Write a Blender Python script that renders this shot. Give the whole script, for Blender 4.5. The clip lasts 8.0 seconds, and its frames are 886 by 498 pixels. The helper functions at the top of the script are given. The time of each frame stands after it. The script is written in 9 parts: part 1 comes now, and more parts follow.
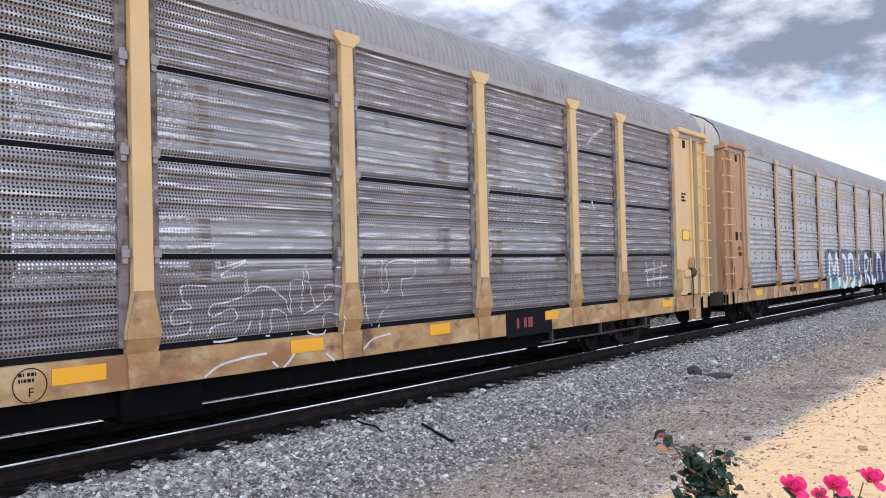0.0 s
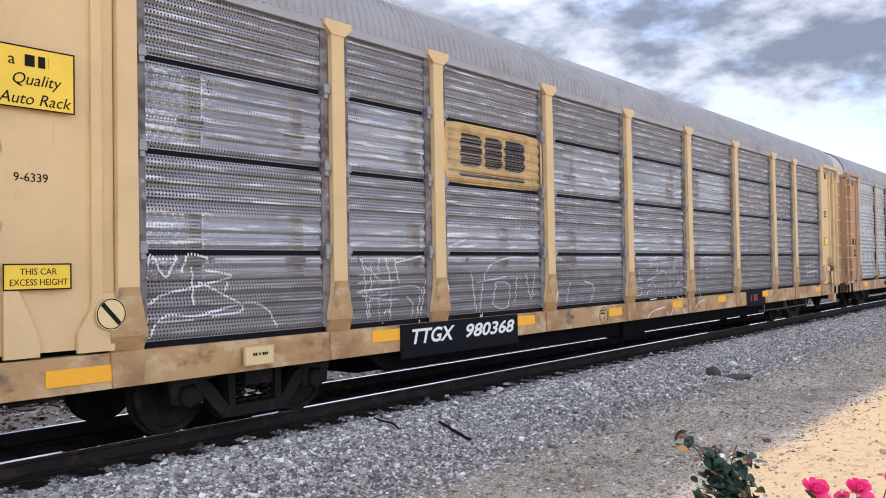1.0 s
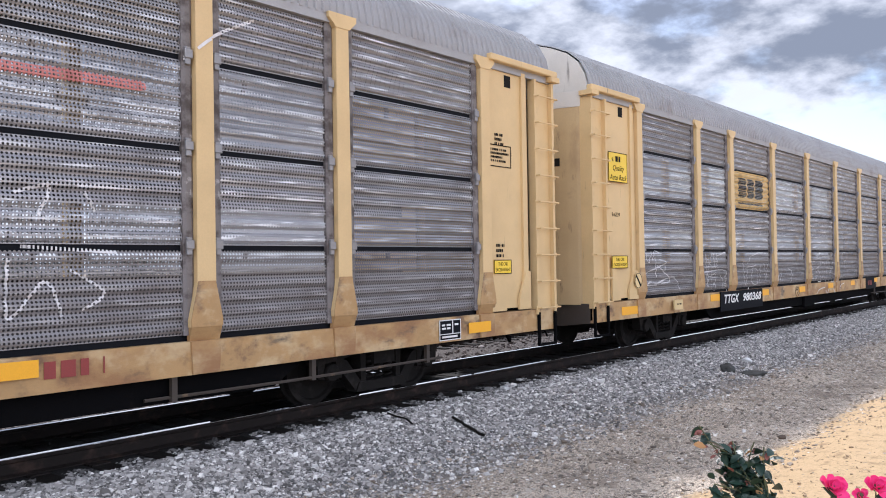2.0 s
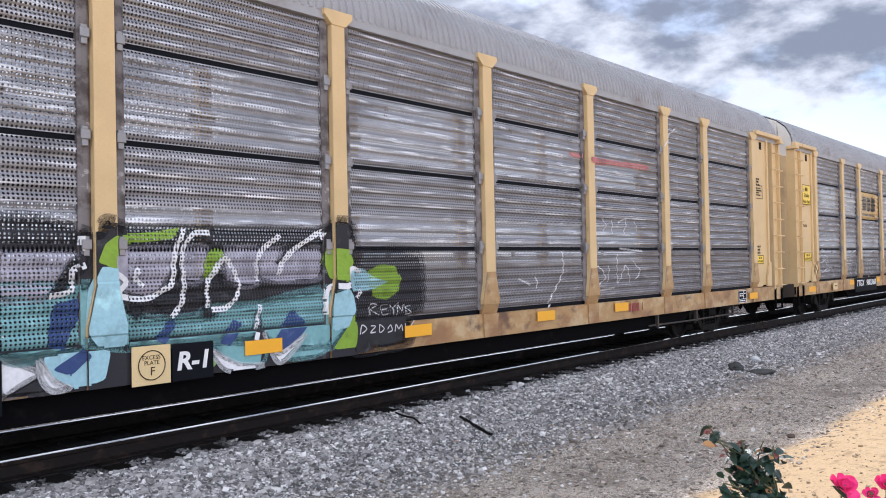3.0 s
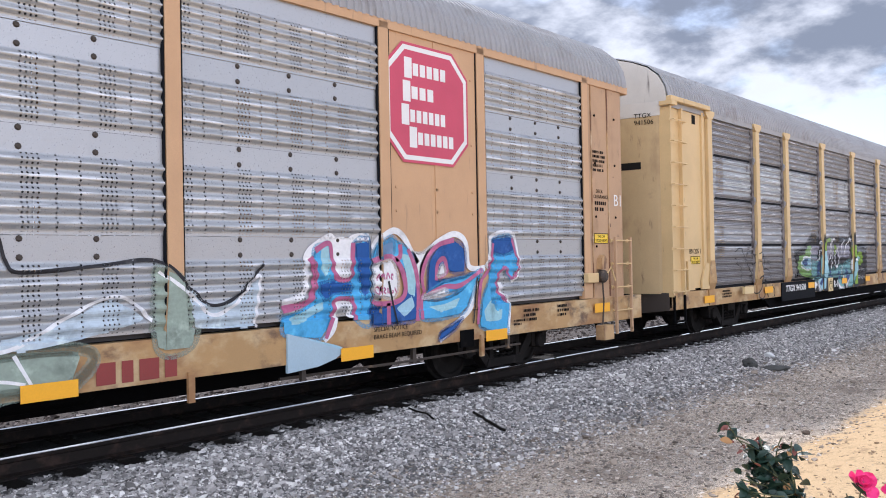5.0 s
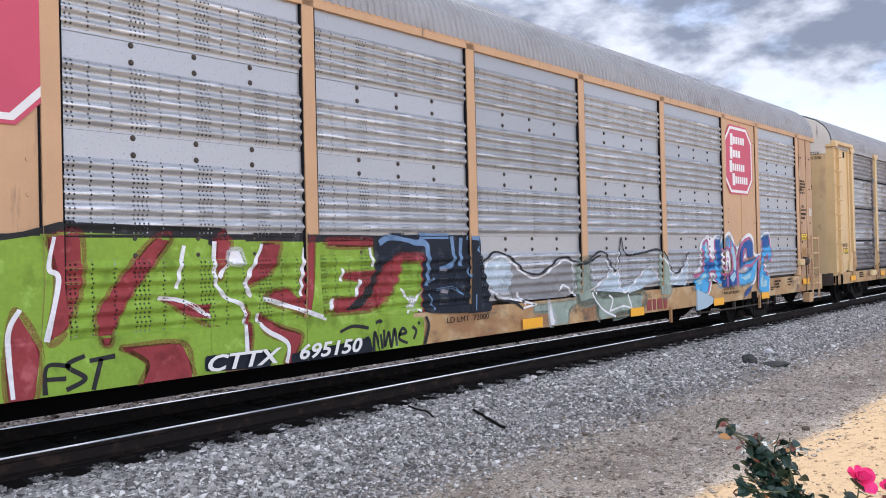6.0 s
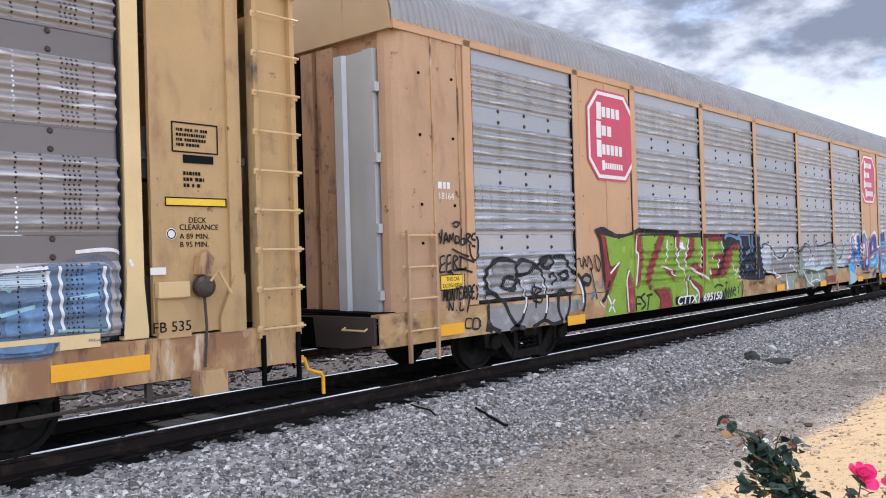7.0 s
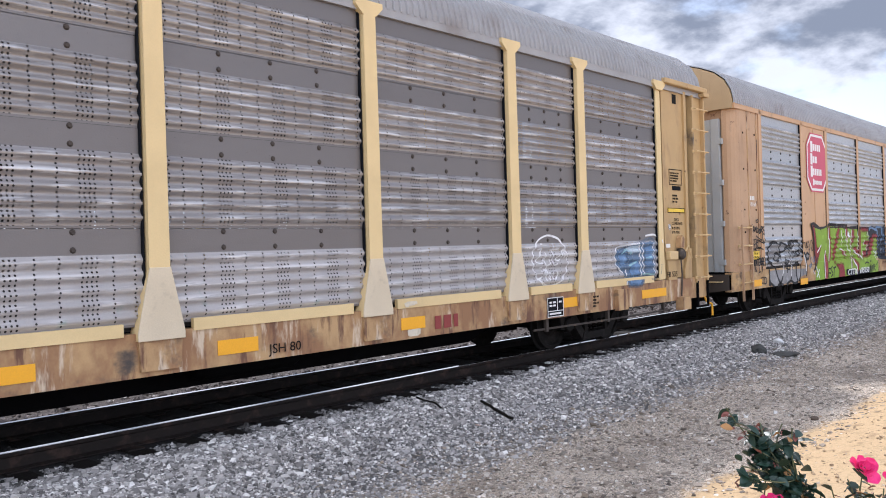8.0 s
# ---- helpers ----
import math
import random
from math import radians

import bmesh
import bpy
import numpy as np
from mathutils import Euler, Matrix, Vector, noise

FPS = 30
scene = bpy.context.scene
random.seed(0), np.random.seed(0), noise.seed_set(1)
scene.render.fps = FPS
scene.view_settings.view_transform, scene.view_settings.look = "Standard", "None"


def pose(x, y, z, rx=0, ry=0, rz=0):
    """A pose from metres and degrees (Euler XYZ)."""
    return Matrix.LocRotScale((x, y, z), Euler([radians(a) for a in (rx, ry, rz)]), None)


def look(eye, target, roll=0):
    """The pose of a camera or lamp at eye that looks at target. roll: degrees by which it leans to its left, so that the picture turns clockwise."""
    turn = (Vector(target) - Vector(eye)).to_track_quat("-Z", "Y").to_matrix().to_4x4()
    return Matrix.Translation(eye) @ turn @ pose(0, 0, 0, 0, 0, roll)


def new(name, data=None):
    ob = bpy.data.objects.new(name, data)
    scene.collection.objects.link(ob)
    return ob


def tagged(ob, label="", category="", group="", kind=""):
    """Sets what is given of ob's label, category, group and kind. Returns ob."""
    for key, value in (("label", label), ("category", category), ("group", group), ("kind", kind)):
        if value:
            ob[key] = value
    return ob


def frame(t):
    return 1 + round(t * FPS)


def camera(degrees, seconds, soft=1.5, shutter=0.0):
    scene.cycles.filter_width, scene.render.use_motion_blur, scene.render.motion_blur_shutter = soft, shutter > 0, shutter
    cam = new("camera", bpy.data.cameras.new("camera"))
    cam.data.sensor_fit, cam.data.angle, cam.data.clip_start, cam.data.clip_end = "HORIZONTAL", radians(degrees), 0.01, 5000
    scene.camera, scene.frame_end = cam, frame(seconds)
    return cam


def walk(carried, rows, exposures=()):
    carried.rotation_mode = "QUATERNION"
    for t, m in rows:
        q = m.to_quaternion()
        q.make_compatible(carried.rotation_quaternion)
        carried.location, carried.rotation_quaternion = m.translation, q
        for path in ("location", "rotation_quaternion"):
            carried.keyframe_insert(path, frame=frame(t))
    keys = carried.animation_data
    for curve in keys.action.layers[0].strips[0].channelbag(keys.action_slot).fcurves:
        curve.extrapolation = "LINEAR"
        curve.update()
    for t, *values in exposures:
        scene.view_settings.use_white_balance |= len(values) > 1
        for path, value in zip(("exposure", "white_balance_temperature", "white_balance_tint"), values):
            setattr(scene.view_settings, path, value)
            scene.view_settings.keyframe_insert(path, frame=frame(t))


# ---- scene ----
# ---- camera and its walk ----
cam = camera(56.1, 8.0, soft=1.0)
CAMERA_ROWS = [
    (0, 0.000, -0.000, 1.741, 91.37, 1.41, -52.09),
    (0.5, -0.004, 0.005, 1.741, 91.37, 1.12, -51.48),
    (1, -0.008, 0.009, 1.741, 91.26, 0.92, -50.87),
    (1.5, -0.014, 0.017, 1.741, 91.08, 0.82, -50.35),
    (3, -0.017, 0.020, 1.741, 90.95, 1.07, -49.52),
    (3.5, -0.024, 0.027, 1.741, 90.92, 1.07, -49.23),
    (4, -0.028, 0.032, 1.741, 90.83, 1.11, -48.95),
    (4.5, -0.028, 0.032, 1.741, 90.73, 1.02, -48.72),
    (6, -0.024, 0.027, 1.741, 90.52, 1.36, -48.73),
    (6.5, -0.019, 0.022, 1.741, 90.53, 1.62, -48.67),
    (7, -0.019, 0.022, 1.741, 90.41, 1.65, -48.58),
    (7.5, -0.019, 0.022, 1.741, 90.19, 1.70, -48.43),
    (8, -0.005, 0.005, 1.741, 89.95, 1.68, -48.07),
]
walk(cam, [(t, pose(x, y, z, tilt, 0, yaw) @ pose(0, 0, 0, 0, 0, -lean)) for t, x, y, z, tilt, lean, yaw in CAMERA_ROWS],
     exposures=[(0.0, 0.99, 5730, 14), (8.0, 0.99, 5730, 14)])

# ---- world, sun, exposure ----
SUN_TURN, SUN_HEIGHT = radians(48.7), radians(40)
SUN_WAY = Vector((math.sin(SUN_TURN) * math.cos(SUN_HEIGHT), math.cos(SUN_TURN) * math.cos(SUN_HEIGHT), math.sin(SUN_HEIGHT)))


class Nodes:
    """Short hand for node trees."""

    def __init__(self, tree, keep=False):
        self.t = tree
        if not keep:
            tree.nodes.clear()

    def add(self, kind, operation=""):
        n = self.t.nodes.new(kind)
        if operation:
            n.operation = operation
        return n

    def link(self, a, b):
        self.t.links.new(a, b)

    def put(self, socket, v):
        if hasattr(v, "is_output"):
            self.link(v, socket)
        else:
            socket.default_value = v

    def math(self, op, a, b=0.0, c=0.0):
        n = self.add("ShaderNodeMath", operation=op)
        for i, v in enumerate((a, b, c)):
            self.put(n.inputs[i], v)
        return n.outputs[0]

    def mix(self, f, a, b, blend="MIX"):
        n = self.add("ShaderNodeMix")
        n.data_type, n.blend_type = "RGBA", blend
        self.put(n.inputs[0], f)
        for i, v in ((6, a), (7, b)):
            self.put(n.inputs[i], v if hasattr(v, "is_output") else (*v, 1)[:4])
        return n.outputs[2]

    def noise(self, vec, scale, detail=3.0, rough=0.55, out="Fac", dist=0.0):
        n = self.add("ShaderNodeTexNoise")
        if vec is not None:
            self.link(vec, n.inputs["Vector"])
        n.inputs["Scale"].default_value, n.inputs["Detail"].default_value = scale, detail
        n.inputs["Roughness"].default_value, n.inputs["Distortion"].default_value = rough, dist
        return n.outputs[out]

    def ramp(self, v, lo, hi, a=0.0, b=1.0):
        n = self.add("ShaderNodeMapRange")
        n.interpolation_type = "SMOOTHSTEP"
        for i, x in enumerate((v, lo, hi, a, b)):
            self.put(n.inputs[i], x)
        return n.outputs[0]

    def scaled(self, vec, s):
        n = self.add("ShaderNodeVectorMath", operation="MULTIPLY")
        self.link(vec, n.inputs[0])
        n.inputs[1].default_value = s
        return n.outputs[0]

    def xyz(self, vec):
        n = self.add("ShaderNodeSeparateXYZ")
        self.link(vec, n.inputs[0])
        return n.outputs

    def vec(self, x, y, z):
        n = self.add("ShaderNodeCombineXYZ")
        for i, v in enumerate((x, y, z)):
            self.put(n.inputs[i], v)
        return n.outputs[0]


def make_world():
    w = bpy.data.worlds.new("sky")
    scene.world = w
    w.use_nodes = True
    n = Nodes(w.node_tree)
    sky = n.add("ShaderNodeTexSky")
    sky.sky_type, sky.sun_disc, sky.sun_elevation, sky.sun_rotation = "NISHITA", False, SUN_HEIGHT, SUN_TURN
    blue = n.add("ShaderNodeVectorMath", operation="SCALE")
    n.link(sky.outputs[0], blue.inputs[0])
    blue.inputs["Scale"].default_value = 0.075
    way = n.add("ShaderNodeTexCoord").outputs["Generated"]
    x, y, z = n.xyz(way)
    up = n.math("ADD", n.math("MAXIMUM", z, 0.0), 0.55)
    flat = n.vec(n.math("DIVIDE", x, up), n.math("DIVIDE", y, up), n.math("MULTIPLY", z, 1.6))
    big = n.noise(flat, 3.1, 8.0, 0.55)
    cover = n.ramp(big, 0.37, 0.49)
    thick = n.ramp(n.noise(n.scaled(flat, (1.0, 1.0, 1.25)), 5.6, 8.0, 0.56), 0.36, 0.56)
    # clouds lit from the front are brighter than those before the sun; thin cloud round the sun glows
    dot = n.add("ShaderNodeVectorMath", "DOT_PRODUCT")
    n.link(way, dot.inputs[0])
    dot.inputs[1].default_value = SUN_WAY
    toward = dot.outputs["Value"]
    lit = n.mix(n.ramp(toward, -0.6, 0.75), (1.75, 1.75, 1.78), (0.49, 0.49, 0.498))
    shade = n.mix(n.ramp(toward, -0.6, 0.75), (1.22, 1.24, 1.30), (0.160, 0.175, 0.205))
    cloud = n.mix(thick, lit, shade)
    cloud = n.mix(n.ramp(toward, 0.90, 0.998), cloud, (0.95, 0.93, 0.91))
    both = n.mix(cover, blue.outputs[0], cloud)
    both = n.mix(n.ramp(z, 0.02, 0.20, 0.72, 0.0), both, (0.53, 0.55, 0.58))  # haze low over the land
    bg = n.add("ShaderNodeBackground")
    n.link(both, bg.inputs[0])
    bg.inputs[1].default_value = 1.0
    out = n.add("ShaderNodeOutputWorld")
    n.link(bg.outputs[0], out.inputs[0])


make_world()
sun_data = bpy.data.lights.new("sun", "SUN")
sun_data.energy, sun_data.angle, sun_data.color = 2.0, radians(2.5), (1.0, 0.93, 0.82)
sun = new("sun", sun_data)
sun.matrix_world = look(SUN_WAY * 60, (0, 0, 0))


# ---- materials ----
def surface(name, base, rough=0.6, metal=0.0, spots=(), grain=0.06, fine=60.0, bump=0.15, space="Object", per_object=0.0, gloss=0.5, crest=None, band=None):
    """Base colour with grain, broad stains and relief. spots: (colour, scale, lo, hi, stretch) layers of stain."""
    m = bpy.data.materials.new(name)
    m.use_nodes = True
    n = Nodes(m.node_tree)
    co = n.add("ShaderNodeTexCoord").outputs["Object"] if space == "Object" else n.add("ShaderNodeNewGeometry").outputs["Position"]
    g = n.noise(co, fine, 4.0, 0.6)
    colour = n.mix(g, tuple(c * (1 - grain * 2) for c in base), tuple(min(1, c * (1 + grain * 2)) for c in base))
    broad = n.noise(co, 1.3, 4.0, 0.6)
    colour = n.mix(n.ramp(broad, 0.35, 0.7, 0.0, 0.35), colour, tuple(c * 0.72 for c in base))
    for tone, scale, lo, hi, stretch in spots:
        s = n.noise(n.scaled(co, stretch), scale, 5.0, 0.62)
        colour = n.mix(n.ramp(s, lo, hi), colour, tone)
    if crest or band:  # the sheets say how far each place stands out: worn crests with painted glints, dirty flat bands
        mark = n.add("ShaderNodeAttribute")
        mark.attribute_name = "ribbed"
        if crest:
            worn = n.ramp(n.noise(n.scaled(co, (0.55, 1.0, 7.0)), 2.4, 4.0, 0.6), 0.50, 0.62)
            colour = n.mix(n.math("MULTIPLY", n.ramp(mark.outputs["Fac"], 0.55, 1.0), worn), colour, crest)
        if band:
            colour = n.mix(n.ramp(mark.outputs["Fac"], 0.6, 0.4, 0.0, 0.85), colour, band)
    if per_object:
        r = n.add("ShaderNodeObjectInfo").outputs["Random"]
        colour = n.mix(n.math("MULTIPLY", r, per_object), colour, tuple(c * 0.55 for c in base))
    b = n.add("ShaderNodeBsdfPrincipled")
    n.link(colour, b.inputs["Base Color"])
    n.put(b.inputs["Roughness"], n.ramp(g, 0.2, 0.8, max(0.02, rough - 0.1), min(1.0, rough + 0.1)))
    b.inputs["Metallic"].default_value = metal
    b.inputs["Specular IOR Level"].default_value = gloss
    if bump:
        bn = n.add("ShaderNodeBump")
        bn.inputs["Strength"].default_value, bn.inputs["Distance"].default_value = bump, 0.01
        n.link(g, bn.inputs["Height"])
        n.link(bn.outputs[0], b.inputs["Normal"])
    o = n.add("ShaderNodeOutputMaterial")
    n.link(b.outputs[0], o.inputs[0])
    m["layers"] = 1
    return m


def pierce(m, style, radius, paint=False):
    """Drill the rows of small round holes through a sheet: 'grid' all over, 'rows' in upright dotted lines."""
    n = Nodes(m.node_tree, keep=True)
    out = next(o for o in n.t.nodes if o.type == "OUTPUT_MATERIAL")
    solid = out.inputs[0].links[0].from_socket
    if paint:  # paint carries the place on the sheet below it
        place = n.add("ShaderNodeAttribute")
        place.attribute_name = "sheet_at"
        x, y, z = n.xyz(place.outputs["Vector"])
    else:
        x, y, z = n.xyz(n.add("ShaderNodeTexCoord").outputs["Object"])
    if style == "grid":
        du = n.math("MULTIPLY", n.math("SUBTRACT", n.math("FRACT", n.math("MULTIPLY", x, 1 / 0.039)), 0.5), 0.039)
        dv = n.math("MULTIPLY", n.math("SUBTRACT", n.math("FRACT", n.math("MULTIPLY", z, 1 / 0.0375)), 0.5), 0.0375)
    else:
        u = n.math("MULTIPLY", n.math("FRACT", n.math("MULTIPLY", x, 1 / 0.70)), 0.70)
        du = n.math("ABSOLUTE", n.math("SUBTRACT", u, 0.02))
        for place in (0.065, 0.11, 0.155, 0.31, 0.52):
            du = n.math("MINIMUM", du, n.math("ABSOLUTE", n.math("SUBTRACT", u, place)))
        dv = n.math("MULTIPLY", n.math("SUBTRACT", n.math("FRACT", n.math("MULTIPLY", z, 1 / 0.042)), 0.5), 0.042)
    far = n.math("SQRT", n.math("ADD", n.math("MULTIPLY", du, du), n.math("MULTIPLY", dv, dv)))
    hole = n.math("LESS_THAN", far, radius)
    if style == "rows" or paint:  # no holes in the flat band along the top of each sheet
        mark = n.add("ShaderNodeAttribute")
        mark.attribute_name = "ribbed"
        band = mark.outputs["Fac"]
        hole = n.math("MULTIPLY", hole, n.math("GREATER_THAN", band, 0.45))
    mixer = n.add("ShaderNodeMixShader")
    n.link(hole, mixer.inputs[0])
    n.link(solid, mixer.inputs[1])
    n.link(n.add("ShaderNodeBsdfTransparent").outputs[0], mixer.inputs[2])
    n.link(mixer.outputs[0], out.inputs[0])
    return m


STREAK, WIDE = (6.0, 6.0, 0.7), (0.5, 1.0, 2.0)
RUST = (0.10, 0.045, 0.025)
GRIME = (0.06, 0.05, 0.045)
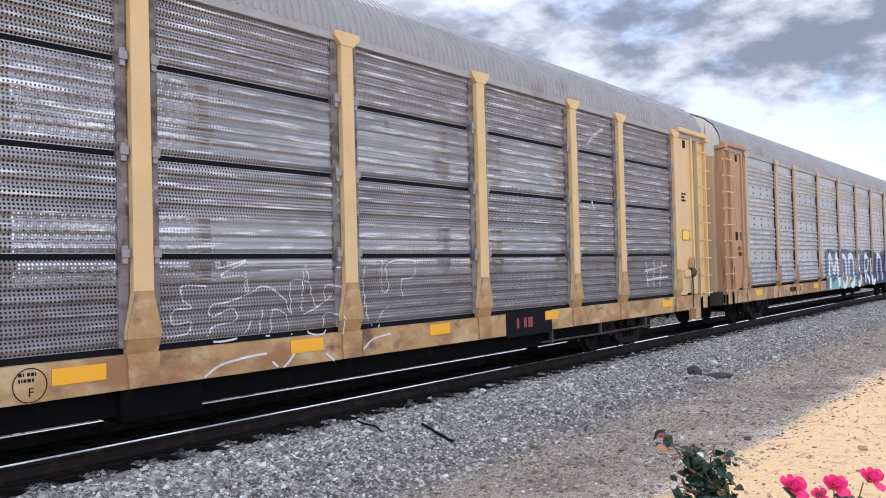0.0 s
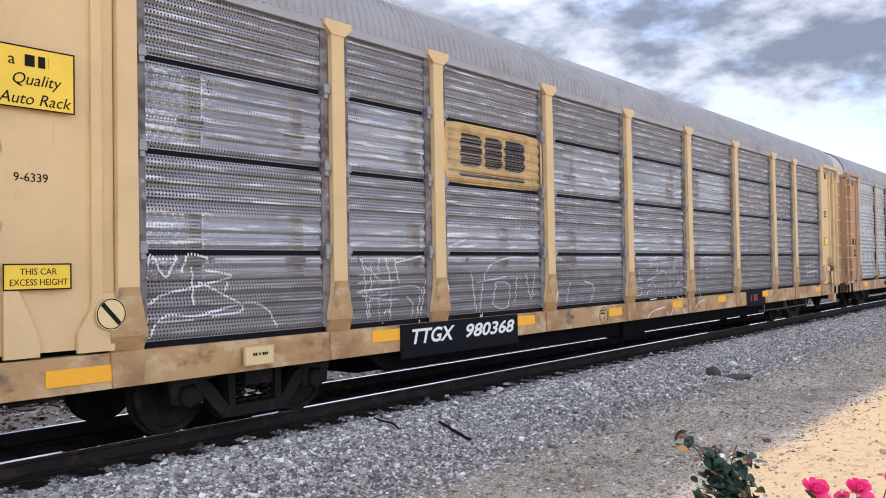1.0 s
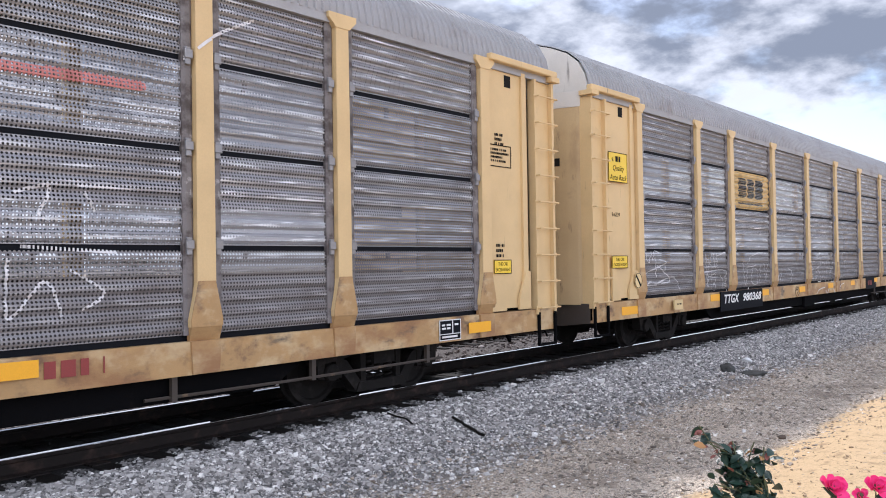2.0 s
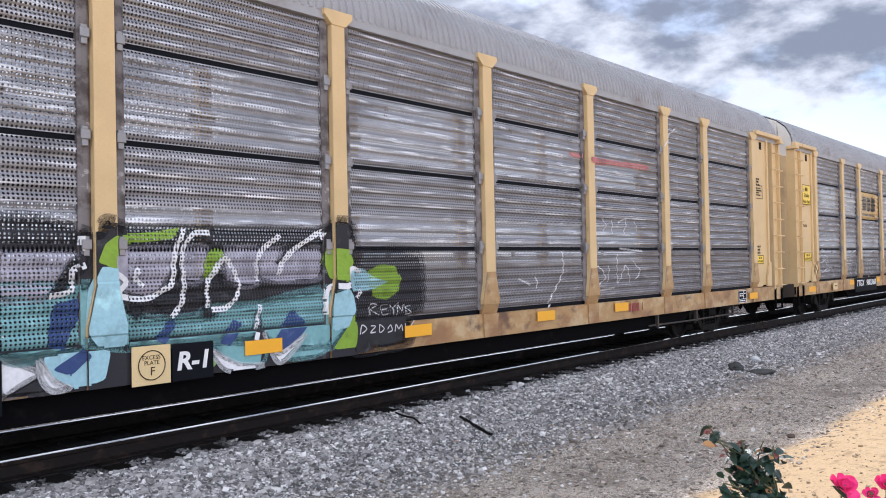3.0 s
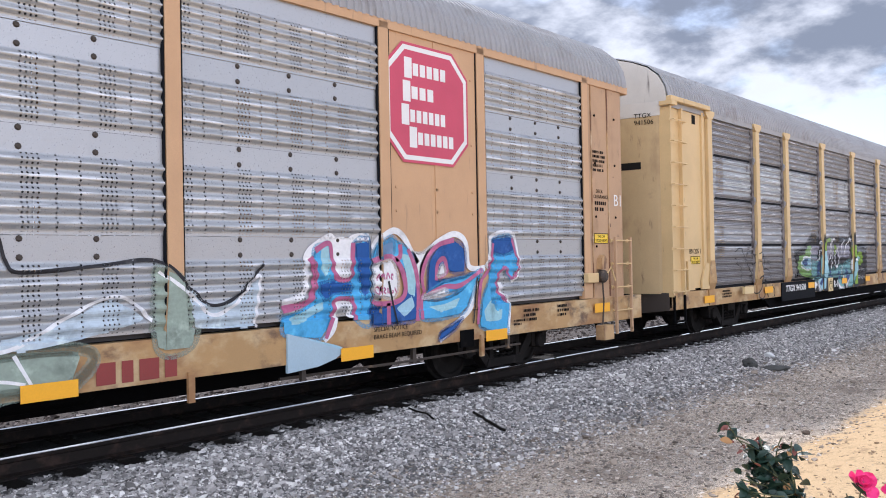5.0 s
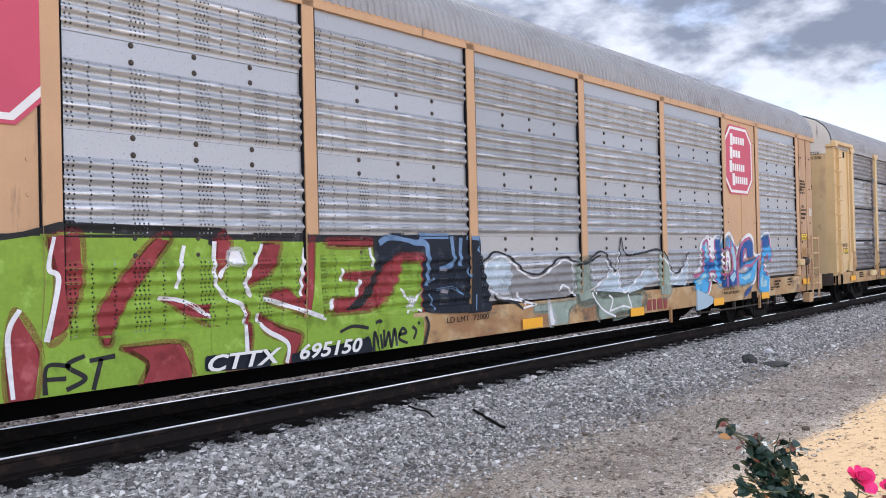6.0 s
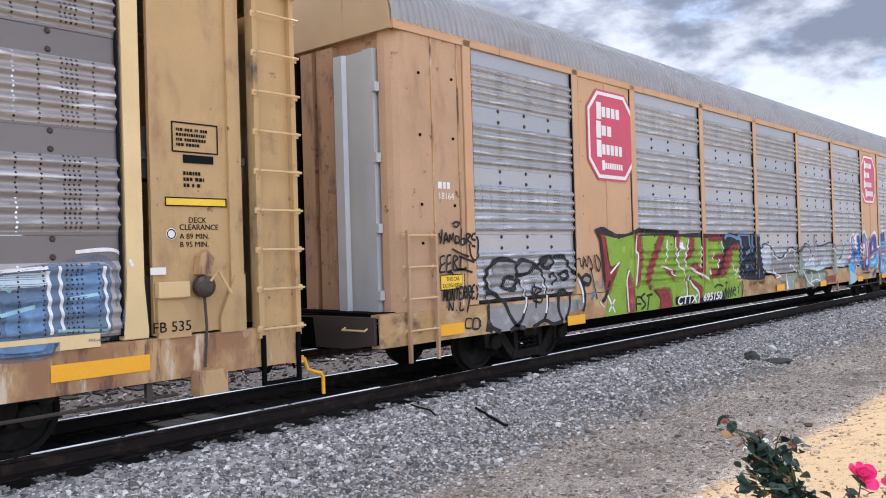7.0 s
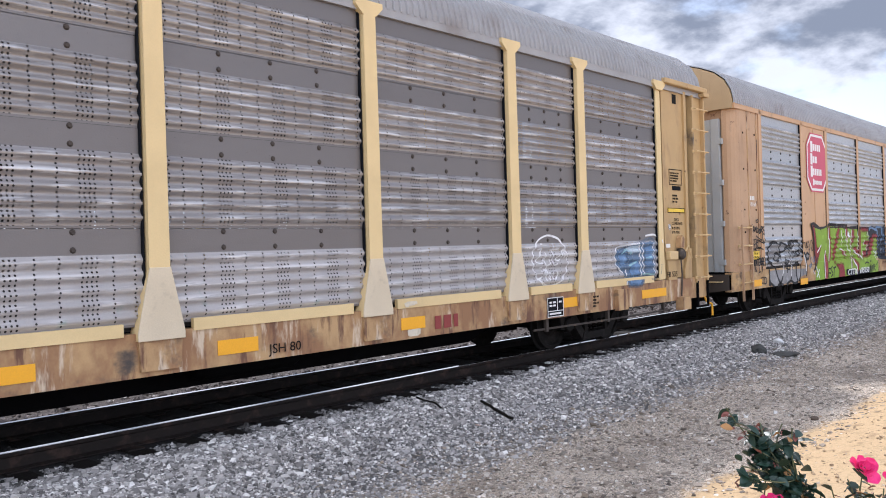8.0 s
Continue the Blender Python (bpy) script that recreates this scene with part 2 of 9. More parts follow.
M = {
    "tan": surface("tan_paint", (0.66, 0.47, 0.23), 0.5, spots=((RUST, 2.2, 0.66, 0.78, STREAK), (GRIME, 0.9, 0.62, 0.9, (1, 1, 1))), grain=0.05),
    # tan darkened for end doors facing away from the light, plus grime
    "tan_end": surface("shaded_grimy_tan_door_paint", (0.50, 0.36, 0.185), 0.6, spots=(((0.33, 0.22, 0.115), 1.0, 0.48, 0.72, (1.5, 1.5, 0.8)), (RUST, 2.4, 0.60, 0.76, (3.0, 3.0, 0.8)), (GRIME, 1.2, 0.60, 0.84, (1, 1, 1))), grain=0.07),
    "orange": surface("orange_tan_paint", (0.56, 0.34, 0.18), 0.5, spots=((GRIME, 1.6, 0.60, 0.85, STREAK), (RUST, 2.4, 0.66, 0.8, (2, 2, 1))), grain=0.05),
    "orange_grime": surface("grimy_orange_tan_paint", (0.48, 0.305, 0.175), 0.6, spots=(((0.27, 0.15, 0.075), 1.2, 0.50, 0.85, (2.0, 2.0, 0.7)), (GRIME, 1.6, 0.60, 0.82, (1.5, 1.5, 0.9)), (RUST, 6.0, 0.63, 0.73, (1, 1, 1))), grain=0.10),
    "end_rust": surface("rust_stained_end_steel", (0.38, 0.235, 0.13), 0.65, spots=((RUST, 1.4, 0.48, 0.78, (2.5, 2.5, 0.7)), (GRIME, 2.0, 0.55, 0.76, (1.5, 1.5, 0.8)), ((0.16, 0.08, 0.045), 7.0, 0.58, 0.70, (1, 1, 1))), grain=0.12),
    "soot": surface("sooty_end_steel", (0.055, 0.042, 0.033), 0.7, spots=(((0.18, 0.12, 0.07), 2.5, 0.58, 0.70, (1, 1, 1)),), grain=0.15),
    "brown": surface("faded_brown_paint", (0.42, 0.245, 0.13), 0.6, spots=((RUST, 1.8, 0.56, 0.75, STREAK),), grain=0.05),
    "cream": surface("cream_paint", (0.74, 0.56, 0.28), 0.5, spots=((RUST, 2.0, 0.68, 0.8, STREAK),), grain=0.04),
    "dirty": surface("grimy_tan_end_paint", (0.50, 0.335, 0.15), 0.6, spots=(((0.24, 0.14, 0.07), 1.2, 0.50, 0.85, (2.0, 2.0, 0.8)), (GRIME, 1.5, 0.58, 0.82, (1.2, 1.2, 0.9)), (RUST, 6.0, 0.64, 0.74, (1, 1, 1))), grain=0.08),
    "sill": surface("worn_tan_sill_paint", (0.45, 0.275, 0.115), 0.6, spots=(((0.53, 0.38, 0.205), 1.4, 0.48, 0.62, (1.2, 1, 1.6)), ((0.30, 0.155, 0.065), 1.1, 0.46, 0.66, (1.0, 1, 1.8)), ((0.15, 0.08, 0.045), 1.9, 0.53, 0.72, (1.1, 1, 1.5)), (GRIME, 1.3, 0.56, 0.74, (0.9, 1, 2.2))), grain=0.08),
    "rusty": surface("rust_streaked_sill_paint", (0.50, 0.32, 0.15), 0.62, spots=(((0.29, 0.15, 0.07), 1.1, 0.42, 0.60, (1.4, 1, 1.0)), ((0.62, 0.50, 0.36), 2.2, 0.55, 0.66, (2.4, 1, 0.5)), ((0.15, 0.07, 0.04), 2.4, 0.52, 0.66, (2.6, 2, 0.5)), (GRIME, 0.9, 0.56, 0.72, (1.5, 1, 2.0))), grain=0.08),
    "dark_sill": surface("black_panel_and_gap_shade", (0.008, 0.009, 0.012), 0.7, grain=0.12, gloss=0.08),
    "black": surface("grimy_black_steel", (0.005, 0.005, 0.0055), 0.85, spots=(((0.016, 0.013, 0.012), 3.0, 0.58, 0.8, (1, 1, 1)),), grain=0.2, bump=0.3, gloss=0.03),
    "truck": surface("dusty_cast_steel", (0.016, 0.0145, 0.0135), 0.8, spots=(((0.03, 0.026, 0.024), 4.0, 0.5, 0.7, (1, 1, 1)),), grain=0.15, bump=0.3, gloss=0.08),
    "roof": surface("galvanised_roof_sheet", (0.36, 0.355, 0.36), 0.6, 0.15, spots=(((0.26, 0.24, 0.23), 1.2, 0.5, 0.75, (1, 3, 1)),), grain=0.08),
    "deck": surface("interior_deck_steel", (0.06, 0.055, 0.055), 0.7, grain=0.1),
    "clip": surface("grey_clamp_steel", (0.30, 0.29, 0.29), 0.5, 0.5, grain=0.1),
    "white": surface("white_paint", (0.78, 0.77, 0.75), 0.5, grain=0.03),
    "pale_end": surface("chalky_white_end_paint", (0.60, 0.57, 0.52), 0.6, spots=((GRIME, 1.6, 0.62, 0.85, STREAK),), grain=0.05),
    "yellow": surface("yellow_reflective_strip", (0.88, 0.42, 0.012), 0.5, grain=0.05, spots=(((0.45, 0.25, 0.05), 2.0, 0.62, 0.8, (1, 1, 1)),)),
    "label_yellow": surface("yellow_label", (0.85, 0.58, 0.03), 0.4, grain=0.03),
    "navy": surface("dark_blue_grey_paint", (0.035, 0.045, 0.06), 0.5, grain=0.05),
    "crimson": surface("faded_red_paint", (0.55, 0.065, 0.12), 0.5, grain=0.07),
    "ink": surface("black_lettering", (0.014, 0.013, 0.012), 0.75, grain=0.05, gloss=0.1),
    "ttx_red": surface("faded_red_lettering", (0.25, 0.04, 0.035), 0.6, grain=0.1),
    "galv_door": surface("pale_galvanised_door", (0.48, 0.52, 0.54), 0.45, 0.3, spots=((RUST, 2.0, 0.68, 0.85, STREAK),), grain=0.06),
    "rail": surface("rail_side_steel", (0.019, 0.015, 0.0135), 0.7, spots=(((0.05, 0.032, 0.025), 5.0, 0.5, 0.7, (1, 1, 1)),), grain=0.15, space="World", gloss=0.12),
    "railhead": surface("polished_rail_head", (0.98, 0.98, 0.98), 0.0, 1.0, grain=0.005, bump=0.0, space="World"),
    "tie": surface("creosoted_tie_wood", (0.018, 0.015, 0.013), 0.85, spots=(((0.06, 0.052, 0.045), 3.0, 0.6, 0.75, (1, 6, 6)),), grain=0.25, bump=0.5, space="World", per_object=0.6, gloss=0.12),
    # pale streaks and crest colours imitate highlights along the sheet ribs
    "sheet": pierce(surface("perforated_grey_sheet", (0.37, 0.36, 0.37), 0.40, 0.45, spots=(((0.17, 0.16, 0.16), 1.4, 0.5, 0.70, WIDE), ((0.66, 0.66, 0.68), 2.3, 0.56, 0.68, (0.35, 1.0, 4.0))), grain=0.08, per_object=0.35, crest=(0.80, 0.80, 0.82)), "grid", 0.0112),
    "sheet_low": pierce(surface("grimy_perforated_sheet", (0.27, 0.255, 0.255), 0.55, 0.25, spots=(((0.15, 0.13, 0.125), 1.4, 0.45, 0.7, WIDE),), grain=0.10, per_object=0.35, crest=(0.40, 0.39, 0.39)), "grid", 0.0112),
    "chalk_cream": surface("chalky_cream_shoe_paint", (0.68, 0.575, 0.41), 0.6, spots=(((0.36, 0.30, 0.22), 2.5, 0.58, 0.8, (1, 1, 1)),), grain=0.07),
    "flange": surface("grey_sheet_edging", (0.19, 0.17, 0.165), 0.65, 0.15, spots=(((0.07, 0.055, 0.05), 5.0, 0.45, 0.65, (1, 1, 1)), ((0.36, 0.34, 0.33), 7.0, 0.60, 0.68, (1, 1, 1))), grain=0.12),
    # far-side holes enlarged beyond the near ones, to let more daylight through
    "sheet_open": pierce(surface("perforated_grey_sheet_wide_holes", (0.33, 0.33, 0.34), 0.45, 0.5, grain=0.08), "grid", 0.0130),
    "ribbed": pierce(surface("ribbed_galvanised_sheet", (0.48, 0.49, 0.50), 0.34, 0.5, spots=(((0.34, 0.33, 0.33), 1.2, 0.5, 0.75, WIDE),), grain=0.06, per_object=0.35, crest=(0.80, 0.81, 0.83), band=(0.44, 0.44, 0.45)), "rows", 0.0098),
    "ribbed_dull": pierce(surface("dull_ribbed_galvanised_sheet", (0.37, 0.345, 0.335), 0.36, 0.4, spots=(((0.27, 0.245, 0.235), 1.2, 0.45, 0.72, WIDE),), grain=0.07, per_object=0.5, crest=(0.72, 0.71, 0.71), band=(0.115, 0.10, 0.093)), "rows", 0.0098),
    "ribbed_pale": pierce(surface("chalky_ribbed_galvanised_sheet", (0.46, 0.435, 0.425), 0.5, 0.2, spots=(((0.34, 0.31, 0.30), 1.5, 0.5, 0.75, WIDE), ((0.30, 0.36, 0.33), 3.0, 0.64, 0.74, (1, 1, 1))), grain=0.08, per_object=0.4, crest=(0.68, 0.66, 0.65), band=(0.115, 0.10, 0.093)), "rows", 0.0098),
    "beige": surface("faded_beige_paint", (0.47, 0.37, 0.25), 0.55, spots=((RUST, 1.8, 0.60, 0.80, STREAK),), grain=0.06),
    "drab": surface("drab_tan_end_paint", (0.46, 0.33, 0.18), 0.6, spots=((RUST, 1.6, 0.58, 0.82, STREAK), (GRIME, 0.9, 0.6, 0.9, (1, 1, 1))), grain=0.06),
}


# ---- mesh helpers ----
def part(name, bm, material, parent, label=""):
    me = bpy.data.meshes.new(name)
    bm.to_mesh(me)
    bm.free()
    me.materials.append(material)
    return child(name, me, parent, label)


def child(name, me, parent, label="", at=None):
    ob = new(name, me)
    if parent is not None:
        ob.parent = parent
    if at is not None:
        ob.matrix_basis = at
    if label:
        ob["label"] = label
    return ob


def box(bm, x0, x1, y0, y1, z0, z1, taper=None):
    """A block; taper: (dx, dy) by which its foot is wider on each side."""
    dx, dy = taper or (0, 0)
    vs = [bm.verts.new(p) for p in ((x0 - dx, y0 - dy, z0), (x1 + dx, y0 - dy, z0), (x1 + dx, y1 + dy, z0), (x0 - dx, y1 + dy, z0),
                                    (x0, y0, z1), (x1, y0, z1), (x1, y1, z1), (x0, y1, z1))]
    for f in ((3, 2, 1, 0), (4, 5, 6, 7), (0, 1, 5, 4), (1, 2, 6, 5), (2, 3, 7, 6), (3, 0, 4, 7)):
        bm.faces.new([vs[i] for i in f])
    return vs


def prism(bm, outline, lo, hi, axis="y"):
    """An outline drawn in the two other axes, pulled along one axis from lo to hi."""
    def at(a, b, c):
        return {"x": (c, a, b), "y": (a, c, b), "z": (a, b, c)}[axis]
    one, two = [bm.verts.new(at(a, b, lo)) for a, b in outline], [bm.verts.new(at(a, b, hi)) for a, b in outline]
    bm.faces.new(one)
    bm.faces.new(two[::-1])
    for i in range(len(outline)):
        j = (i + 1) % len(outline)
        bm.faces.new((one[i], two[i], two[j], one[j]))


def tube(bm, points, r, sides=8, closed=False):
    """A round bar along a run of points."""
    pts = [Vector(p) for p in points]
    rings = []
    for i, p in enumerate(pts):
        way = (pts[min(i + 1, len(pts) - 1)] - pts[max(i - 1, 0)]).normalized()
        side = way.orthogonal().normalized() if not rings else (rings_side - way * rings_side.dot(way)).normalized()
        rings_side = side
        other = way.cross(side)
        rings.append([bm.verts.new(p + (side * math.cos(a) + other * math.sin(a)) * r) for a in (k * math.tau / sides for k in range(sides))])
    for a, b in zip(rings, rings[1:]):
        for i in range(sides):
            j = (i + 1) % sides
            bm.faces.new((a[i], a[j], b[j], b[i]))
    bm.faces.new(rings[0][::-1])
    bm.faces.new(rings[-1])


def turned(bm, profile, sides=28, axis="y", centre=(0, 0, 0)):
    """A profile of (radius, along) turned about an axis."""
    rings = []
    for r, along in profile:
        ring = []
        for k in range(sides):
            a = k * math.tau / sides
            c, s = r * math.cos(a), r * math.sin(a)
            p = {"y": (c, along, s), "x": (along, c, s), "z": (c, s, along)}[axis]
            ring.append(bm.verts.new(Vector(p) + Vector(centre)))
        rings.append(ring)
    for a, b in zip(rings, rings[1:]):
        for i in range(sides):
            j = (i + 1) % sides
            bm.faces.new((a[i], a[j], b[j], b[i]))
    bm.faces.new(rings[0][::-1])
    bm.faces.new(rings[-1])


def mended(bm):
    bmesh.ops.recalc_face_normals(bm, faces=bm.faces)
    return bm


def mesh_of(name, bm, material):
    mended(bm)
    me = bpy.data.meshes.new(name)
    bm.to_mesh(me)
    bm.free()
    me.materials.append(material)
    return me


def smooth(me, on=True):
    me.polygons.foreach_set("use_smooth", [on] * len(me.polygons))
    return me


def loft(name, material, xs, profile, attribute=None):
    """A sheet: profile of (y, z) rows pulled through the places xs (x, lift); from_pydata keeps it quick."""
    verts, faces = [], []
    for x, lift in xs:
        for y, z, ny, nz in profile:
            verts.append((x, y + ny * lift, z + nz * lift))
    k = len(profile)
    for i in range(len(xs) - 1):
        for j in range(k - 1):
            faces.append((i * k + j, (i + 1) * k + j, (i + 1) * k + j + 1, i * k + j + 1))
    me = bpy.data.meshes.new(name)
    me.from_pydata(verts, [], faces)
    me.materials.append(material)
    if attribute:
        a = me.attributes.new("ribbed", "FLOAT", "POINT")
        a.data.foreach_set("value", [attribute(v[2]) for v in verts])
    return me


# ---- ground and track ----
TRACK_Y = 8.78
NEAR_RAIL, FAR_RAIL = 8.05, 9.51


def ground_height(y):
    places = ((-400, 0.3), (-30, 0.1), (0.6, 0.04), (2.0, -0.12), (3.1, -0.30), (4.6, -0.40), (5.5, -0.44), (6.1, -0.36), (7.1, -0.20), (7.5, -0.185), (10.3, -0.185),
              (11.0, -0.24), (11.6, -0.2), (16.0, -0.22), (18.0, -0.7), (24.0, -1.5), (3000, -1.5))
    for (a, za), (b, zb) in zip(places, places[1:]):
        if y <= b:
            f = (y - a) / (b - a)
            f = f * f * (3 - 2 * f)
            return za + (zb - za) * f
    return -1.5


def ground_bump(x, y):
    return 0.03 * noise.noise((x * 0.5, y * 0.9, 0)) + 0.012 * noise.noise((x * 2.3, y * 2.3, 4)) if y < 7.2 else 0.0


def make_ground():
    m = bpy.data.materials.new("trackside_ground")
    m.use_nodes = True
    n = Nodes(m.node_tree)
    co = n.add("ShaderNodeNewGeometry").outputs["Position"]
    x, y, z = n.xyz(co)
    edge = n.math("ADD", y, n.math("MULTIPLY", n.math("SUBTRACT", n.noise(co, 1.1, 5.0, 0.65), 0.5), 0.8))
    fine = n.noise(co, 42, 5, 0.7)
    mid = n.noise(co, 6, 5, 0.65)
    sand = n.mix(fine, (0.50, 0.33, 0.17), (0.76, 0.56, 0.33))
    sand = n.mix(n.ramp(mid, 0.52, 0.72), sand, (0.40, 0.27, 0.15))
    clod = n.noise(co, 17, 4, 0.7)
    sand = n.mix(n.ramp(clod, 0.56, 0.66), sand, (0.42, 0.29, 0.165))
    dirt = n.mix(n.ramp(fine, 0.36, 0.64), (0.06, 0.048, 0.037), (0.92, 0.76, 0.59))
    dirt = n.mix(n.ramp(mid, 0.42, 0.68, 0.0, 0.6), dirt, (0.64, 0.52, 0.40))
    dirt = n.mix(n.ramp(clod, 0.55, 0.68), dirt, (0.19, 0.148, 0.11))
    dirt = n.mix(n.ramp(n.noise(co, 0.7, 4, 0.6), 0.5, 0.68, 0.0, 0.6), dirt, (0.76, 0.63, 0.49))
    litter = n.noise(n.scaled(co, (1.0, 2.2, 1.0)), 75, 3, 0.75)
    dirt = n.mix(n.ramp(litter, 0.55, 0.62), dirt, (0.86, 0.78, 0.67))
    dirt = n.mix(n.ramp(litter, 0.46, 0.39), dirt, (0.06, 0.05, 0.042))
    dirt = n.mix(n.ramp(n.noise(co, 1.6, 4, 0.6), 0.50, 0.66, 0.0, 0.5), dirt, (0.17, 0.125, 0.09))
    grit = n.mix(fine, (0.04, 0.04, 0.04), (0.24, 0.235, 0.23))
    colour = n.mix(n.ramp(edge, 2.92, 3.10), sand, dirt)
    colour = n.mix(n.ramp(edge, 5.1, 5.9), colour, grit)
    # near-black strip: the shade under the train put into the ground colour
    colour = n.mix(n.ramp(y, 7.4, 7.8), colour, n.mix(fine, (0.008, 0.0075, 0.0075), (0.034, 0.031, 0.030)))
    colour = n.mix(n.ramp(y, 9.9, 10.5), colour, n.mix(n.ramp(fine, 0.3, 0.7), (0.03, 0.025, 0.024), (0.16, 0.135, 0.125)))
    colour = n.mix(n.ramp(y, 17, 20), colour, n.mix(mid, (0.20, 0.17, 0.13), (0.30, 0.26, 0.21)))
    b = n.add("ShaderNodeBsdfPrincipled")
    n.link(colour, b.inputs["Base Color"])
    b.inputs["Roughness"].default_value = 0.95
    b.inputs["Specular IOR Level"].default_value = 0.3
    bump = n.add("ShaderNodeBump")
    bump.inputs["Strength"].default_value, bump.inputs["Distance"].default_value = 0.65, 0.03
    n.link(n.math("ADD", fine, mid), bump.inputs["Height"])
    n.link(bump.outputs[0], b.inputs["Normal"])
    n.link(b.outputs[0], n.add("ShaderNodeOutputMaterial").inputs[0])
    xs = [-3000, -600, -150, -40, -15] + [v * 0.25 for v in range(-32, 161)] + [44, 50, 60, 80, 120, 200, 500, 1200, 3000]
    ys = [-3000, -400, -60, -15, -4] + [v * 0.1 for v in range(-10, 112)] + [11.6, 12.5, 14, 16, 17, 18, 20, 22, 24, 40, 80, 200, 600, 3000]
    verts = [(x, y, ground_height(y) + ground_bump(x, y)) for x in xs for y in ys]
    k = len(ys)
    faces = [(i * k + j, (i + 1) * k + j, (i + 1) * k + j + 1, i * k + j + 1) for i in range(len(xs) - 1) for j in range(k - 1)]
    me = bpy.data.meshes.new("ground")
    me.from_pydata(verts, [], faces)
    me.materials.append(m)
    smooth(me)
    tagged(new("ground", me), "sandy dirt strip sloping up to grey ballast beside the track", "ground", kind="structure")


def rail_outline(y):
    half = ((0.0, 0.0), (0.034, -0.002), (0.037, -0.012), (0.035, -0.035), (0.009, -0.05), (0.009, -0.145), (0.07, -0.16), (0.07, -0.172))
    return [(y + a, b) for a, b in half[1:]] + [(y - a, b) for a, b in half[:0:-1]]


def make_track(name, y_near, y_far, tie_from, tie_to, label):
    track = tagged(new(name), label, "railway track", kind="structure")
    for y in (y_near, y_far):
        bm = bmesh.new()
        prism(bm, rail_outline(y), -150, 600, "x")
        rail = part("rail", mended(bm), M["rail"], track, "brown steel rail")
        bm = bmesh.new()
        box(bm, -150, 600, y - 0.033, y + 0.031, -0.004, 0.003)
        part("rail_head", mended(bm), M["railhead"], rail, "shiny worn running surface")
    bm = bmesh.new()
    box(bm, -0.115, 0.115, -1.3, 1.3, -0.16, 0)
    bmesh.ops.bevel(bm, geom=list(bm.edges), offset=0.012, segments=1, affect="EDGES")
    tie = mesh_of("tie", bm, M["tie"])
    bm = bmesh.new()
    box(bm, -0.09, 0.09, -0.17, 0.17, 0, 0.014)
    plate = mesh_of("tie_plate", bm, M["rail"])
    rnd, x, mid = random.Random(3), tie_from, (y_near + y_far) / 2
    while x < tie_to:
        t = child("tie", tie, track, at=pose(x + rnd.uniform(-0.03, 0.03), mid + rnd.uniform(-0.05, 0.05), -0.172 - rnd.uniform(0, 0.008), 0, 0, rnd.uniform(-1.2, 1.2)))
        for y in (y_near, y_far):
            child("tie_plate", plate, t, at=pose(0, y - mid, 0))
        x += 0.53
    return track


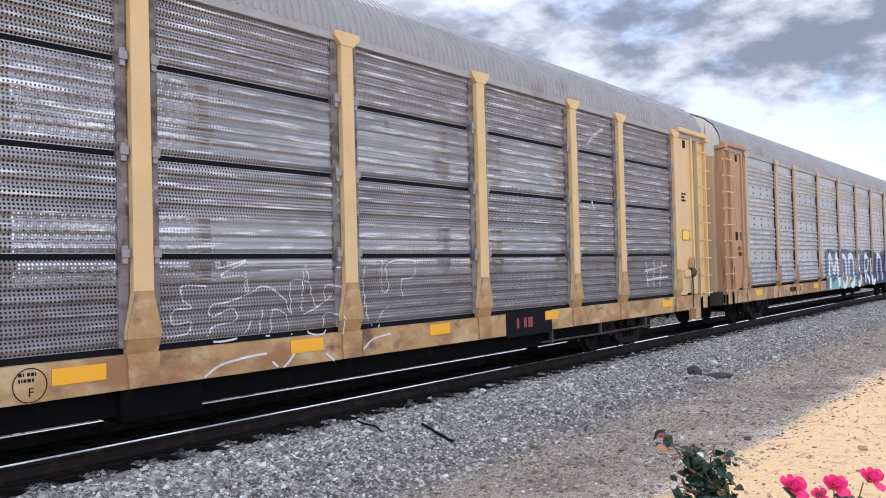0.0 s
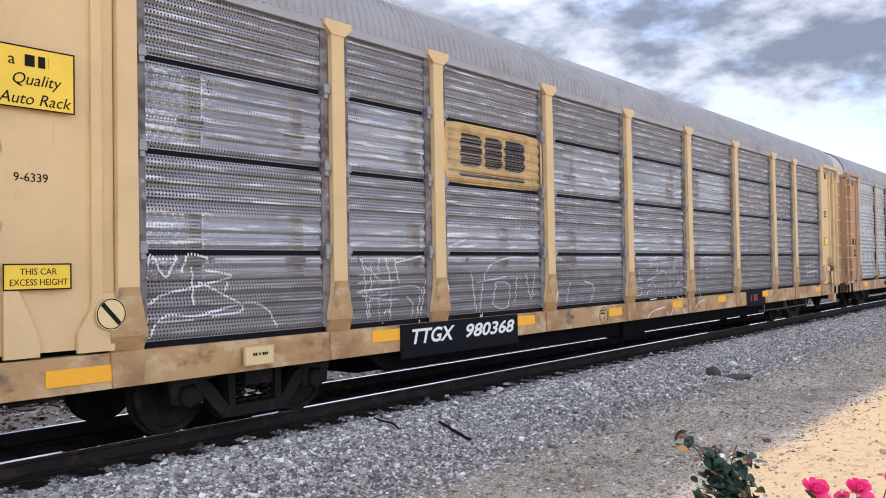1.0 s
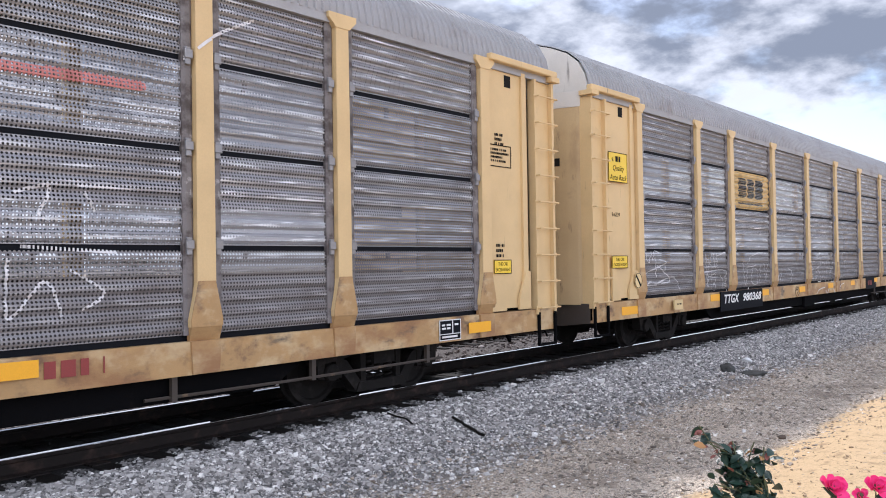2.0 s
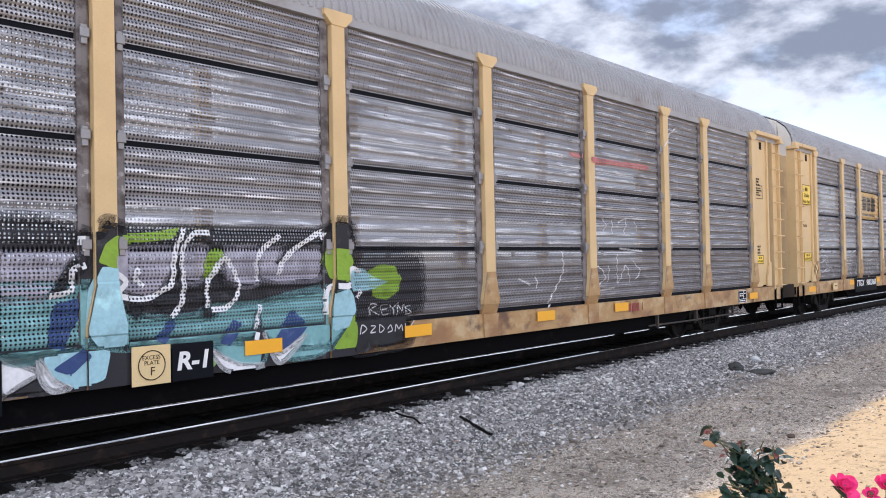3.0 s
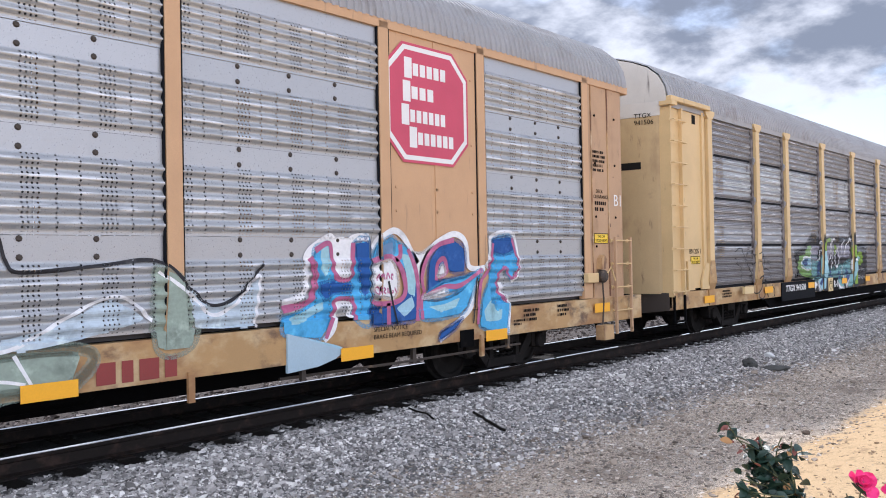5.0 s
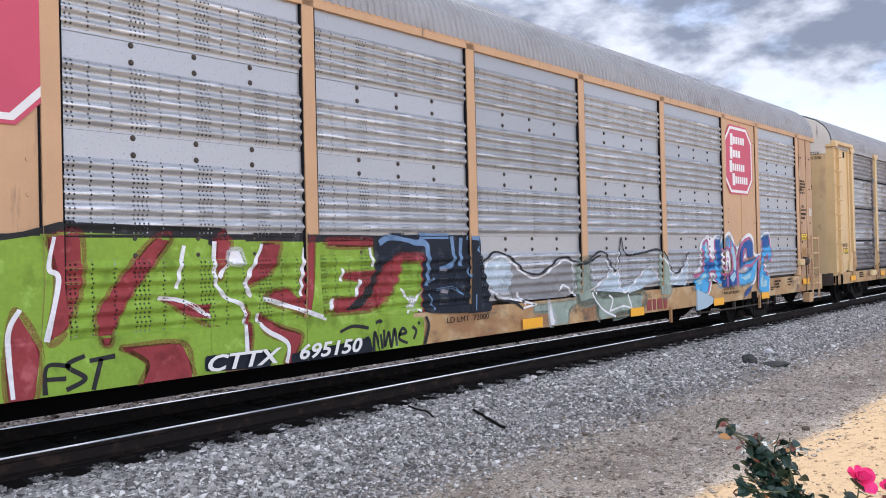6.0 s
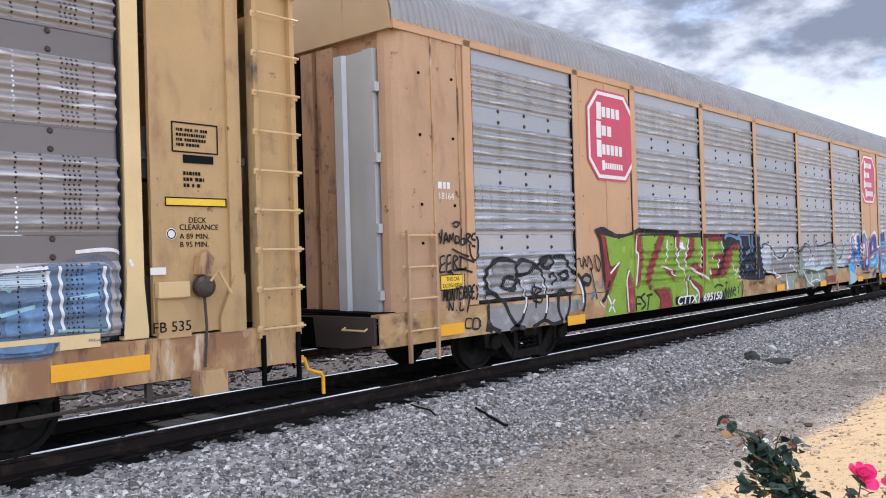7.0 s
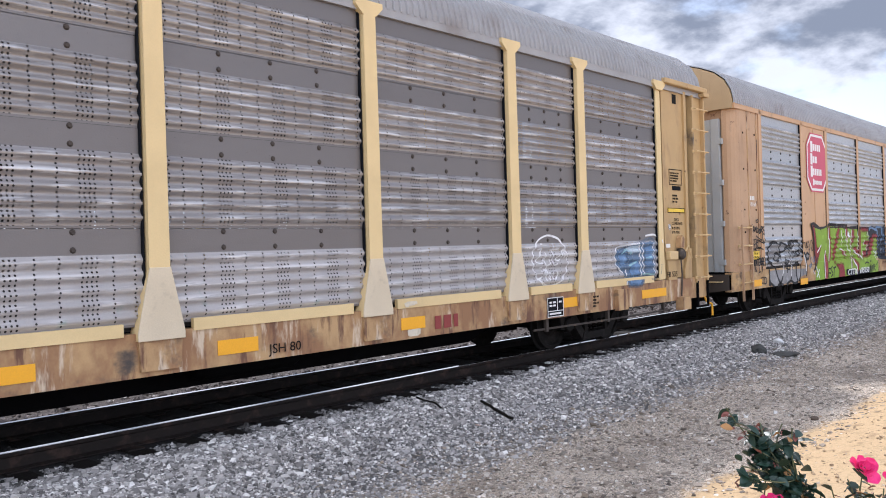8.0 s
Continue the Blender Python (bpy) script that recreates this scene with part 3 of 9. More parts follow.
def make_stones(name, count, reach, size, tone, label, seed, height=ground_height, sink=0.3, category="gravel", flat=1.0):
    """Loose crushed stones, thousands of them, in one mesh."""
    r = np.random.RandomState(seed)
    corner = np.array([(-1, -1, -1), (1, -1, -1), (1, 1, -1), (-1, 1, -1), (-1, -1, 1), (1, -1, 1), (1, 1, 1), (-1, 1, 1)]) * 0.72
    tri = np.array([(0, 2, 1), (0, 3, 2), (4, 5, 6), (4, 6, 7), (0, 1, 5), (0, 5, 4), (1, 2, 6), (1, 6, 5), (2, 3, 7), (2, 7, 6), (3, 0, 4), (3, 4, 7)])
    x, y = reach(r, count)
    count = len(x)
    s = size * np.exp(r.normal(0, 0.38, count))
    shape = corner[None] * (1 + r.uniform(-0.62, 0.35, (count, 8, 3))) * np.stack([r.uniform(0.7, 1.45, count), r.uniform(0.55, 1.1, count), r.uniform(0.45, 0.9, count) * flat], 1)[:, None]
    a, b = r.uniform(0, 6.3, count), r.normal(0, 0.6 * flat, count)
    ca, sa, cb, sb = np.cos(a), np.sin(a), np.cos(b), np.sin(b)
    px, py, pz = shape[..., 0], shape[..., 1], shape[..., 2]
    py, pz = py * cb[:, None] - pz * sb[:, None], py * sb[:, None] + pz * cb[:, None]
    px, py = px * ca[:, None] - py * sa[:, None], px * sa[:, None] + py * ca[:, None]
    z = np.array([height(v) + ground_bump(u, v) for u, v in zip(x, y)]) + s * (r.uniform(-sink, 0.45, count)) * (0.4 + 0.6 * flat)
    v = np.stack([px * s[:, None] + x[:, None], py * s[:, None] + y[:, None], pz * s[:, None] + z[:, None]], 2).reshape(-1, 3)
    f = (tri[None] + (np.arange(count) * 8)[:, None, None]).reshape(-1, 3)
    me = bpy.data.meshes.new(name)
    me.vertices.add(len(v))
    me.vertices.foreach_set("co", v.ravel())
    me.loops.add(f.size)
    me.loops.foreach_set("vertex_index", f.ravel().astype(np.int32))
    me.polygons.add(len(f))
    me.polygons.foreach_set("loop_start", np.arange(0, f.size, 3, dtype=np.int32))
    me.polygons.foreach_set("use_smooth", np.zeros(len(f), dtype=bool))
    me.update(calc_edges=True)
    m = bpy.data.materials.new(name)
    m.use_nodes = True
    n = Nodes(m.node_tree)
    geo = n.add("ShaderNodeNewGeometry")
    rand = geo.outputs["Random Per Island"]
    grain = n.noise(geo.outputs["Position"], 130, 4, 0.6)
    base = n.mix(rand, tone[0], tone[1])
    base = n.mix(n.ramp(n.math("FRACT", n.math("MULTIPLY", rand, 37.0)), 0.78, 0.92), base, tone[2])
    base = n.mix(n.math("MULTIPLY", grain, 0.45), base, tuple(c * 0.45 for c in tone[1]))
    bs = n.add("ShaderNodeBsdfPrincipled")
    n.link(base, bs.inputs["Base Color"])
    bs.inputs["Roughness"].default_value = 0.8
    bs.inputs["Specular IOR Level"].default_value = 0.3
    n.link(bs.outputs[0], n.add("ShaderNodeOutputMaterial").inputs[0])
    me.materials.append(m)
    return tagged(new(name, me), label, category, kind="stuff")


make_ground()


# ---- rail cars ----
SPEED = 10.27
PITCH = 28.52
HALF = 13.68                      # half the body's length
SIDE = 1.45                       # half width over the side sheets
EAVE = 4.69
POSTS = (-11.835, -9.088, -7.188, -4.3125, -1.4375, 1.4375, 4.3125, 7.188, 9.088, 11.835)
WHEEL_R = 0.42


def lead_car_x(t):
    """Where the second car's middle stands at t seconds."""
    ahead = ((0.0, 0.22), (0.5, -0.02), (1.0, -0.03), (1.5, -0.10), (3.0, 0.05), (3.5, 0.0), (4.0, -0.07), (4.5, -0.14), (6.0, -0.03), (6.5, 0.0), (8.0, 0.0))
    for (a, da), (b, db) in zip(ahead, ahead[1:]):
        if t <= b:
            return 16.06 + SPEED * (t - 1.0) + da + (db - da) * (t - a) / (b - a)
    return 16.06 + SPEED * (t - 1.0)


def roof_profile():
    half = [(-1.49, 4.70), (-1.49, 4.80), (-1.44, 5.02), (-1.31, 5.25), (-1.08, 5.44), (-0.76, 5.58), (-0.38, 5.70), (0, 5.76)]
    pts = half + [(-y, z) for y, z in half[-2::-1]]
    rows = []
    for i, (y, z) in enumerate(pts):
        a, b = pts[max(i - 1, 0)], pts[min(i + 1, len(pts) - 1)]
        t = Vector((b[0] - a[0], b[1] - a[1])).normalized()
        rows.append((y, z, -t.y, t.x))
    return rows


def roof_mesh(name, material, half=HALF):
    xs, x = [], -half + 0.05
    while x < half - 0.2:
        xs += [(x, 0), (x + 0.055, 0), (x + 0.067, 0.026), (x + 0.108, 0.026)]
        x += 0.12
    xs.append((half - 0.05, 0))
    return loft(name, material, xs, roof_profile())


def sheet_profile(style, height):
    """Outward is -y. The depth of a side sheet by height; kept for the paint that lies on it."""
    rows, steps = [], int(height / 0.0125)
    for i in range(steps + 1):
        z = height * i / steps
        rows.append((sheet_depth(style, z, height), z, -1, 0))
    return rows


def sheet_depth(style, z, height):
    if style == "grid":
        p = (z / (height / 6)) % 1.0
        return -0.024 * min(1.0, max(0.0, (0.5 - abs(p - 0.5)) * 4 - 0.35))
    top = height - 0.23
    if z > top or z < 0.03:
        return -0.004
    p = ((z - 0.03) / ((top - 0.03) / 5)) % 1.0
    return -0.004 - 0.034 * (0.5 - 0.5 * math.cos(p * math.tau)) ** 1.1


SHEETS = {}


def sheet_mesh(style, width, height, material):
    key = (style, round(width, 3), round(height, 3), material.name)
    if key not in SHEETS:
        profile = sheet_profile(style, height)
        w = width / 2
        ends = [(-w, 0), (-w + 0.06, 0), (w - 0.06, 0), (w, 0)]
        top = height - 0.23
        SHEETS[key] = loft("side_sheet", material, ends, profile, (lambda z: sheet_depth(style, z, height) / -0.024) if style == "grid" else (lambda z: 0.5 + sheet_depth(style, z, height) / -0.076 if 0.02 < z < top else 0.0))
        if style == "rows":
            smooth(SHEETS[key])
    return SHEETS[key]


def wheelset_mesh():
    bm = bmesh.new()
    for s in (-1, 1):
        y = s * 0.73
        turned(bm, [(0.12, y - s * 0.09), (0.20, y - s * 0.075), (0.335, y - s * 0.06), (0.45, y - s * 0.068), (0.45, y - s * 0.04), (WHEEL_R, y - s * 0.025),
                    (WHEEL_R - 0.004, y + s * 0.065), (0.36, y + s * 0.07), (0.345, y + s * 0.03), (0.20, y + s * 0.01), (0.12, y + s * 0.05), (0.09, y + s * 0.05)], 32)
    turned(bm, [(0.085, -1.12), (0.085, 1.12)], 16)
    for s in (-1, 1):  # three bolts in each axle's end cap
        for k in range(3):
            a = k * math.tau / 3
            turned(bm, [(0.016, s * 1.115), (0.016, s * 1.145)], 8, centre=(0.05 * math.cos(a), 0, 0.05 * math.sin(a)))
    return smooth(mesh_of("wheelset", bm, M["truck"]), False)


def side_frame_mesh():
    bm = bmesh.new()
    prism(bm, [(-1.12, 0.52), (-1.12, 0.64), (-0.95, 0.71), (-0.42, 0.77), (0.42, 0.77), (0.95, 0.71), (1.12, 0.64), (1.12, 0.52), (0.70, 0.56), (0.40, 0.63), (-0.40, 0.63), (-0.70, 0.56)], -0.09, 0.09)
    prism(bm, [(-0.46, 0.13), (0.46, 0.13), (0.40, 0.25), (-0.40, 0.25)], -0.10, 0.10)
    for s in (-1, 1):
        prism(bm, [(s * 0.44, 0.13), (s * 0.74, 0.46), (s * 0.72, 0.58), (s * 0.60, 0.54), (s * 0.36, 0.25)], -0.08, 0.08)
        prism(bm, [(s * 0.28, 0.24), (s * 0.36, 0.24), (s * 0.38, 0.66), (s * 0.28, 0.66)], -0.085, 0.085)
        prism(bm, [(s * 0.70, 0.34), (s * 0.80, 0.34), (s * 0.80, 0.56), (s * 0.70, 0.56)], -0.09, 0.09)
        prism(bm, [(s * 0.98, 0.34), (s * 1.09, 0.36), (s * 1.10, 0.56), (s * 0.98, 0.56)], -0.09, 0.09)
        turned(bm, [(0.10, -0.14), (0.115, -0.12), (0.115, 0.1), (0.10, 0.1)], 14, centre=(s * 0.89, 0, WHEEL_R))
    return mesh_of("side_frame", bm, M["truck"])


def spring_mesh():
    bm = bmesh.new()
    pts = [(0.055 * math.cos(k * 0.62), 0.055 * math.sin(k * 0.62), 0.25 + 0.36 * k / 55) for k in range(56)]
    tube(bm, pts, 0.014, 5)
    return smooth(mesh_of("coil_spring", bm, M["truck"]))


def bolster_mesh():
    bm = bmesh.new()
    prism(bm, [(-1.18, 0.46), (1.18, 0.46), (1.18, 0.62), (0.6, 0.66), (0.36, 0.70), (-0.36, 0.70), (-0.6, 0.66), (-1.18, 0.62)], -0.19, 0.19, "x")
    turned(bm, [(0.30, 0.66), (0.30, 0.80)], 20, "z")
    for s in (-1, 1):  # brake beams
        box(bm, s * 0.42 - 0.05, s * 0.42 + 0.05, -0.75, 0.75, 0.30, 0.40)
    return mesh_of("truck", bm, M["truck"])


TRUCK = {"bolster": bolster_mesh(), "side_frame": side_frame_mesh(), "wheelset": wheelset_mesh(), "spring": spring_mesh()}
WHEELSETS = []


def add_truck(car, x):
    truck = child("truck", TRUCK["bolster"], car, "dusty dark cast-steel freight truck", pose(x, 0, 0))
    for s in (-1, 1):
        child("side_frame", TRUCK["side_frame"], truck, at=pose(0, s * 1.03, 0))
        w = child("wheelset", TRUCK["wheelset"], truck, "dark steel wheels on one axle", pose(s * 0.89, 0, WHEEL_R))
        WHEELSETS.append((w, s * 0.89))
        for k in (-0.17, 0.0, 0.17):
            child("coil_spring", TRUCK["spring"], truck, at=pose(k, s * 1.06, 0))


def coupler_mesh():
    bm = bmesh.new()
    box(bm, 13.3, 13.95, -0.10, 0.10, 0.74, 0.92)
    prism(bm, [(13.90, -0.17), (14.10, -0.20), (14.26, -0.10), (14.24, 0.02), (14.12, 0.03), (14.12, 0.14), (14.00, 0.20), (13.90, 0.15)], 0.68, 0.98, "z")
    box(bm, 13.50, 13.66, -0.28, 0.28, 0.62, 1.02)
    tube(bm, [(13.68, -0.35, 0.80), (13.85, -0.36, 0.62), (14.0, -0.33, 0.42), (14.15, -0.25, 0.36), (14.25, -0.18, 0.42)], 0.028, 8)
    tube(bm, [(13.7, 0.1, 0.80), (13.72, -0.6, 0.78), (13.74, -1.2, 0.70), (13.74, -1.3, 0.52)], 0.016, 6)
    return mesh_of("coupler", bm, M["black"])


COUPLER = coupler_mesh()


def rung_mesh():
    bm = bmesh.new()
    tube(bm, [(-0.27, 0.09, 0), (-0.27, 0, 0), (0.27, 0, 0), (0.27, 0.09, 0)], 0.013, 7)
    for x in (-0.27, 0.27):
        box(bm, x - 0.028, x + 0.028, 0.068, 0.092, -0.03, 0.03)
    return mesh_of("rung", bm, M["tan"])


def step_mesh():
    bm = bmesh.new()
    prism(bm, [(-0.25, 0.95), (-0.25, 0.42), (0.25, 0.42), (0.25, 0.95), (0.21, 0.95), (0.21, 0.46), (-0.21, 0.46), (-0.21, 0.95)], -0.02, 0.02)
    return mesh_of("step", bm, M["black"])


RUNG, STEP = rung_mesh(), step_mesh()


def writing(words, size, material, parent, x, z, y, label, slant=0.0, wide=1.0, name="lettering", facing=-1, bold=0.0):
    """Raised lettering on a car's near side, its left end at x, its foot at z."""
    cu = bpy.data.curves.new(name, "FONT")
    cu.body, cu.size, cu.shear, cu.extrude, cu.offset = words, size / 0.70, slant, 0.001, bold
    cu.resolution_u = 3
    tmp = new(name, cu)
    me = bpy.data.meshes.new_from_object(tmp)
    bpy.data.objects.remove(tmp)
    me.materials.clear()
    me.materials.append(material)
    return child(name, me, parent, label, Matrix.Translation((x, y, z)) @ pose(0, 0, 0, 90, 0, 0) @ Matrix.Diagonal((wide, 1, 1, 1)))


def bars(parent, x, z, y, width, lines, line=0.045, material=None, label="lines of small worn lettering", ragged=True, name="lettering"):
    """Lettering too small to read, as plain bars."""
    bm, r = bmesh.new(), random.Random(int(x * 100) + lines)
    for i in range(lines):
        a, zz = x, z - i * line * 1.7
        end = x + width * (r.uniform(0.6, 1.0) if ragged else 1.0)
        while a < end:
            w = min(r.uniform(0.35, 1.0) * line, end - a)
            box(bm, a, a + w, y - 0.002, y, zz, zz + line)
            a += w + line * (0.3 if r.random() < 0.8 else 0.9)
    return part(name, mended(bm), material or M["ink"], parent, label)


def plate(parent, name, x0, x1, z0, z1, y, material, label="", thick=0.006, border=None):
    bm = bmesh.new()
    box(bm, x0, x1, y - thick, y, z0, z1)
    p = part(name, mended(bm), material, parent, label)
    if border:
        bm, e, b = bmesh.new(), 0.012, y - thick
        for a, c, d0, e0 in ((x0, x1, z0, z0 + e), (x0, x1, z1 - e, z1), (x0, x0 + e, z0 + e, z1 - e), (x1 - e, x1, z0 + e, z1 - e)):
            box(bm, a, c, b - 0.003, b, d0, e0)
        part("border", mended(bm), border, p)
    return p


def door_x(y):
    """How far out the bulging end doors stand, by the place across the car."""
    return 13.60 + 0.24 * math.cos(min(1.0, abs(y) / 1.45) * math.pi / 2) ** 0.7


def end_door_mesh(material, name, ribbed):
    """One leaf of the pair of end doors: a bulging sheet with stiffeners."""
    bm = bmesh.new()
    pts = []
    for i in range(9):
        f = i / 8
        pts.append((door_x(-1.43 + 1.42 * f), -1.43 + 1.42 * f))
    back = [(x - 0.05, y) for x, y in pts[::-1]]
    prism(bm, pts + back, 0.98, 4.44, "z")
    if ribbed:
        for y in (-1.05, -0.62, -0.2):
            box(bm, door_x(y) - 0.02, door_x(y) + 0.045, y - 0.05, y + 0.05, 1.2, 4.4)
    return mesh_of(name, bm, material)


def upper_panel_mesh(material):
    """The fixed curved panel over the end doors."""
    bm = bmesh.new()
    pts = [(door_x(-1.43 + 2.86 * i / 16) + 0.006, -1.43 + 2.86 * i / 16) for i in range(17)]
    prism(bm, pts + [(x - 0.06, y) for x, y in pts[::-1]], 4.445, 4.72, "z")
    return mesh_of("upper_panel", bm, material)


def gable_mesh(material, half):
    bm = bmesh.new()
    top = [(y, z) for y, z, _, _ in roof_profile()]
    prism(bm, [(-1.46, 4.60)] + [(y * 0.985, z - 0.02) for y, z in top] + [(1.46, 4.60)], half - 0.12, half - 0.02, "x")
    return mesh_of("gable", bm, material)


def sill_mesh(material, z0=0.62, z1=1.03):
    bm = bmesh.new()
    out, inn = -SIDE - 0.05, -SIDE + 0.10
    prism(bm, [(out, z0), (out, z1), (inn, z1), (inn, z1 - 0.03), (out + 0.02, z1 - 0.04), (out + 0.02, z0 + 0.04), (inn, z0 + 0.03), (inn, z0)], -HALF + 0.05, HALF - 0.05, "x")
    return mesh_of("side_sill", bm, material)


def frame_mesh():
    bm = bmesh.new()
    box(bm, -HALF + 0.15, HALF - 0.15, -SIDE + 0.10, SIDE - 0.10, 0.97, 1.04)
    box(bm, -HALF + 0.15, HALF - 0.15, -0.36, 0.36, 0.55, 0.97)
    prism(bm, [(-8.6, 0.56), (-7.6, 0.25), (7.6, 0.25), (8.6, 0.56)], -0.28, 0.28)
    for x in (-11.8, -8.0, -6.0, -4.0, -2.0, 0.0, 2.0, 4.0, 6.0, 8.0, 11.8):
        prism(bm, [(-1.38, 0.80), (-0.36, 0.60), (0.36, 0.60), (1.38, 0.80), (1.38, 0.97), (-1.38, 0.97)], x - 0.05, x + 0.05, "x")
    for s in (-1, 1):
        a, b = sorted((s * (HALF - 0.30), s * (HALF - 0.06)))
        box(bm, a, b, -SIDE + 0.12, SIDE - 0.12, 0.62, 1.0)
    # air reservoir and brake cylinder under the floor
    turned(bm, [(0.2, 2.4), (0.24, 2.5), (0.24, 3.7), (0.2, 3.8)], 16, "x", (0, -0.75, 0.62))
    turned(bm, [(0.15, -3.4), (0.17, -3.35), (0.17, -2.6), (0.1, -2.55)], 16, "x", (0, -0.8, 0.62))
    tube(bm, [(-12.5, -0.55, 0.60), (-6, -0.55, 0.58), (0, -0.55, 0.58), (12.5, -0.55, 0.60)], 0.025, 6)
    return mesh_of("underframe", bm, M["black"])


def deck_mesh():
    bm = bmesh.new()
    box(bm, -HALF + 0.6, HALF - 0.6, -SIDE + 0.06, SIDE - 0.06, 2.74, 2.82)
    # added side boards block the see-through light in place of loaded vehicles
    for s in (-1, 1):
        a, b = sorted((s * (SIDE - 0.16), s * (SIDE - 0.10)))
        box(bm, -HALF + 0.6, HALF - 0.6, a, b, 2.56, 3.06)
    return mesh_of("upper_deck", bm, M["deck"])


def load_stand_in_mesh():
    bm = bmesh.new()
    # boards added along the floor, in place of the vehicles' dark outlines
    for s in (-1, 1):
        a, b = sorted((s * (SIDE - 0.16), s * (SIDE - 0.10)))
        box(bm, -HALF + 0.6, HALF - 0.6, a, b, 1.04, 1.62)
    return mesh_of("floor_curb", bm, M["deck"])


SHARED = {"frame": frame_mesh(), "deck": deck_mesh(), "stand_in": load_stand_in_mesh()}
TURN = pose(0, 0, 0, 0, 0, 180)


def post_mesh(style, material):
    """An upright on the near side at x = 0; outward is -y."""
    bm, y = bmesh.new(), -SIDE
    half, shoulder, foot, sole, deep = POST_SHAPE[style]
    prism(bm, [(-half, EAVE), (-half, shoulder), (-foot, sole + 0.07), (-foot, sole), (foot, sole), (foot, sole + 0.07), (half, shoulder), (half, EAVE)], y - deep, y + 0.05)
    bmesh.ops.bevel(bm, geom=[e for e in bm.edges if all(v.co.y < y for v in e.verts)], offset=0.008, segments=1, affect="EDGES")
    return mesh_of("post", bm, material)


def post_foot_mesh(style, material):
    bm, y = bmesh.new(), -SIDE
    half, shoulder, foot, sole, deep = POST_SHAPE[style]
    top = 1.0 if style == "flared" else sole
    prism(bm, [(-foot + 0.01, top), (foot - 0.01, top), (foot - 0.03, 0.672), (-foot + 0.03, 0.672)], y - deep + 0.015, y - 0.04)
    if style == "flared":  # the shoe's slanting underside
        prism(bm, [(y - deep, sole), (y - 0.04, top), (y, top), (y, sole)], -foot + 0.008, foot - 0.008, "x")
    if style == "flared":  # the flared shoe, a thin plate over the post's foot
        prism(bm, [(-half, shoulder + 0.02), (-foot, sole + 0.07), (-foot, sole), (foot, sole), (foot, sole + 0.07), (half, shoulder + 0.02)], y - deep - 0.006, y - deep + 0.004)
    return mesh_of("post_foot", bm, material)


# half width, height of the shoulder, half width of the foot, height of the sole, how proud
POST_SHAPE = {"flared": (0.102, 1.58, 0.185, 1.14, 0.09), "broad": (0.10, 1.62, 0.235, 0.96, 0.10), "thin": (0.085, 1.55, 0.12, 1.04, 0.055)}


def post_shoe_mesh(style, material):
    """A flared plate of its own over the post's foot."""
    bm, y = bmesh.new(), -SIDE
    half, shoulder, foot, sole, deep = POST_SHAPE[style]
    prism(bm, [(-half - 0.008, shoulder + 0.02), (-foot - 0.006, sole + 0.07), (-foot - 0.006, sole - 0.004), (foot + 0.006, sole - 0.004), (foot + 0.006, sole + 0.07), (half + 0.008, shoulder + 0.02)], y - deep - 0.016, y - deep + 0.004)
    bmesh.ops.bevel(bm, geom=list(bm.edges), offset=0.004, segments=1, affect="EDGES")
    return mesh_of("post_shoe", bm, material)


def flange_mesh(bolted):
    """The grey edging of the sheets beside a post, with its row of bolt heads; unbolted, a black strip for the gap's
    shade.
    """
    bm, y = bmesh.new(), -SIDE
    if bolted:
        prism(bm, [(-0.06, y - 0.014), (-0.025, y - 0.030), (0.03, y - 0.030), (0.06, y - 0.014), (0.06, y + 0.03), (-0.06, y + 0.03)], 1.06, 4.64, "z")
    else:
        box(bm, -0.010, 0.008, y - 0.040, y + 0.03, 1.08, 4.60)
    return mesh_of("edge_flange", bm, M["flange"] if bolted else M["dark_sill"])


def bracket_mesh(material):
    bm, y = bmesh.new(), -SIDE
    prism(bm, [(-0.11, 4.55), (0.11, 4.55), (0.22, 4.655), (0.22, 4.72), (-0.22, 4.72), (-0.22, 4.655)], y - 0.10, y - 0.02)
    return mesh_of("post_bracket", bm, material)


def clamp_mesh(material):
    bm, y = bmesh.new(), -SIDE
    box(bm, -0.03, 0.03, y - 0.06, y, -0.09, 0.09)
    box(bm, -0.045, 0.045, y - 0.075, y - 0.05, -0.03, 0.06)
    bmesh.ops.bevel(bm, geom=list(bm.edges), offset=0.006, segments=1, affect="EDGES")
    return mesh_of("clamp", bm, material)


CLAMP, SEAM_CLAMP = clamp_mesh(M["clip"]), clamp_mesh(M["flange"])
bolt_bm = bmesh.new()
turned(bolt_bm, [(0.018, -0.016), (0.026, -0.004), (0.030, 0.0)], 8)
BOLT = mesh_of("bolt", bolt_bm, M["soot"])


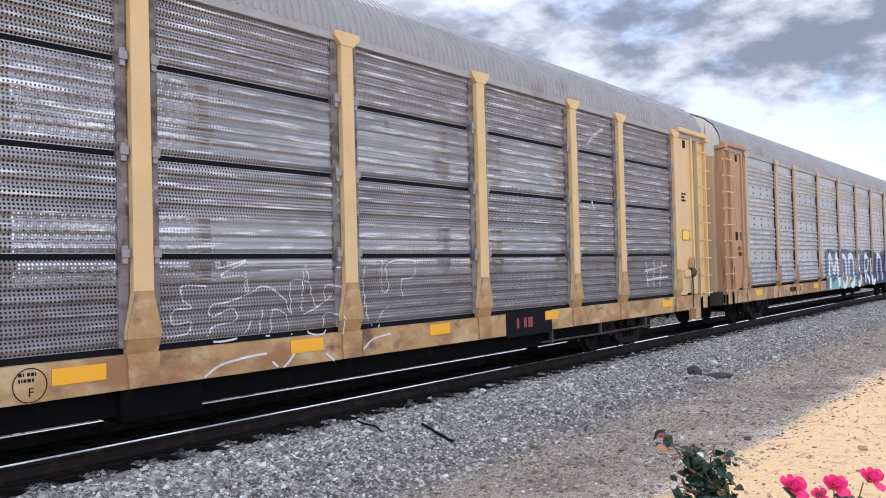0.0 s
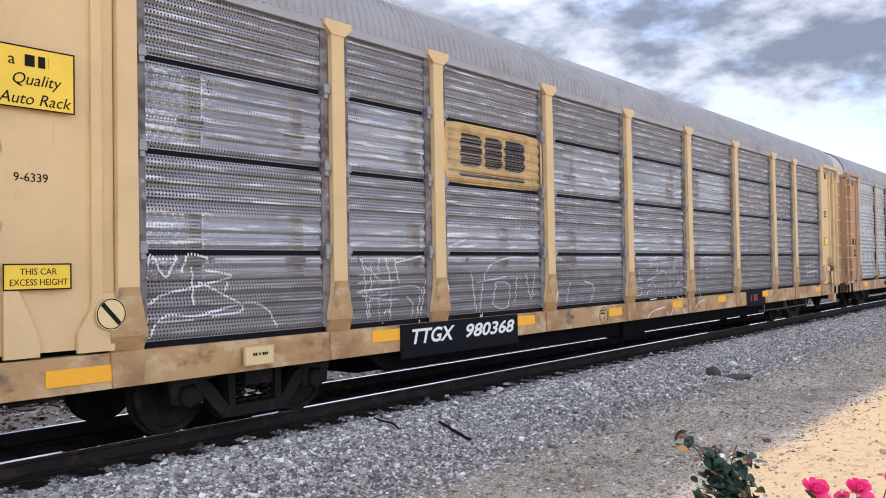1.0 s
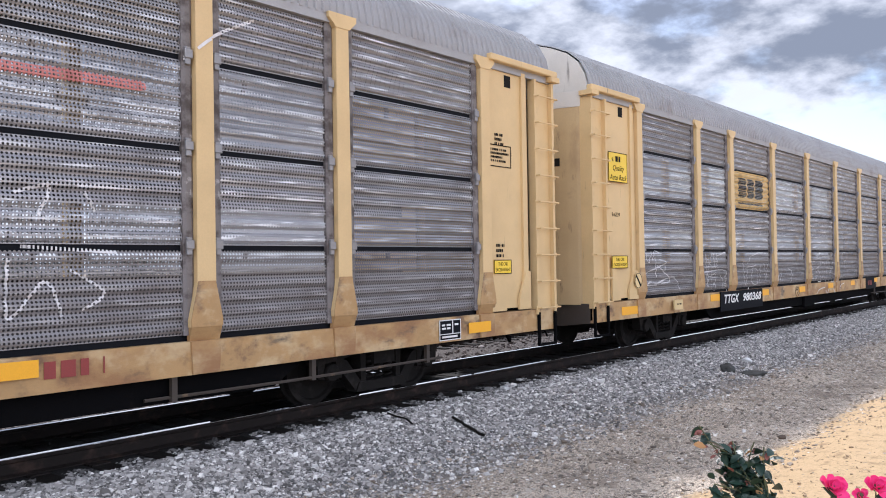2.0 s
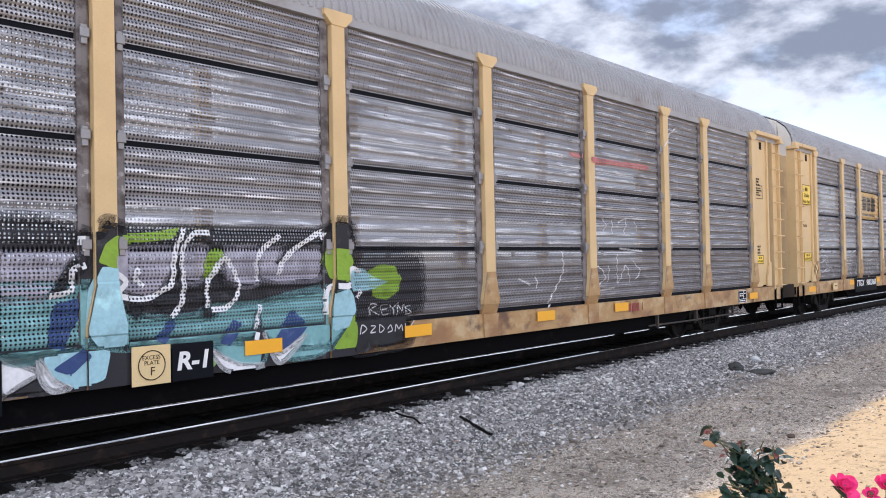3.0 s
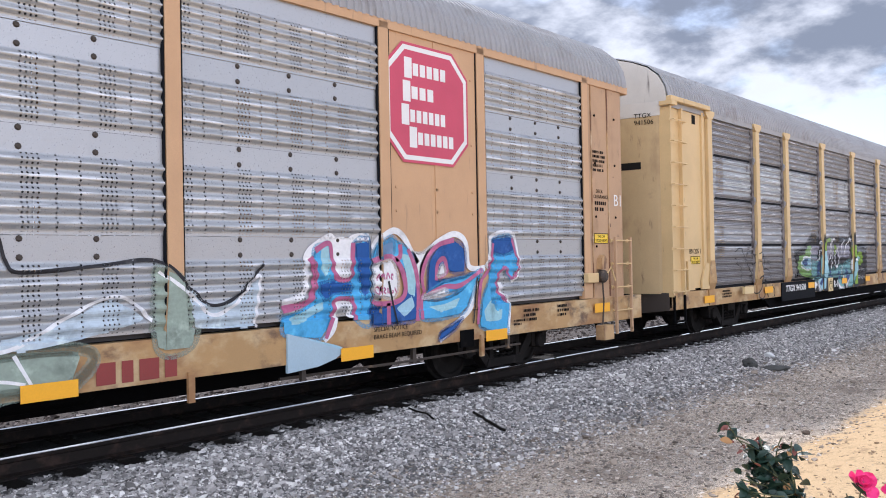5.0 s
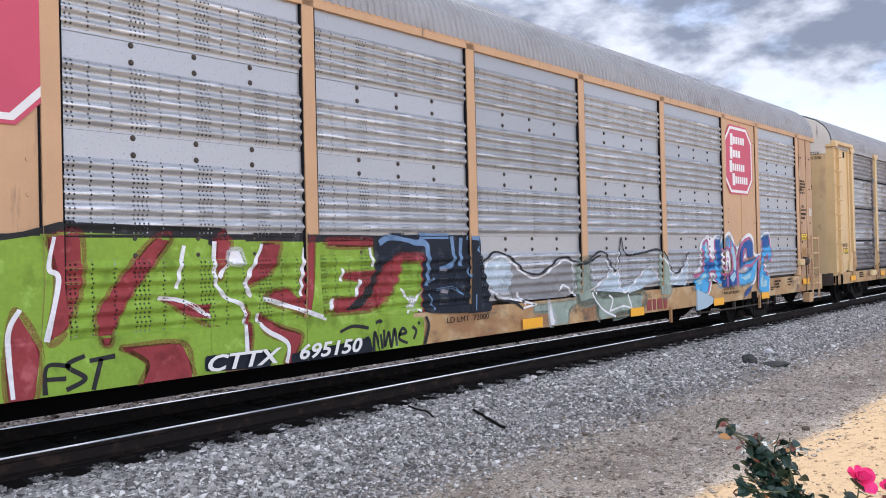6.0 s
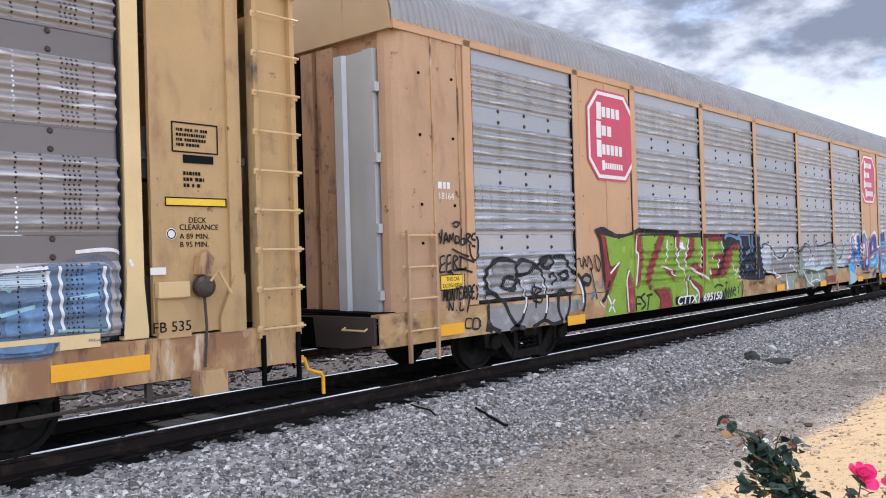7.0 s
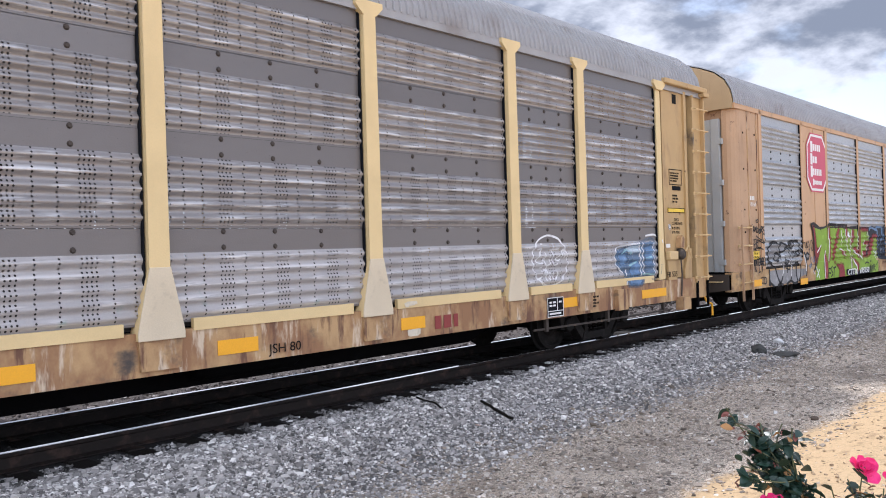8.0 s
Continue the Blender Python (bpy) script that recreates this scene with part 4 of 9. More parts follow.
def autorack(label, spec):
    """One covered car-carrier. spec: post style, sheet style and materials, levels of the sheets, solid bays."""
    car = tagged(new("autorack_car"), label, "rail car", "train of autorack cars")
    paint, sill_paint, style = M[spec["paint"]], M[spec["sill"]], spec["sheets"]
    holes = "grid" if style == "grid" else "rows"
    child("underframe", SHARED["frame"], car, "grimy black underframe with brake gear")
    child("upper_deck", SHARED["deck"], car)
    child("floor_curb", SHARED["stand_in"], car)
    for s in (0, 1):
        turn = TURN if s else Matrix()
        child("coupler", COUPLER, car, "black knuckle coupler with air hose", turn)
        sill = child("side_sill", spec["sill_mesh"], car, "scuffed painted side sill", turn)
        bm = bmesh.new()
        box(bm, -spec["half"] + 0.06, spec["half"] - 0.06, -SIDE - 0.055, -SIDE + 0.05, 4.60, 4.715)
        part("eave_rail", mended(bm), M[spec["eave"]], car).matrix_basis = turn
    if style == "grid":
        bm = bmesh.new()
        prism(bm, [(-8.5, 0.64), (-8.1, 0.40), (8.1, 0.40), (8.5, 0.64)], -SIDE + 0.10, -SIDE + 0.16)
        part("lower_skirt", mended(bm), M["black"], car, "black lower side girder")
    child("roof", spec["roof_mesh"], car, "dull galvanised roof with cross ribs")
    add_truck(car, -10.04)
    add_truck(car, 10.04)
    levels = spec["levels"]
    for s in (0, 1):
        turn = TURN if s else Matrix()
        for i, x in enumerate(spec["posts"]):
            at = turn @ pose(x, 0, 0)
            plain = spec["ledge"] and i in (0, 9)
            post = child("post", spec["end_post_mesh"] if plain else spec["post_mesh"], car, "" if s else "painted steel side post", at)
            if spec["foot_mesh"] and not plain:
                child("post_foot", spec["foot_mesh"], post)
            if spec["shoe_mesh"] and not plain:
                child("post_shoe", spec["shoe_mesh"], post, "chalky pale post shoe")
            if spec["bracket_mesh"]:
                child("post_bracket", spec["bracket_mesh"], post)
            if not s:
                for q in (-1, 1):
                    if 0 < i + (q > 0) < 10:
                        child("edge_flange", spec["flange_mesh"], post, at=pose(q * (spec["post_half"] + (0.050 if style == "grid" else 0.014)), 0, 0))
            if spec["clamps"]:
                for z in levels[1:-1]:
                    for q in (-1, 1):
                        if 0 < i + (q > 0) < 10:
                            child("clamp", CLAMP, post, at=pose(q * 0.17, 0, z))
        for i, (a, b) in enumerate(zip(spec["posts"], spec["posts"][1:])):
            gap = spec["post_half"] + (0.035 if style == "grid" else 0.014)
            if i in spec["solid"]:
                bm = bmesh.new()
                box(bm, a + 0.08, b - 0.08, -SIDE - 0.03, -SIDE + 0.02, 1.04, EAVE - 0.06)
                for x in (a + 0.2, (a + b) / 2, b - 0.2):
                    for z in (1.5, 2.35, 2.65, 3.3, 4.2):
                        turned(bm, [(0.018, -0.012), (0.018, 0.0)], 8, "y", (x, -SIDE - 0.03, z))
                    if x == (a + b) / 2:
                        box(bm, x - 0.025, x + 0.025, -SIDE - 0.042, -SIDE - 0.03, 1.06, EAVE - 0.1)
                part("side_plate", mended(bm), paint, car, "flat painted side plate").matrix_basis = turn
                continue
            for j, (z0, z1) in enumerate(zip(levels, levels[1:])):
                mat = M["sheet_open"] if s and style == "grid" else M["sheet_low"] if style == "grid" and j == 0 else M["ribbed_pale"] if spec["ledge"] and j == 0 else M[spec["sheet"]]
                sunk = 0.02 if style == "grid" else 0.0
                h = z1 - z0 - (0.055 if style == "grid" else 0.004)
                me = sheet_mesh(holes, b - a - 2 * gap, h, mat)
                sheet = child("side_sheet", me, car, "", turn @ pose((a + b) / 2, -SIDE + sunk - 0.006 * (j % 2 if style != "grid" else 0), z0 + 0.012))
                if not s and j < 3 and style == "grid":
                    child("clamp", SEAM_CLAMP, sheet, at=pose(0, SIDE - 0.02, h - 0.01) @ Matrix.Diagonal((0.75, 0.6, 0.8, 1)))
                if not s and style != "grid" and j < 3:
                    for q in range(1, 4):
                        for dz in (h - 0.19, h - 0.03):
                            child("bolt", BOLT, sheet, at=pose(((b - a) - 2 * gap) * (q / 4 - 0.5), -0.006, dz))
            if style == "grid" and not s:  # dark channel added behind each seam between the sheets, the gap's shade in its black
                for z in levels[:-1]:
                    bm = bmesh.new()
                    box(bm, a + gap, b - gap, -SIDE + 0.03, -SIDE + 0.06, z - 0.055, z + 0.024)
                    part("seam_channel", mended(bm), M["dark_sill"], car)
            if spec["ledge"] and not s:
                bm = bmesh.new()
                box(bm, a + 0.36, b - 0.36, -SIDE - 0.07, -SIDE - 0.02, 1.01, 1.13)
                part("ledge", mended(bm), M["cream"], car, "cream painted ledge bar")
    return car


def car_end(car, spec, end):
    """The last stretch past the outer post at one end: side plate, corner column with ladder, end doors, gable.
    end: 1 for the leading end, -1 for the trailing end."""
    paint = M[spec["end_paint"]]
    e = end
    for s in (0, 1):
        flip = (TURN if s else Matrix())
        q = e if not s else -e
        bm = bmesh.new()
        a, b = sorted((q * 11.95, q * (12.98 if q > 0 else 13.105)))
        box(bm, a, b, -SIDE - 0.02, -SIDE + 0.03, 1.05, EAVE - 0.02)
        side = part("end_side_plate", mended(bm), paint, car, "painted plate beside the end door")
        side.matrix_basis = flip
        # raised edge strips and the slanted foot of the plate
        bm = bmesh.new()
        for x in (12.80 if q > 0 else 12.08,):
            m0, m1 = sorted((q * x, q * (x + 0.10)))
            box(bm, m0, m1, -SIDE - 0.06, -SIDE - 0.02, 1.30, EAVE - 0.04)
        prism(bm, [(q * 11.97, 1.02), (q * 11.97, 1.55), (q * 12.12, 1.55), (q * 12.32, 1.18), (q * 12.32, 1.02)], -SIDE - 0.07, -SIDE - 0.03)
        prism(bm, [(q * 12.96, 1.02), (q * 12.96, 1.60), (q * 12.84, 1.60), (q * 12.66, 1.18), (q * 12.66, 1.02)], -SIDE - 0.07, -SIDE - 0.03)
        part("stiffener", mended(bm), paint, side)
        bm = bmesh.new()
        m0, m1 = sorted((q * 12.40, q * 12.56))
        box(bm, m0, m1, -SIDE - 0.024, -SIDE - 0.018, 4.38, 4.56)
        part("lift_slot", mended(bm), M["ink"], side)
        bm = bmesh.new()
        out, mid, inn = -SIDE - 0.09, -SIDE - 0.015, -SIDE + 0.04
        prism(bm, [(q * 13.11, out), (q * 13.17, out), (q * 13.17, mid), (q * 13.60, mid), (q * 13.60, out), (q * 13.66, out), (q * 13.66, inn + 0.18), (q * 13.60, inn + 0.18), (q * 13.60, inn), (q * 13.11, inn)],
              0.92, EAVE - 0.08, "z")
        column = part("corner_column", mended(bm), M[spec["column"]], car, "painted corner column with ladder")
        column.matrix_basis = flip
        a, b = sorted((q * 13.14, q * 13.64))
        for k in range(9):
            child("rung", RUNG, column, at=pose((a + b) / 2, -SIDE - 0.16, 1.02 + 0.415 * k))
        bm = bmesh.new()
        a2, b2 = sorted((q * 11.92, q * 13.70))
        box(bm, a2, b2, -SIDE - 0.15, -SIDE - 0.03, 4.70, 4.80)
        bmesh.ops.bevel(bm, geom=list(bm.edges), offset=0.012, segments=1, affect="EDGES")
        c2, d2 = sorted((q * 13.50, q * 13.74))
        box(bm, c2, d2, -SIDE - 0.165, -SIDE + 0.10, 4.62, 4.70)
        part("header_beam", mended(bm), M[spec["column"]], car, "painted beam under the roof's end").matrix_basis = flip
        child("step", STEP, column, at=pose((a + b) / 2, -SIDE - 0.08, 0))
    turn = Matrix() if e > 0 else TURN
    end_sill(car, spec, turn)
    door = spec["door_mesh"]
    for flip in (Matrix(), Matrix.Diagonal((1, -1, 1, 1))):
        child("end_door", door, car, "curved folding end door", turn @ flip)
    child("gable", spec["gable_mesh"], car, "weathered upper end panel", turn)
    child("upper_panel", spec["upper_mesh"], car, "curved panel over the end doors", turn)
    # dark vents in the door leaves, and lock rods along the seam
    for y0 in (-0.95, 0.35):
        bm = bmesh.new()
        pts = [(door_x(y0 + 0.1 * k) + 0.006, y0 + 0.1 * k) for k in range(7)]
        prism(bm, pts + [(x - 0.04, y) for x, y in pts[::-1]], 3.42, 3.56, "z")
        part("vent", mended(bm), M["ink"], car).matrix_basis = turn
    for y in (-0.07, 0.07):
        bm = bmesh.new()
        tube(bm, [(13.86, y, 1.1), (13.86, y, 4.40)], 0.011, 6)
        for z in (1.5, 2.2, 3.0, 3.8):
            box(bm, 13.82, 13.87, y - 0.03, y + 0.03, z - 0.05, z + 0.05)
        part("lock_rod", mended(bm), M["end_rust"], car).matrix_basis = turn


def end_sill(car, spec, turn):
    bm = bmesh.new()
    prism(bm, [(-1.44, 1.0), (-1.44, 0.66), (-0.9, 0.60), (-0.35, 0.60), (-0.3, 0.98), (0.3, 0.98), (0.35, 0.60), (0.9, 0.60), (1.44, 0.66), (1.44, 1.0)], HALF - 0.06, HALF - 0.01, "x")
    part("end_sill", mended(bm), M["soot"], car, "grimy painted end sill").matrix_basis = turn


def smooth_end(car, spec, end):
    """The plain rounded end of the orange-tan car: wrapped side plate, low ladder, pale door post."""
    e, paint = end, M[spec["paint"]]
    for s in (0, 1):
        flip, q = (TURN, -e) if s else (Matrix(), e)
        bm = bmesh.new()
        outline = [(q * 11.93, -SIDE - 0.03), (q * 12.97, -SIDE - 0.03)]
        outline += [(q * (12.97 + 0.28 * math.sin(a)), -SIDE - 0.03 + 0.28 * (1 - math.cos(a))) for a in (0.3, 0.6, 0.9, 1.2, 1.5708)]
        outline += [(q * 13.21, -SIDE + 0.28), (q * 12.95, -SIDE + 0.05), (q * 11.93, -SIDE + 0.05)]
        prism(bm, outline, 0.98, EAVE, "z")
        side = part("end_side_plate", mended(bm), M["orange_grime"], car, "rounded painted end plate with grime")
        side.matrix_basis = flip
        for x in (12.02, 12.55):
            bm = bmesh.new()
            m0, m1 = sorted((q * x, q * (x + 0.025)))
            box(bm, m0, m1, -SIDE - 0.045, -SIDE - 0.03, 1.05, EAVE - 0.05)
            part("seam", mended(bm), M["rusty"], side)
        a, b = sorted((q * 12.66, q * 13.14))
        for k in range(4):
            child("rung", RUNG, side, at=pose((a + b) / 2, -SIDE - 0.12, 0.80 + 0.40 * k))
        for x in (a - 0.02, b + 0.02):
            bm = bmesh.new()
            box(bm, x - 0.022, x + 0.022, -SIDE - 0.13, -SIDE - 0.09, 0.40, 2.06)
            box(bm, x - 0.022, x + 0.022, -SIDE - 0.09, -SIDE - 0.03, 1.50, 1.54)
            part("ladder_stile", mended(bm), M["orange_grime"], side)
        for x in (12.15, 12.80):
            for z in (1.9, 2.4, 3.3, 4.1):
                bm = bmesh.new()
                turned(bm, [(0.02, -0.045), (0.02, -0.028)], 8, "y", (q * x, -SIDE, z))
                part("rivet", mended(bm), M["black"], side)
    turn = Matrix() if e > 0 else TURN
    end_sill(car, spec, turn)
    bm = bmesh.new()
    side = 1 if e > 0 else -1
    lo, hi = sorted((side * -1.16, side * -0.42))
    prism(bm, [(13.20, lo), (13.31, lo), (13.31, lo + 0.16), (13.26, lo + 0.20), (13.26, hi - 0.22), (13.31, hi - 0.18), (13.31, hi), (13.20, hi)], 1.0, 4.40, "z")
    door = part("end_door", mended(bm), M["galv_door"], car, "pale galvanised end door leaf")
    door.matrix_basis = turn
    for z in (1.25, 2.1, 3.0, 3.9):
        bm = bmesh.new()
        y = side * -1.19
        box(bm, 13.26, 13.34, y - 0.04, y + 0.04, z - 0.06, z + 0.06)
        part("hinge", mended(bm), M["galv_door"], door)
    for y, w, mat in ((-0.22, 0.17, "end_rust"), (0.16, 0.12, "end_rust"), (0.42, 0.05, "black"), (0.58, 0.04, "black"), (0.95, 0.22, "end_rust")):
        bm = bmesh.new()
        box(bm, 13.20, 13.29, side * y - w, side * y + w, 1.05, 4.55)
        part("end_post", mended(bm), M[mat], car, "rust-streaked end post").matrix_basis = turn
    bm = bmesh.new()
    box(bm, 13.12, 13.20, -1.18, 1.18, 0.98, 4.62)
    part("end_wall", mended(bm), M["end_rust"], car, "rust-streaked end wall").matrix_basis = turn
    child("gable", spec["gable_mesh"], car, "orange-tan upper end panel", turn)
    for s in (-1, 1):
        bm = bmesh.new()
        tube(bm, [(13.50, s * 1.32, 0.92), (13.72, s * 1.32, 0.84), (13.72, s * 0.92, 0.84), (13.50, s * 0.92, 0.92)], 0.014, 6)
        part("grab_iron", mended(bm), M["cream"], car).matrix_basis = turn


# the three builds of car in the train
ROOF = roof_mesh("roof", M["roof"])
GRID_LEVELS = (1.05, 1.95, 2.94, 3.86, 4.66)
ROW_LEVELS = (1.08, 2.00, 2.94, 3.81, 4.62)


def build_spec(paint, sill, post, sheets, sheet, levels, solid=(), ledge=False, end_paint=None, gable="pale_end", door=None, ribbed=False, eave="roof", bracket=True, column=None, posts=POSTS, half=HALF):
    style = {"flared": "flared", "broad": "broad", "thin": "thin"}[post]
    return {"paint": paint, "sill": sill, "sheets": sheets, "sheet": sheet, "levels": levels, "solid": solid, "ledge": ledge,
            "post_mesh": post_mesh(style, M[paint]), "foot_mesh": post_foot_mesh(style, M[sill]) if style != "thin" else None, "posts": posts, "style": style, "shoe_mesh": post_shoe_mesh(style, M["chalk_cream"]) if style == "broad" else None, "end_post_mesh": post_mesh("thin", M[paint]), "post_half": 0.115 if style == "flared" else 0.11 if style == "broad" else 0.085,
            "flange_mesh": flange_mesh(sheets == "grid"), "bracket_mesh": bracket_mesh(M[paint]) if bracket else None, "clamps": sheets == "grid", "roof_mesh": ROOF if half == HALF else roof_mesh("roof", M["roof"], half), "half": half, "eave": eave,
            "sill_mesh": sill_mesh(M[sill], 0.665, 0.998) if style == "flared" else sill_mesh(M[sill]), "end_paint": end_paint or paint, "column": column or paint,
            "door_mesh": end_door_mesh(M[door or end_paint or paint], "end_door", ribbed), "gable_mesh": gable_mesh(M[gable], half), "upper_mesh": upper_panel_mesh(M[gable])}


TAN = build_spec("tan", "sill", "flared", "grid", "sheet", GRID_LEVELS, door="tan_end")
TAN_WIDE = build_spec("tan", "sill", "flared", "grid", "sheet", GRID_LEVELS, door="tan_end", posts=(-11.835, -9.19, -7.22, -4.39, -1.51, 1.37, 4.25, 7.12, 9.03, 11.835))
BROWN = build_spec("beige", "rusty", "flared", "rows", "ribbed", ROW_LEVELS, end_paint="brown", gable="pale_end", door="drab", column="brown")
FADED = build_spec("orange", "sill", "thin", "rows", "ribbed", ROW_LEVELS, solid=(1, 7), bracket=False, eave="orange", gable="drab", door="orange", ribbed=True, half=13.32)
DULL = build_spec("cream", "rusty", "broad", "rows", "ribbed_dull", ROW_LEVELS, ledge=True, end_paint="dirty", gable="dirty", column="dirty",
                  posts=(-11.41, -8.72, -6.9, -4.05, -1.20, 1.65, 4.46, 7.25, 9.07, 11.76))

CARS = [autorack("tan autorack car with grey sheets, black road number and pale tags", TAN),]
CARS.insert(0, autorack("faded autorack car with pale blue-grey ribbed sheets and rusty sill", BROWN))
CARS.append(autorack("tan autorack car with green and teal graffiti on grey sheets", TAN_WIDE))
CARS.append(autorack("orange-tan autorack car with red octagon emblems and bold graffiti", FADED))
CARS.append(autorack("cream-posted autorack car with dull ribbed sheets and rusty sill", DULL))
for car, spec in zip(CARS, (BROWN, TAN, TAN_WIDE, FADED, DULL)):
    for e in (1, -1):
        if spec is FADED:
            smooth_end(car, spec, e)
        else:
            car_end(car, spec, e)
LEAD, SECOND, THIRD, FOURTH, FIFTH = CARS


# ---- paint on the cars ----
SPRAY = {"chalk": (0.70, 0.68, 0.68), "white": (0.82, 0.81, 0.82), "black": (0.035, 0.034, 0.038), "soot": (0.03, 0.03, 0.032), "green": (0.24, 0.40, 0.13), "lime": (0.25, 0.39, 0.05),
         "lilac": (0.40, 0.38, 0.44), "sky": (0.36, 0.55, 0.66), "navy": (0.05, 0.08, 0.20), "teal": (0.22, 0.42, 0.43), "paleblue": (0.36, 0.58, 0.64), "fadedred": (0.52, 0.20, 0.18),
         "magenta": (0.46, 0.14, 0.26), "skyblue": (0.10, 0.40, 0.70), "blue": (0.03, 0.10, 0.32), "silver": (0.29, 0.285, 0.285), "crimson": (0.33, 0.05, 0.06), "brick": (0.29, 0.05, 0.055),
         "darkblue": (0.035, 0.06, 0.15), "bluegrey": (0.16, 0.26, 0.42), "ghost": (0.52, 0.60, 0.66), "sage": (0.30, 0.36, 0.30), "coal": (0.018, 0.023, 0.034), "slate": (0.14, 0.20, 0.29), "yellow": (0.66, 0.44, 0.17), "haze": (0.72, 0.64, 0.50)}
SOFT = ("black", "slate", "darkblue", "white", "sage", "skyblue", "blue", "brick", "crimson", "teal", "lilac", "bluegrey")
SPRAYED = {}


def spray_paint(tone, style):
    if (tone, style) not in SPRAYED:
        c = SPRAY[tone.removesuffix("_mist")]
        m = surface("spray_paint_" + tone, c, 0.6, grain=0.12, fine=25.0, bump=0.05, gloss=0.15,
                    spots=((tuple(v * 0.62 for v in c), 3.2, 0.50, 0.72, (1, 1, 1)), (tuple(min(0.85, v * 1.35 + 0.05) for v in c), 4.1, 0.55, 0.75, (1, 1, 1))))
        if tone.endswith("_mist"):
            n = Nodes(m.node_tree, keep=True)
            out = next(o for o in n.t.nodes if o.type == "OUTPUT_MATERIAL")
            thin, solid = n.add("ShaderNodeMixShader"), out.inputs[0].links[0].from_socket
            speck = n.noise(n.add("ShaderNodeTexCoord").outputs["Object"], 190.0, 2.0, 0.6)
            n.link(n.ramp(speck, 0.38, 0.62, 0.25, 0.95), thin.inputs[0])
            n.link(solid, thin.inputs[1])
            n.link(n.add("ShaderNodeBsdfTransparent").outputs[0], thin.inputs[2])
            n.link(thin.outputs[0], out.inputs[0])
        SPRAYED[tone, style] = pierce(m, style, 0.0112 if style == "grid" else 0.0098, paint=True)
    return SPRAYED[tone, style]


class Graffiti:
    """Paint that lies on the posts, sheets and sill of a car's near side, in layers."""

    def __init__(self, car, spec, label):
        self.car, self.spec, self.label, self.layer = car, spec, label, 0
        self.style = "grid" if spec["sheets"] == "grid" else "rows"
        self.verts, self.faces, self.tones, self.at, self.on = [], [], [], [], []

    def half(self, z):
        half, shoulder, foot, sole, deep = POST_SHAPE[self.spec["style"]]
        if z >= shoulder:
            return half
        if z <= sole + 0.07:
            return foot
        return half + (foot - half) * (shoulder - z) / (shoulder - sole - 0.07)

    def floor(self, x):
        """Lower edge of the painted side: the sill's foot."""
        return 0.667 if self.spec["style"] == "flared" else 0.622

    def under(self, x, z):
        """Depth of what lies under the paint, and the place on the sheet if it is one."""
        posts, levels = self.spec["posts"], self.spec["levels"]
        near = min(posts, key=lambda p: abs(p - x))
        if abs(near - x) < self.half(z):
            half, shoulder, foot, sole, deep = POST_SHAPE[self.spec["style"]]
            shoe = {"flared": 0.008, "broad": 0.018}.get(self.spec["style"], 0.0)
            return -SIDE - (0.08 if z < sole and shoe else deep + (shoe if z < shoulder + 0.03 else 0.0)), None
        if self.style == "grid" and z > levels[0] and abs(near - x) < 0.228:  # the edging beside a post
            return -SIDE - 0.031, None
        if z < levels[0] + 0.012:
            ledge = self.spec["ledge"] and z > 0.99
            return -SIDE - (0.07 if ledge else 0.05), None
        if abs(x) > 11.83:
            return -SIDE - 0.045, None
        bay = sum(1 for p in posts if p < x) - 1
        if bay in self.spec["solid"]:
            return -SIDE - 0.043, None
        mid = (posts[bay] + posts[bay + 1]) / 2
        for j, (z0, z1) in enumerate(zip(levels, levels[1:])):
            if z <= z1 or j == 3:
                h = z1 - z0 - (0.055 if self.style == "grid" else 0.004)
                zz = min(max(z - z0 - 0.012, 0), h)
                sunk = 0.02 if self.style == "grid" else -0.006 * (j % 2)
                ribbed = 1.0 if self.style == "grid" or zz < h - 0.23 else 0.0
                return -SIDE + sunk + sheet_depth(self.style, zz, h), (x - mid, 0.0, zz, ribbed)
        return -SIDE, None

    def vert(self, x, z, side):
        """side: a place within the same surface, so that an edge does not fold over a post."""
        depth, place = self.under(side, z)
        self.verts.append((x, depth - (0.009 if self.style == "grid" else 0.008) - 0.0005 * self.layer, z))
        if place:
            self.at.append((place[0] + x - side, 0.0, place[2]))
            self.on.append(place[3])
        else:
            self.at.append((0.0, 0.0, 0.0))
            self.on.append(0.0)
        return len(self.verts) - 1

    def fill(self, tone, outline, mist=True):
        if mist and tone in SOFT:
            size = max(p[0] for p in outline) - min(p[0] for p in outline)
            for wide in (0.15, 0.085) if size > 1.5 else (0.06,):
                self.line(tone + "_mist", wide, list(outline) + [outline[0]])
            self.layer -= 0.4
        self.layer += 0.4 if mist and tone in SOFT else 1
        xs, zs = [p[0] for p in outline], [p[1] for p in outline]
        # round the outline a little, as sprayed edges are
        pts = []
        for i, p in enumerate(outline):
            a, b = outline[i - 1], outline[(i + 1) % len(outline)]
            pts += [(p[0] * 0.8 + a[0] * 0.2, p[1] * 0.8 + a[1] * 0.2), (p[0] * 0.94 + (a[0] + b[0]) * 0.03, p[1] * 0.94 + (a[1] + b[1]) * 0.03), (p[0] * 0.8 + b[0] * 0.2, p[1] * 0.8 + b[1] * 0.2)]
        step = 0.017
        z = max(min(zs), self.floor(sum(xs) / len(xs)))
        posts = self.spec["posts"]

        def cuts(level):
            found = []
            for (ax, az), (bx, bz) in zip(pts, pts[1:] + pts[:1]):
                if (az <= level) != (bz <= level):
                    found.append(ax + (bx - ax) * (level - az) / (bz - az))
            return sorted(found)

